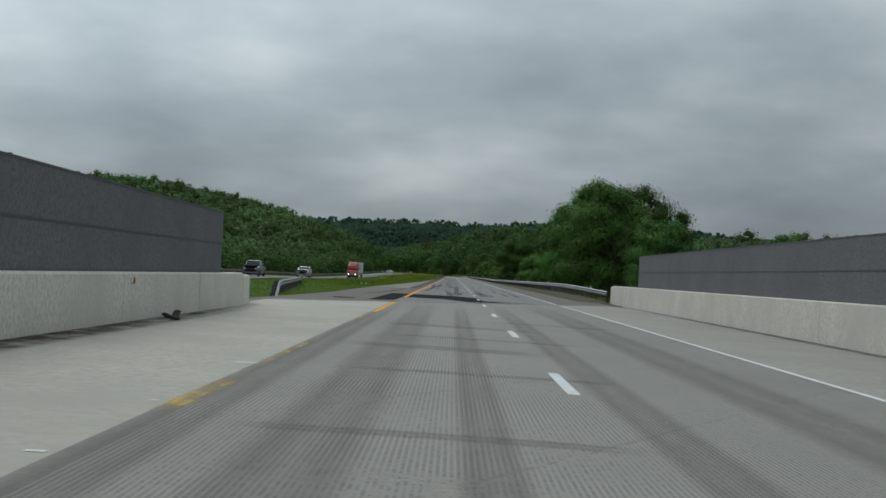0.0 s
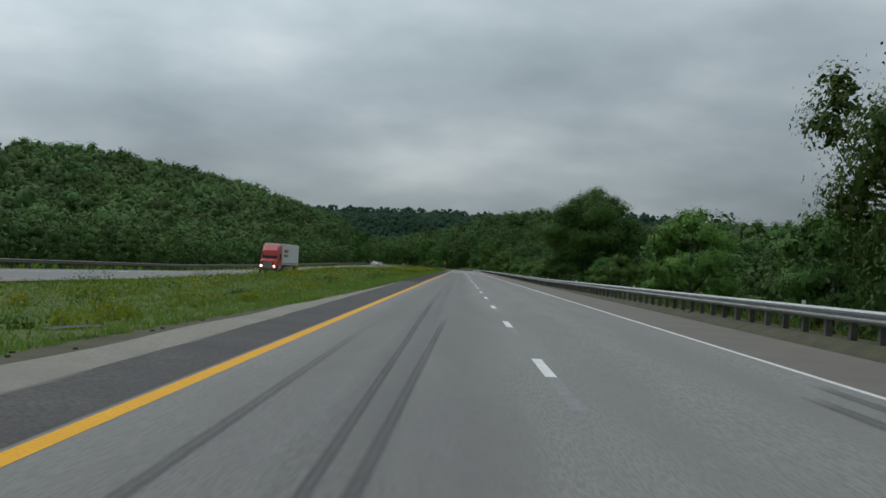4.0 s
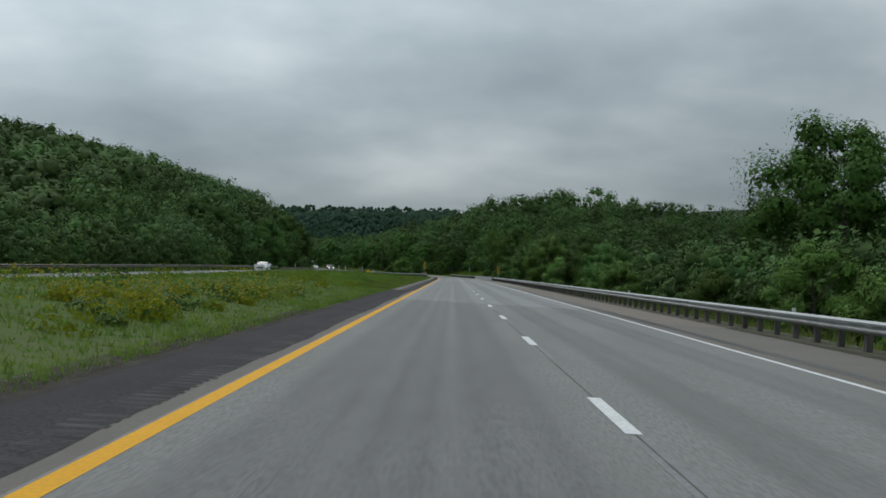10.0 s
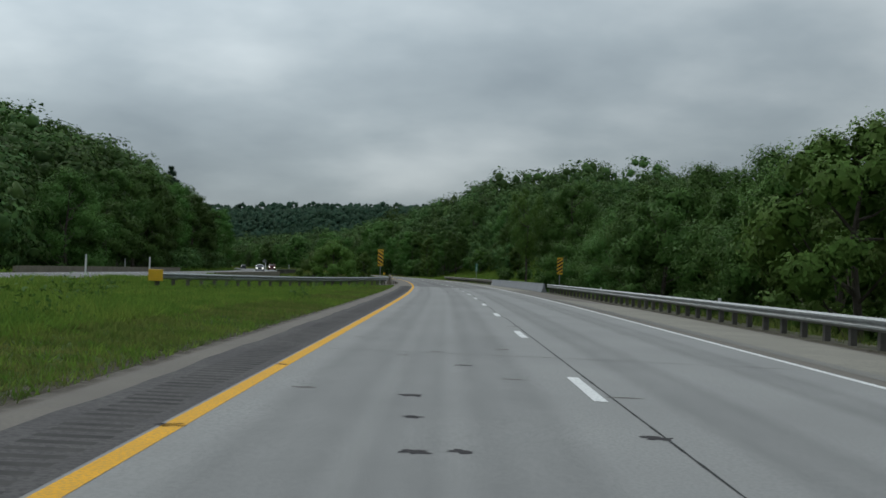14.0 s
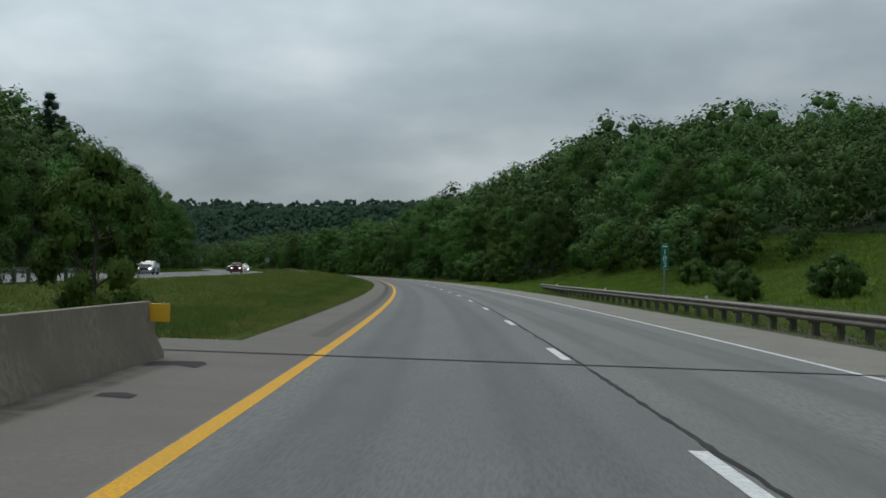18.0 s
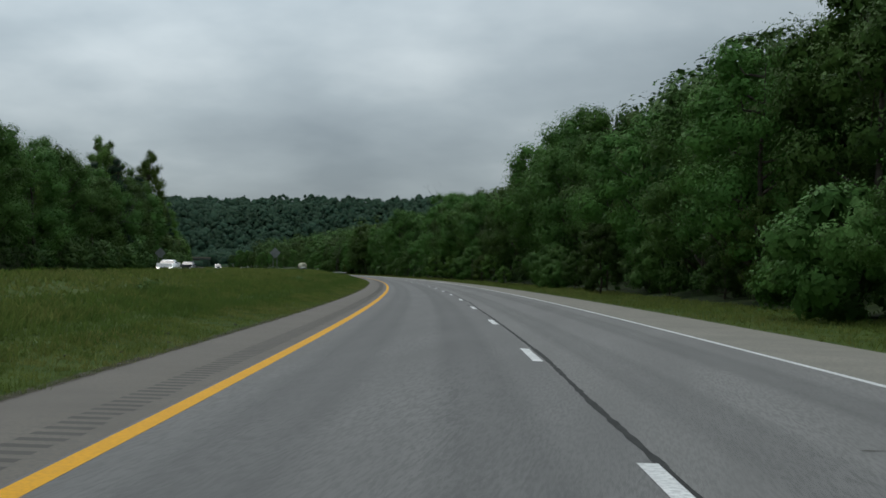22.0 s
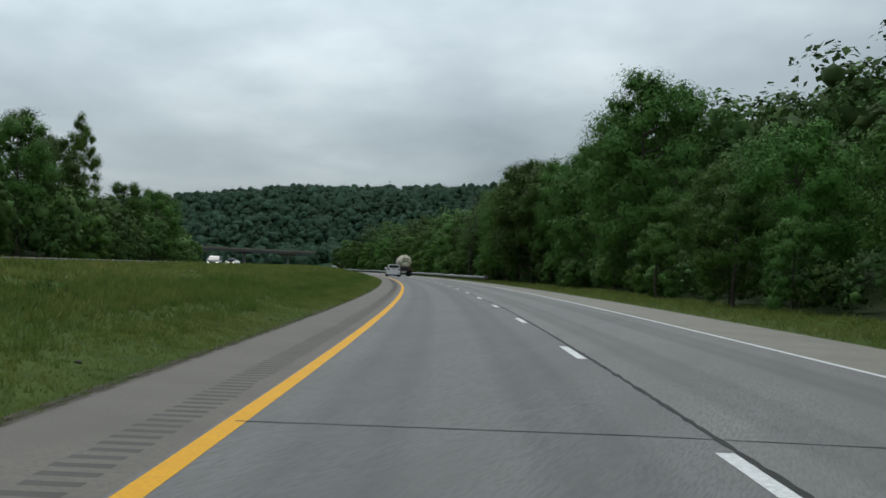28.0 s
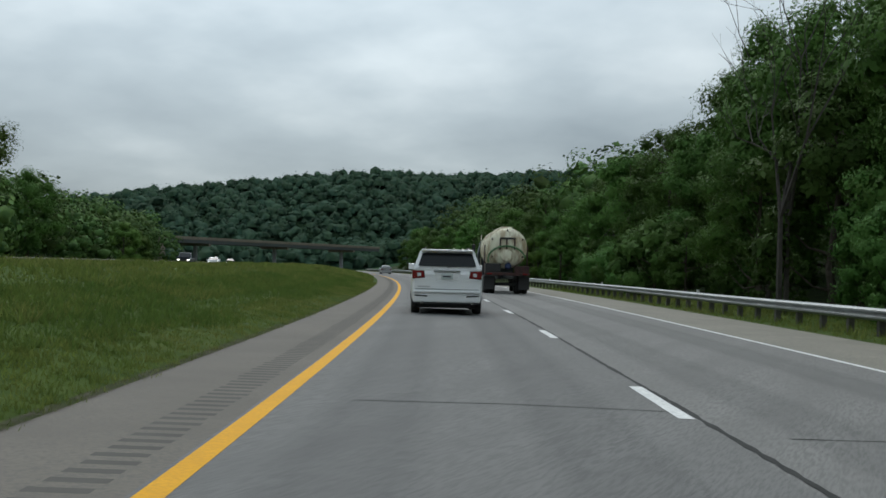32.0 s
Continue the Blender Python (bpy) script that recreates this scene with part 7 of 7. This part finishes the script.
# yellow marker plates on the second bridge's barrier and guardrail end
for s, L, z, w, h in ((622.5, -5.66, 0.40, 0.13, 0.13), (657.6, -5.68, 0.50, 0.34, 0.24), (604, -6.2, 0.92, 0.16, 0.16)):
    tagged(part("marker_plate", box(-w / 2, w / 2, -0.02, 0.01, z, z + h, M["sign_yellow"], "marker_plate", 0.004), m=at(s, L, 0.06, -90 if z < 0.45 else 0)), "small yellow reflector plate on the bridge barrier", "marker", "marker plates")
tagged(part("marker_plate", box(-0.09, 0.09, -0.02, 0.01, 0.52, 0.64, M["white_sheet"], "marker_plate", 0.004), m=at(634, 7.35, 0, 90)), "small white reflector plate on the bridge barrier", "marker", "marker plates")
term = tagged(new("guardrail_terminal"), "guardrail end terminal with a yellow striped face plate", "guardrail end")
term.matrix_basis = at(559.3, -15.65, float(ground_z(559.3, -15.65)) + 0.05, 8)
part("face_plate", box(-0.35, 0.35, -0.10, -0.04, 0.30, 0.86, M["sign_yellow"], "face_plate", 0.02), term, "yellow face plate")
part("head", box(-0.16, 0.16, -0.04, 0.95, 0.34, 0.80, M["galvanised"], "head", 0.02), term)
part("strut", box(-0.07, 0.07, 0.3, 0.45, -0.5, 0.4, M["post"], "strut"), term)
term2 = tagged(new("guardrail_terminal"), "flat end shoe of the guardrail in the median", "guardrail end")
term2.matrix_basis = at(99.3, -13.95, float(ground_z(99.3, -13.95)) + 0.05)
part("end_shoe", box(-0.10, 0.12, -0.5, 0.25, 0.38, 0.82, M["galvanised"], "end_shoe", 0.03), term2)
part("strut", box(-0.08, 0.08, -0.1, 0.1, -0.4, 0.6, M["post"], "strut"), term2)
term3 = tagged(new("guardrail_terminal"), "boxy grey end of the outer guardrail", "guardrail end")
term3.matrix_basis = at(1165.6, 9.45, -0.15)
part("head", box(-0.2, 0.2, -0.5, 0.3, 0.36, 0.86, M["rail_dull"], "head", 0.02), term3)
part("strut", box(-0.1, 0.1, -0.3, -0.1, -0.4, 0.5, M["post"], "strut"), term3)
# marker on the first parapet
mk = tagged(new("marker_plate"), "small red, white and yellow marker on the concrete parapet", "marker", "marker plates")
mk.matrix_basis = at(22.6, -7.338, 0.86, 90)
for k, c in enumerate(("white_sheet", "rust_red", "sign_yellow")):
    part("stripe", box(-0.15 + k * 0.1, -0.055 + k * 0.1, -0.012, 0.006, -0.05, 0.06, M[c], "stripe"), mk)
deb = tagged(part("tyre_shred", ribbon([(26.3, -7.05), (26.9, -7.12), (27.6, -7.0)], 0.16, M["tyre"], 0.03, "tyre_shred", 0, 0.2)), "curled black tyre shred at the foot of the parapet", "debris")
deb.data.materials[0] = M["tyre"]

shred = tagged(part("tyre_shred", ribbon([(161.4, -6.65), (162.0, -6.55), (162.8, -6.3)], 0.22, M["tyre"], 0.06, "tyre_shred", 0, 0.2)), "flat black tyre shred on the grass edge", "debris")
shred.data.materials[0] = M["tyre"]
# ---- the overpass far ahead ----
ov = tagged(new("overpass"), "low steel girder overpass on concrete piers crossing the valley road", "bridge", kind="structure")
ax, ay = road_xy(1408.0, -60.0)
bx, by = road_xy(1500.0, 4.0)
ov.matrix_basis = Matrix.Translation((float(ax), float(ay), 0)) @ Matrix.Rotation(math.atan2(float(by - ay), float(bx - ax)), 4, "Z")
span = float(math.hypot(bx - ax, by - ay))
x0 = span * 0.20
part("deck", box(x0, span + 14, -4.5, 4.5, 6.5, 6.7, M["concrete_old"], "deck"), ov)
for y in (-4.2, -1.4, 1.4, 4.2):
    part("girder", box(x0, span + 14, y - 0.14, y + 0.14, 5.75, 6.5, M["steel_girder"], "girder"), ov, "dark steel girder")
for y in (-4.5, 4.3):
    part("parapet", box(x0, span + 14, y, y + 0.2, 6.7, 7.15, M["concrete_old"], "parapet"), ov)
for x in (span * 0.36, span * 0.67, span * 0.99):
    part("pier_cap", box(x - 0.4, x + 0.4, -4.2, 4.2, 5.15, 5.75, M["concrete_old"], "pier_cap", 0.05), ov)
    part("pier", lathe([(0.55, -2.0), (0.50, 5.15)], 16, M["concrete_grey"], "pier"), ov, "", pose(x, 0, 0))
part("abutment", box(x0 - 1.2, x0 + 0.6, -4.6, 4.6, -1.0, 6.6, M["concrete_old"], "abutment", 0.05), ov)
# opposite bridge over the creek
ob2 = tagged(new("bridge_opposite"), "old concrete parapet and girder of the opposite carriageway's bridge", "bridge", kind="structure")
part("parapet", sweep([(q, -20.6, float(opp_z(q))) for q in (604, 620, 640, 664)], [(-0.12, -0.3), (-0.12, 0.42), (0.12, 0.42), (0.12, -0.3)], M["concrete_old"], "parapet"), ob2)
part("girder", sweep([(q, -20.9, float(opp_z(q)) - 1.6) for q in (613, 630, 640, 657)], [(-0.15, 0.0), (-0.15, 1.1), (0.15, 1.1), (0.15, 0.0)], M["steel_girder"], "girder"), ob2, "blue-grey steel girder")
part("parapet", sweep([(q, -35.0, float(opp_z(q))) for q in (596, 620, 640, 672)], [(-0.12, -0.3), (-0.12, 0.5), (0.12, 0.5), (0.12, -0.3)], M["concrete_old"], "parapet"), ob2)

# ---- grass, weeds and flowers ----
def tufts(n, s0, s1, Lnear, Lfar, h0, h1, seed, power=1.6, blades=3, width=0.013, limit=None):
    """Blades of grass scattered between two offsets, denser near the first."""
    r = np.random.default_rng(seed)
    s = r.uniform(s0, s1, n)
    u = r.random(n) ** power
    a = Lnear(s) if callable(Lnear) else Lnear
    L = a + (Lfar - a) * u
    x, y = road_xy(s, L)
    z = ground_z(s, L)
    patch = 0.75 + 0.4 * wave(x, y, 5, seed) + 0.25 * wave(x, y, 1.7, seed + 1)
    h = (h0 + (h1 - h0) * r.random(n)) * np.clip(patch, 0.3, 1.4)
    if limit is not None:
        h = h * limit(s, L)
    V = []
    for k in range(blades):
        ang = r.uniform(0, 2 * np.pi, n)
        wd = width * r.uniform(0.6, 1.4, n) * (1 + 1.6 * u)
        lean = r.normal(0, 0.6, (n, 2)) * h[:, None]
        ox, oy = r.normal(0, 0.06, n), r.normal(0, 0.06, n)
        bx, by = x + ox, y + oy
        V.append(np.stack([np.stack([bx - np.cos(ang) * wd, by - np.sin(ang) * wd, z - 0.03], 1), np.stack([bx + np.cos(ang) * wd, by + np.sin(ang) * wd, z - 0.03], 1),
                           np.stack([bx + lean[:, 0], by + lean[:, 1], z + h], 1)], 1))
    V = np.concatenate(V)
    return V.reshape(-1, 3), np.arange(len(V) * 3).reshape(-1, 3)


def meadow(name, material, label, *beds):
    sp = Soup()
    for v, f in beds:
        sp.add(v, f)
    return add_stuff(name, sp, M[material], label, "grass")


edge = lambda s: np.interp(s, [40, 53, 66, 90, 125, 160, 185, 600], [-8.5, -7.7, -7.2, -7.25, -6.5, -6.3, -5.35, -5.35])
# no tufts on the bridges' paved edges
fit2 = lambda s, L: np.where((s > 603) & (s < 663), np.where(np.abs(L) < 7.6, 0.0, 1.0), 1.0)
meadow("median_grass", "grass", "rough green grass of the median with uneven tufts",
       tufts(64000, 52, 612, edge, -20.5, 0.05, 0.18, 11, width=0.017, power=1.8, blades=4, limit=fit2))
meadow("median_grass", "grass", "lush even green grass of the median before the second bridge",
       tufts(60000, 425, 612, -7.4, -20.5, 0.10, 0.28, 41, width=0.020, power=1.3, blades=4, limit=fit2), tufts(9000, 470, 606, -16.5, -20.9, 0.30, 0.62, 43, width=0.030, power=0.7, blades=4))
meadow("mown_strip", "grass_meadow", "short pale mown grass along the shoulder's edge",
       tufts(26000, 425, 604, -5.38, -7.9, 0.04, 0.13, 42, width=0.015, power=1.0, blades=4, limit=fit2))
meadow("median_grass", "grass_meadow", "olive green grass across the median",
       tufts(70000, 655, 1240, -7.6, -20.5, 0.12, 0.28, 12, width=0.018, power=1.4, blades=4, limit=fit2), tufts(9000, 1240, 1420, -5.75, -20.5, 0.15, 0.3, 13, width=0.09))
meadow("median_grass_band", "grass_dark", "taller dark green grass behind the mown strip",
       tufts(42000, 655, 1240, lambda s: -6.45 - 0.3 * np.sin(s * 0.31) - 0.25 * np.sin(s * 0.83), -9.6, 0.10, 0.28, 22, width=0.010, power=1.1, blades=5, limit=fit2))
meadow("mown_strip", "grass_meadow", "short bright mown grass along the shoulder's edge",
       tufts(60000, 660, 1240, -5.29, -6.9, 0.03, 0.09, 23, width=0.008, power=1.0, blades=6, limit=fit2))
meadow("median_grass_tall", "grass_dry", "taller seeding grass mixed through the median",
       tufts(9000, 120, 600, lambda s: edge(s) - 1.2, -20.5, 0.2, 0.45, 14, power=1.2, blades=2, width=0.008, limit=fit2),
       tufts(8000, 665, 1240, -7.8, -20.5, 0.12, 0.28, 15, power=1.2, blades=2, width=0.008))
meadow("verge_grass", "grass_meadow", "mown green verge below the trees",
       tufts(16000, 660, 740, 7.3, 30, 0.08, 0.26, 16, power=1.2), tufts(30000, 790, 1240, 7.15, 13.0, 0.10, 0.32, 17, power=1.0), tufts(7000, 75, 600, 8.1, 11, 0.12, 0.5, 18, power=1.0))
meadow("bank_grass", "grass", "bright green grass on the bank below the trees",
       tufts(34000, 735, 805, 7.3, 24, 0.10, 0.30, 31, power=1.0, width=0.022), tufts(26000, 686, 800, 16, 34, 0.15, 0.40, 32, power=1.0, width=0.030))
meadow("opposite_verge_grass", "grass", "grass along the far edge of the opposite carriageway", tufts(6000, 60, 1300, -36, -42, 0.3, 0.8, 19, power=1.0, width=0.08))
# clumps of weeds
def weeds(count, s0, s1, L0, L1, r0, r1, material, label, seed):
    sp = Soup()
    r = np.random.default_rng(seed)
    for k in range(count):
        s, L = r.uniform(s0, s1), L0 + (L1 - L0) * r.random() ** 1.3
        x, y = (float(q) for q in road_xy(s, L))
        n, rad = 130, r.uniform(r0, r1)
        d = r.normal(0, 1, (n, 3))
        d /= np.linalg.norm(d, axis=1)[:, None]
        c = np.array([x, y, float(ground_z(s, L)) + rad * 0.25]) + d * rad * r.uniform(0.5, 1.0, (n, 1)) * (1.3, 1.3, 0.7)
        v, f, q = leaf_cards(c, d + (0, 0, 0.4), 0.055, r, leaflets=2)
        sp.add(v, f, nrm=q)
    add_stuff("weeds", sp, M[material], label, "weeds")


weeds(105, 110, 605, -7.2, -19, 0.3, 0.85, "leaf_a", "dark leafy weed clumps in the median grass", 5)
weeds(110, 110, 425, -6.9, -18, 0.3, 0.8, "weed_yellow", "yellow green flowering weeds in the median grass", 6)
weeds(26, 374, 404, -6.9, -9.5, 0.25, 0.55, "weed_yellow", "yellow green flowering weeds along the median's edge", 16)
weeds(9, 374, 404, -6.9, -8.6, 0.25, 0.5, "leaf_a", "dark leafy weeds along the median's edge", 17)
weeds(22, 304, 345, -6.9, -10, 0.25, 0.5, "weed_yellow", "yellow green flowering weeds along the median's edge", 18)
weeds(40, 670, 1150, -8, -18, 0.2, 0.4, "leaf_a", "leafy weed clumps in the median grass", 7)


def flowers(name, material, spots, n, size, label, seed):
    r = np.random.default_rng(seed)
    sp = Soup()
    V = []
    for s, L, rs, rl in spots:
        m = int(n * rs * rl)
        a, b = s + r.normal(0, 0.45, m) * rs, L + r.normal(0, 0.45, m) * rl
        x, y = road_xy(a, b)
        z = ground_z(a, b) + r.uniform(0.2, 0.5, m)
        for k in range(2):
            q = r.uniform(0, np.pi, m)
            w = size * r.uniform(0.6, 1.3, m)
            V.append(np.stack([np.stack([x - np.cos(q) * w, y - np.sin(q) * w, z], 1), np.stack([x + np.cos(q) * w, y + np.sin(q) * w, z + w * 0.3], 1), np.stack([x, y, z + w], 1)], 1))
    V = np.concatenate(V)
    sp.add(V.reshape(-1, 3), np.arange(len(V) * 3).reshape(-1, 3))
    add_stuff(name, sp, M[material], label, "flowers")


r = np.random.default_rng(8)
flowers("yellow_flowers", "flower_yellow", [(r.uniform(170, 420), r.uniform(-17, -8), r.uniform(3, 9), r.uniform(1, 3)) for k in range(34)] + [(339, -9.5, 5, 2), (375, -10, 6, 2)] + [(378, -7.7, 4, 1.4), (386, -7.5, 6, 1.4), (390, -7.2, 5, 1.0), (384, -8.6, 6, 2), (398, -7.6, 8, 1.2), (327, -8.4, 6, 2), (316, -7.4, 5, 1.4)] * 2, 6, 0.045, "drifts of small yellow flowers in the median grass", 1)
flowers("white_flowers", "flower_white", [(337.5, -7.6, 0.9, 0.5), (340.5, -8.0, 1.4, 0.5), (335, -6.9, 0.7, 0.4), (272, -9.5, 2, 1), (280, -11, 2, 1), (300, -8.8, 1.5, 0.8), (308, -10.5, 2.5, 1), (318, -9, 2, 1), (200, -13, 2, 1)] + [(r.uniform(700, 1000), r.uniform(-19, -10), 2, 1) for k in range(12)], 26, 0.04, "patches of white flowers in the median grass", 2)
# loose stones on the gravel edge
sp = Soup()
r = np.random.default_rng(9)
for k in range(700):
    s = r.uniform(80, 1150)
    L = r.uniform(-6.3, -5.5) if r.random() < 0.7 else r.uniform(7.05, 7.6)
    x, y = (float(q) for q in road_xy(s, L))
    sp.add(ICO1[0] * (1 + r.normal(0, 0.2, (12, 1))) * r.uniform(0.015, 0.05) * (1, 1, 0.6) + (x, y, float(ground_z(s, L)) + 0.01), ICO1[1])
add_stuff("stones", sp, M["gravel"], "loose stones along the shoulder's edge", "gravel")
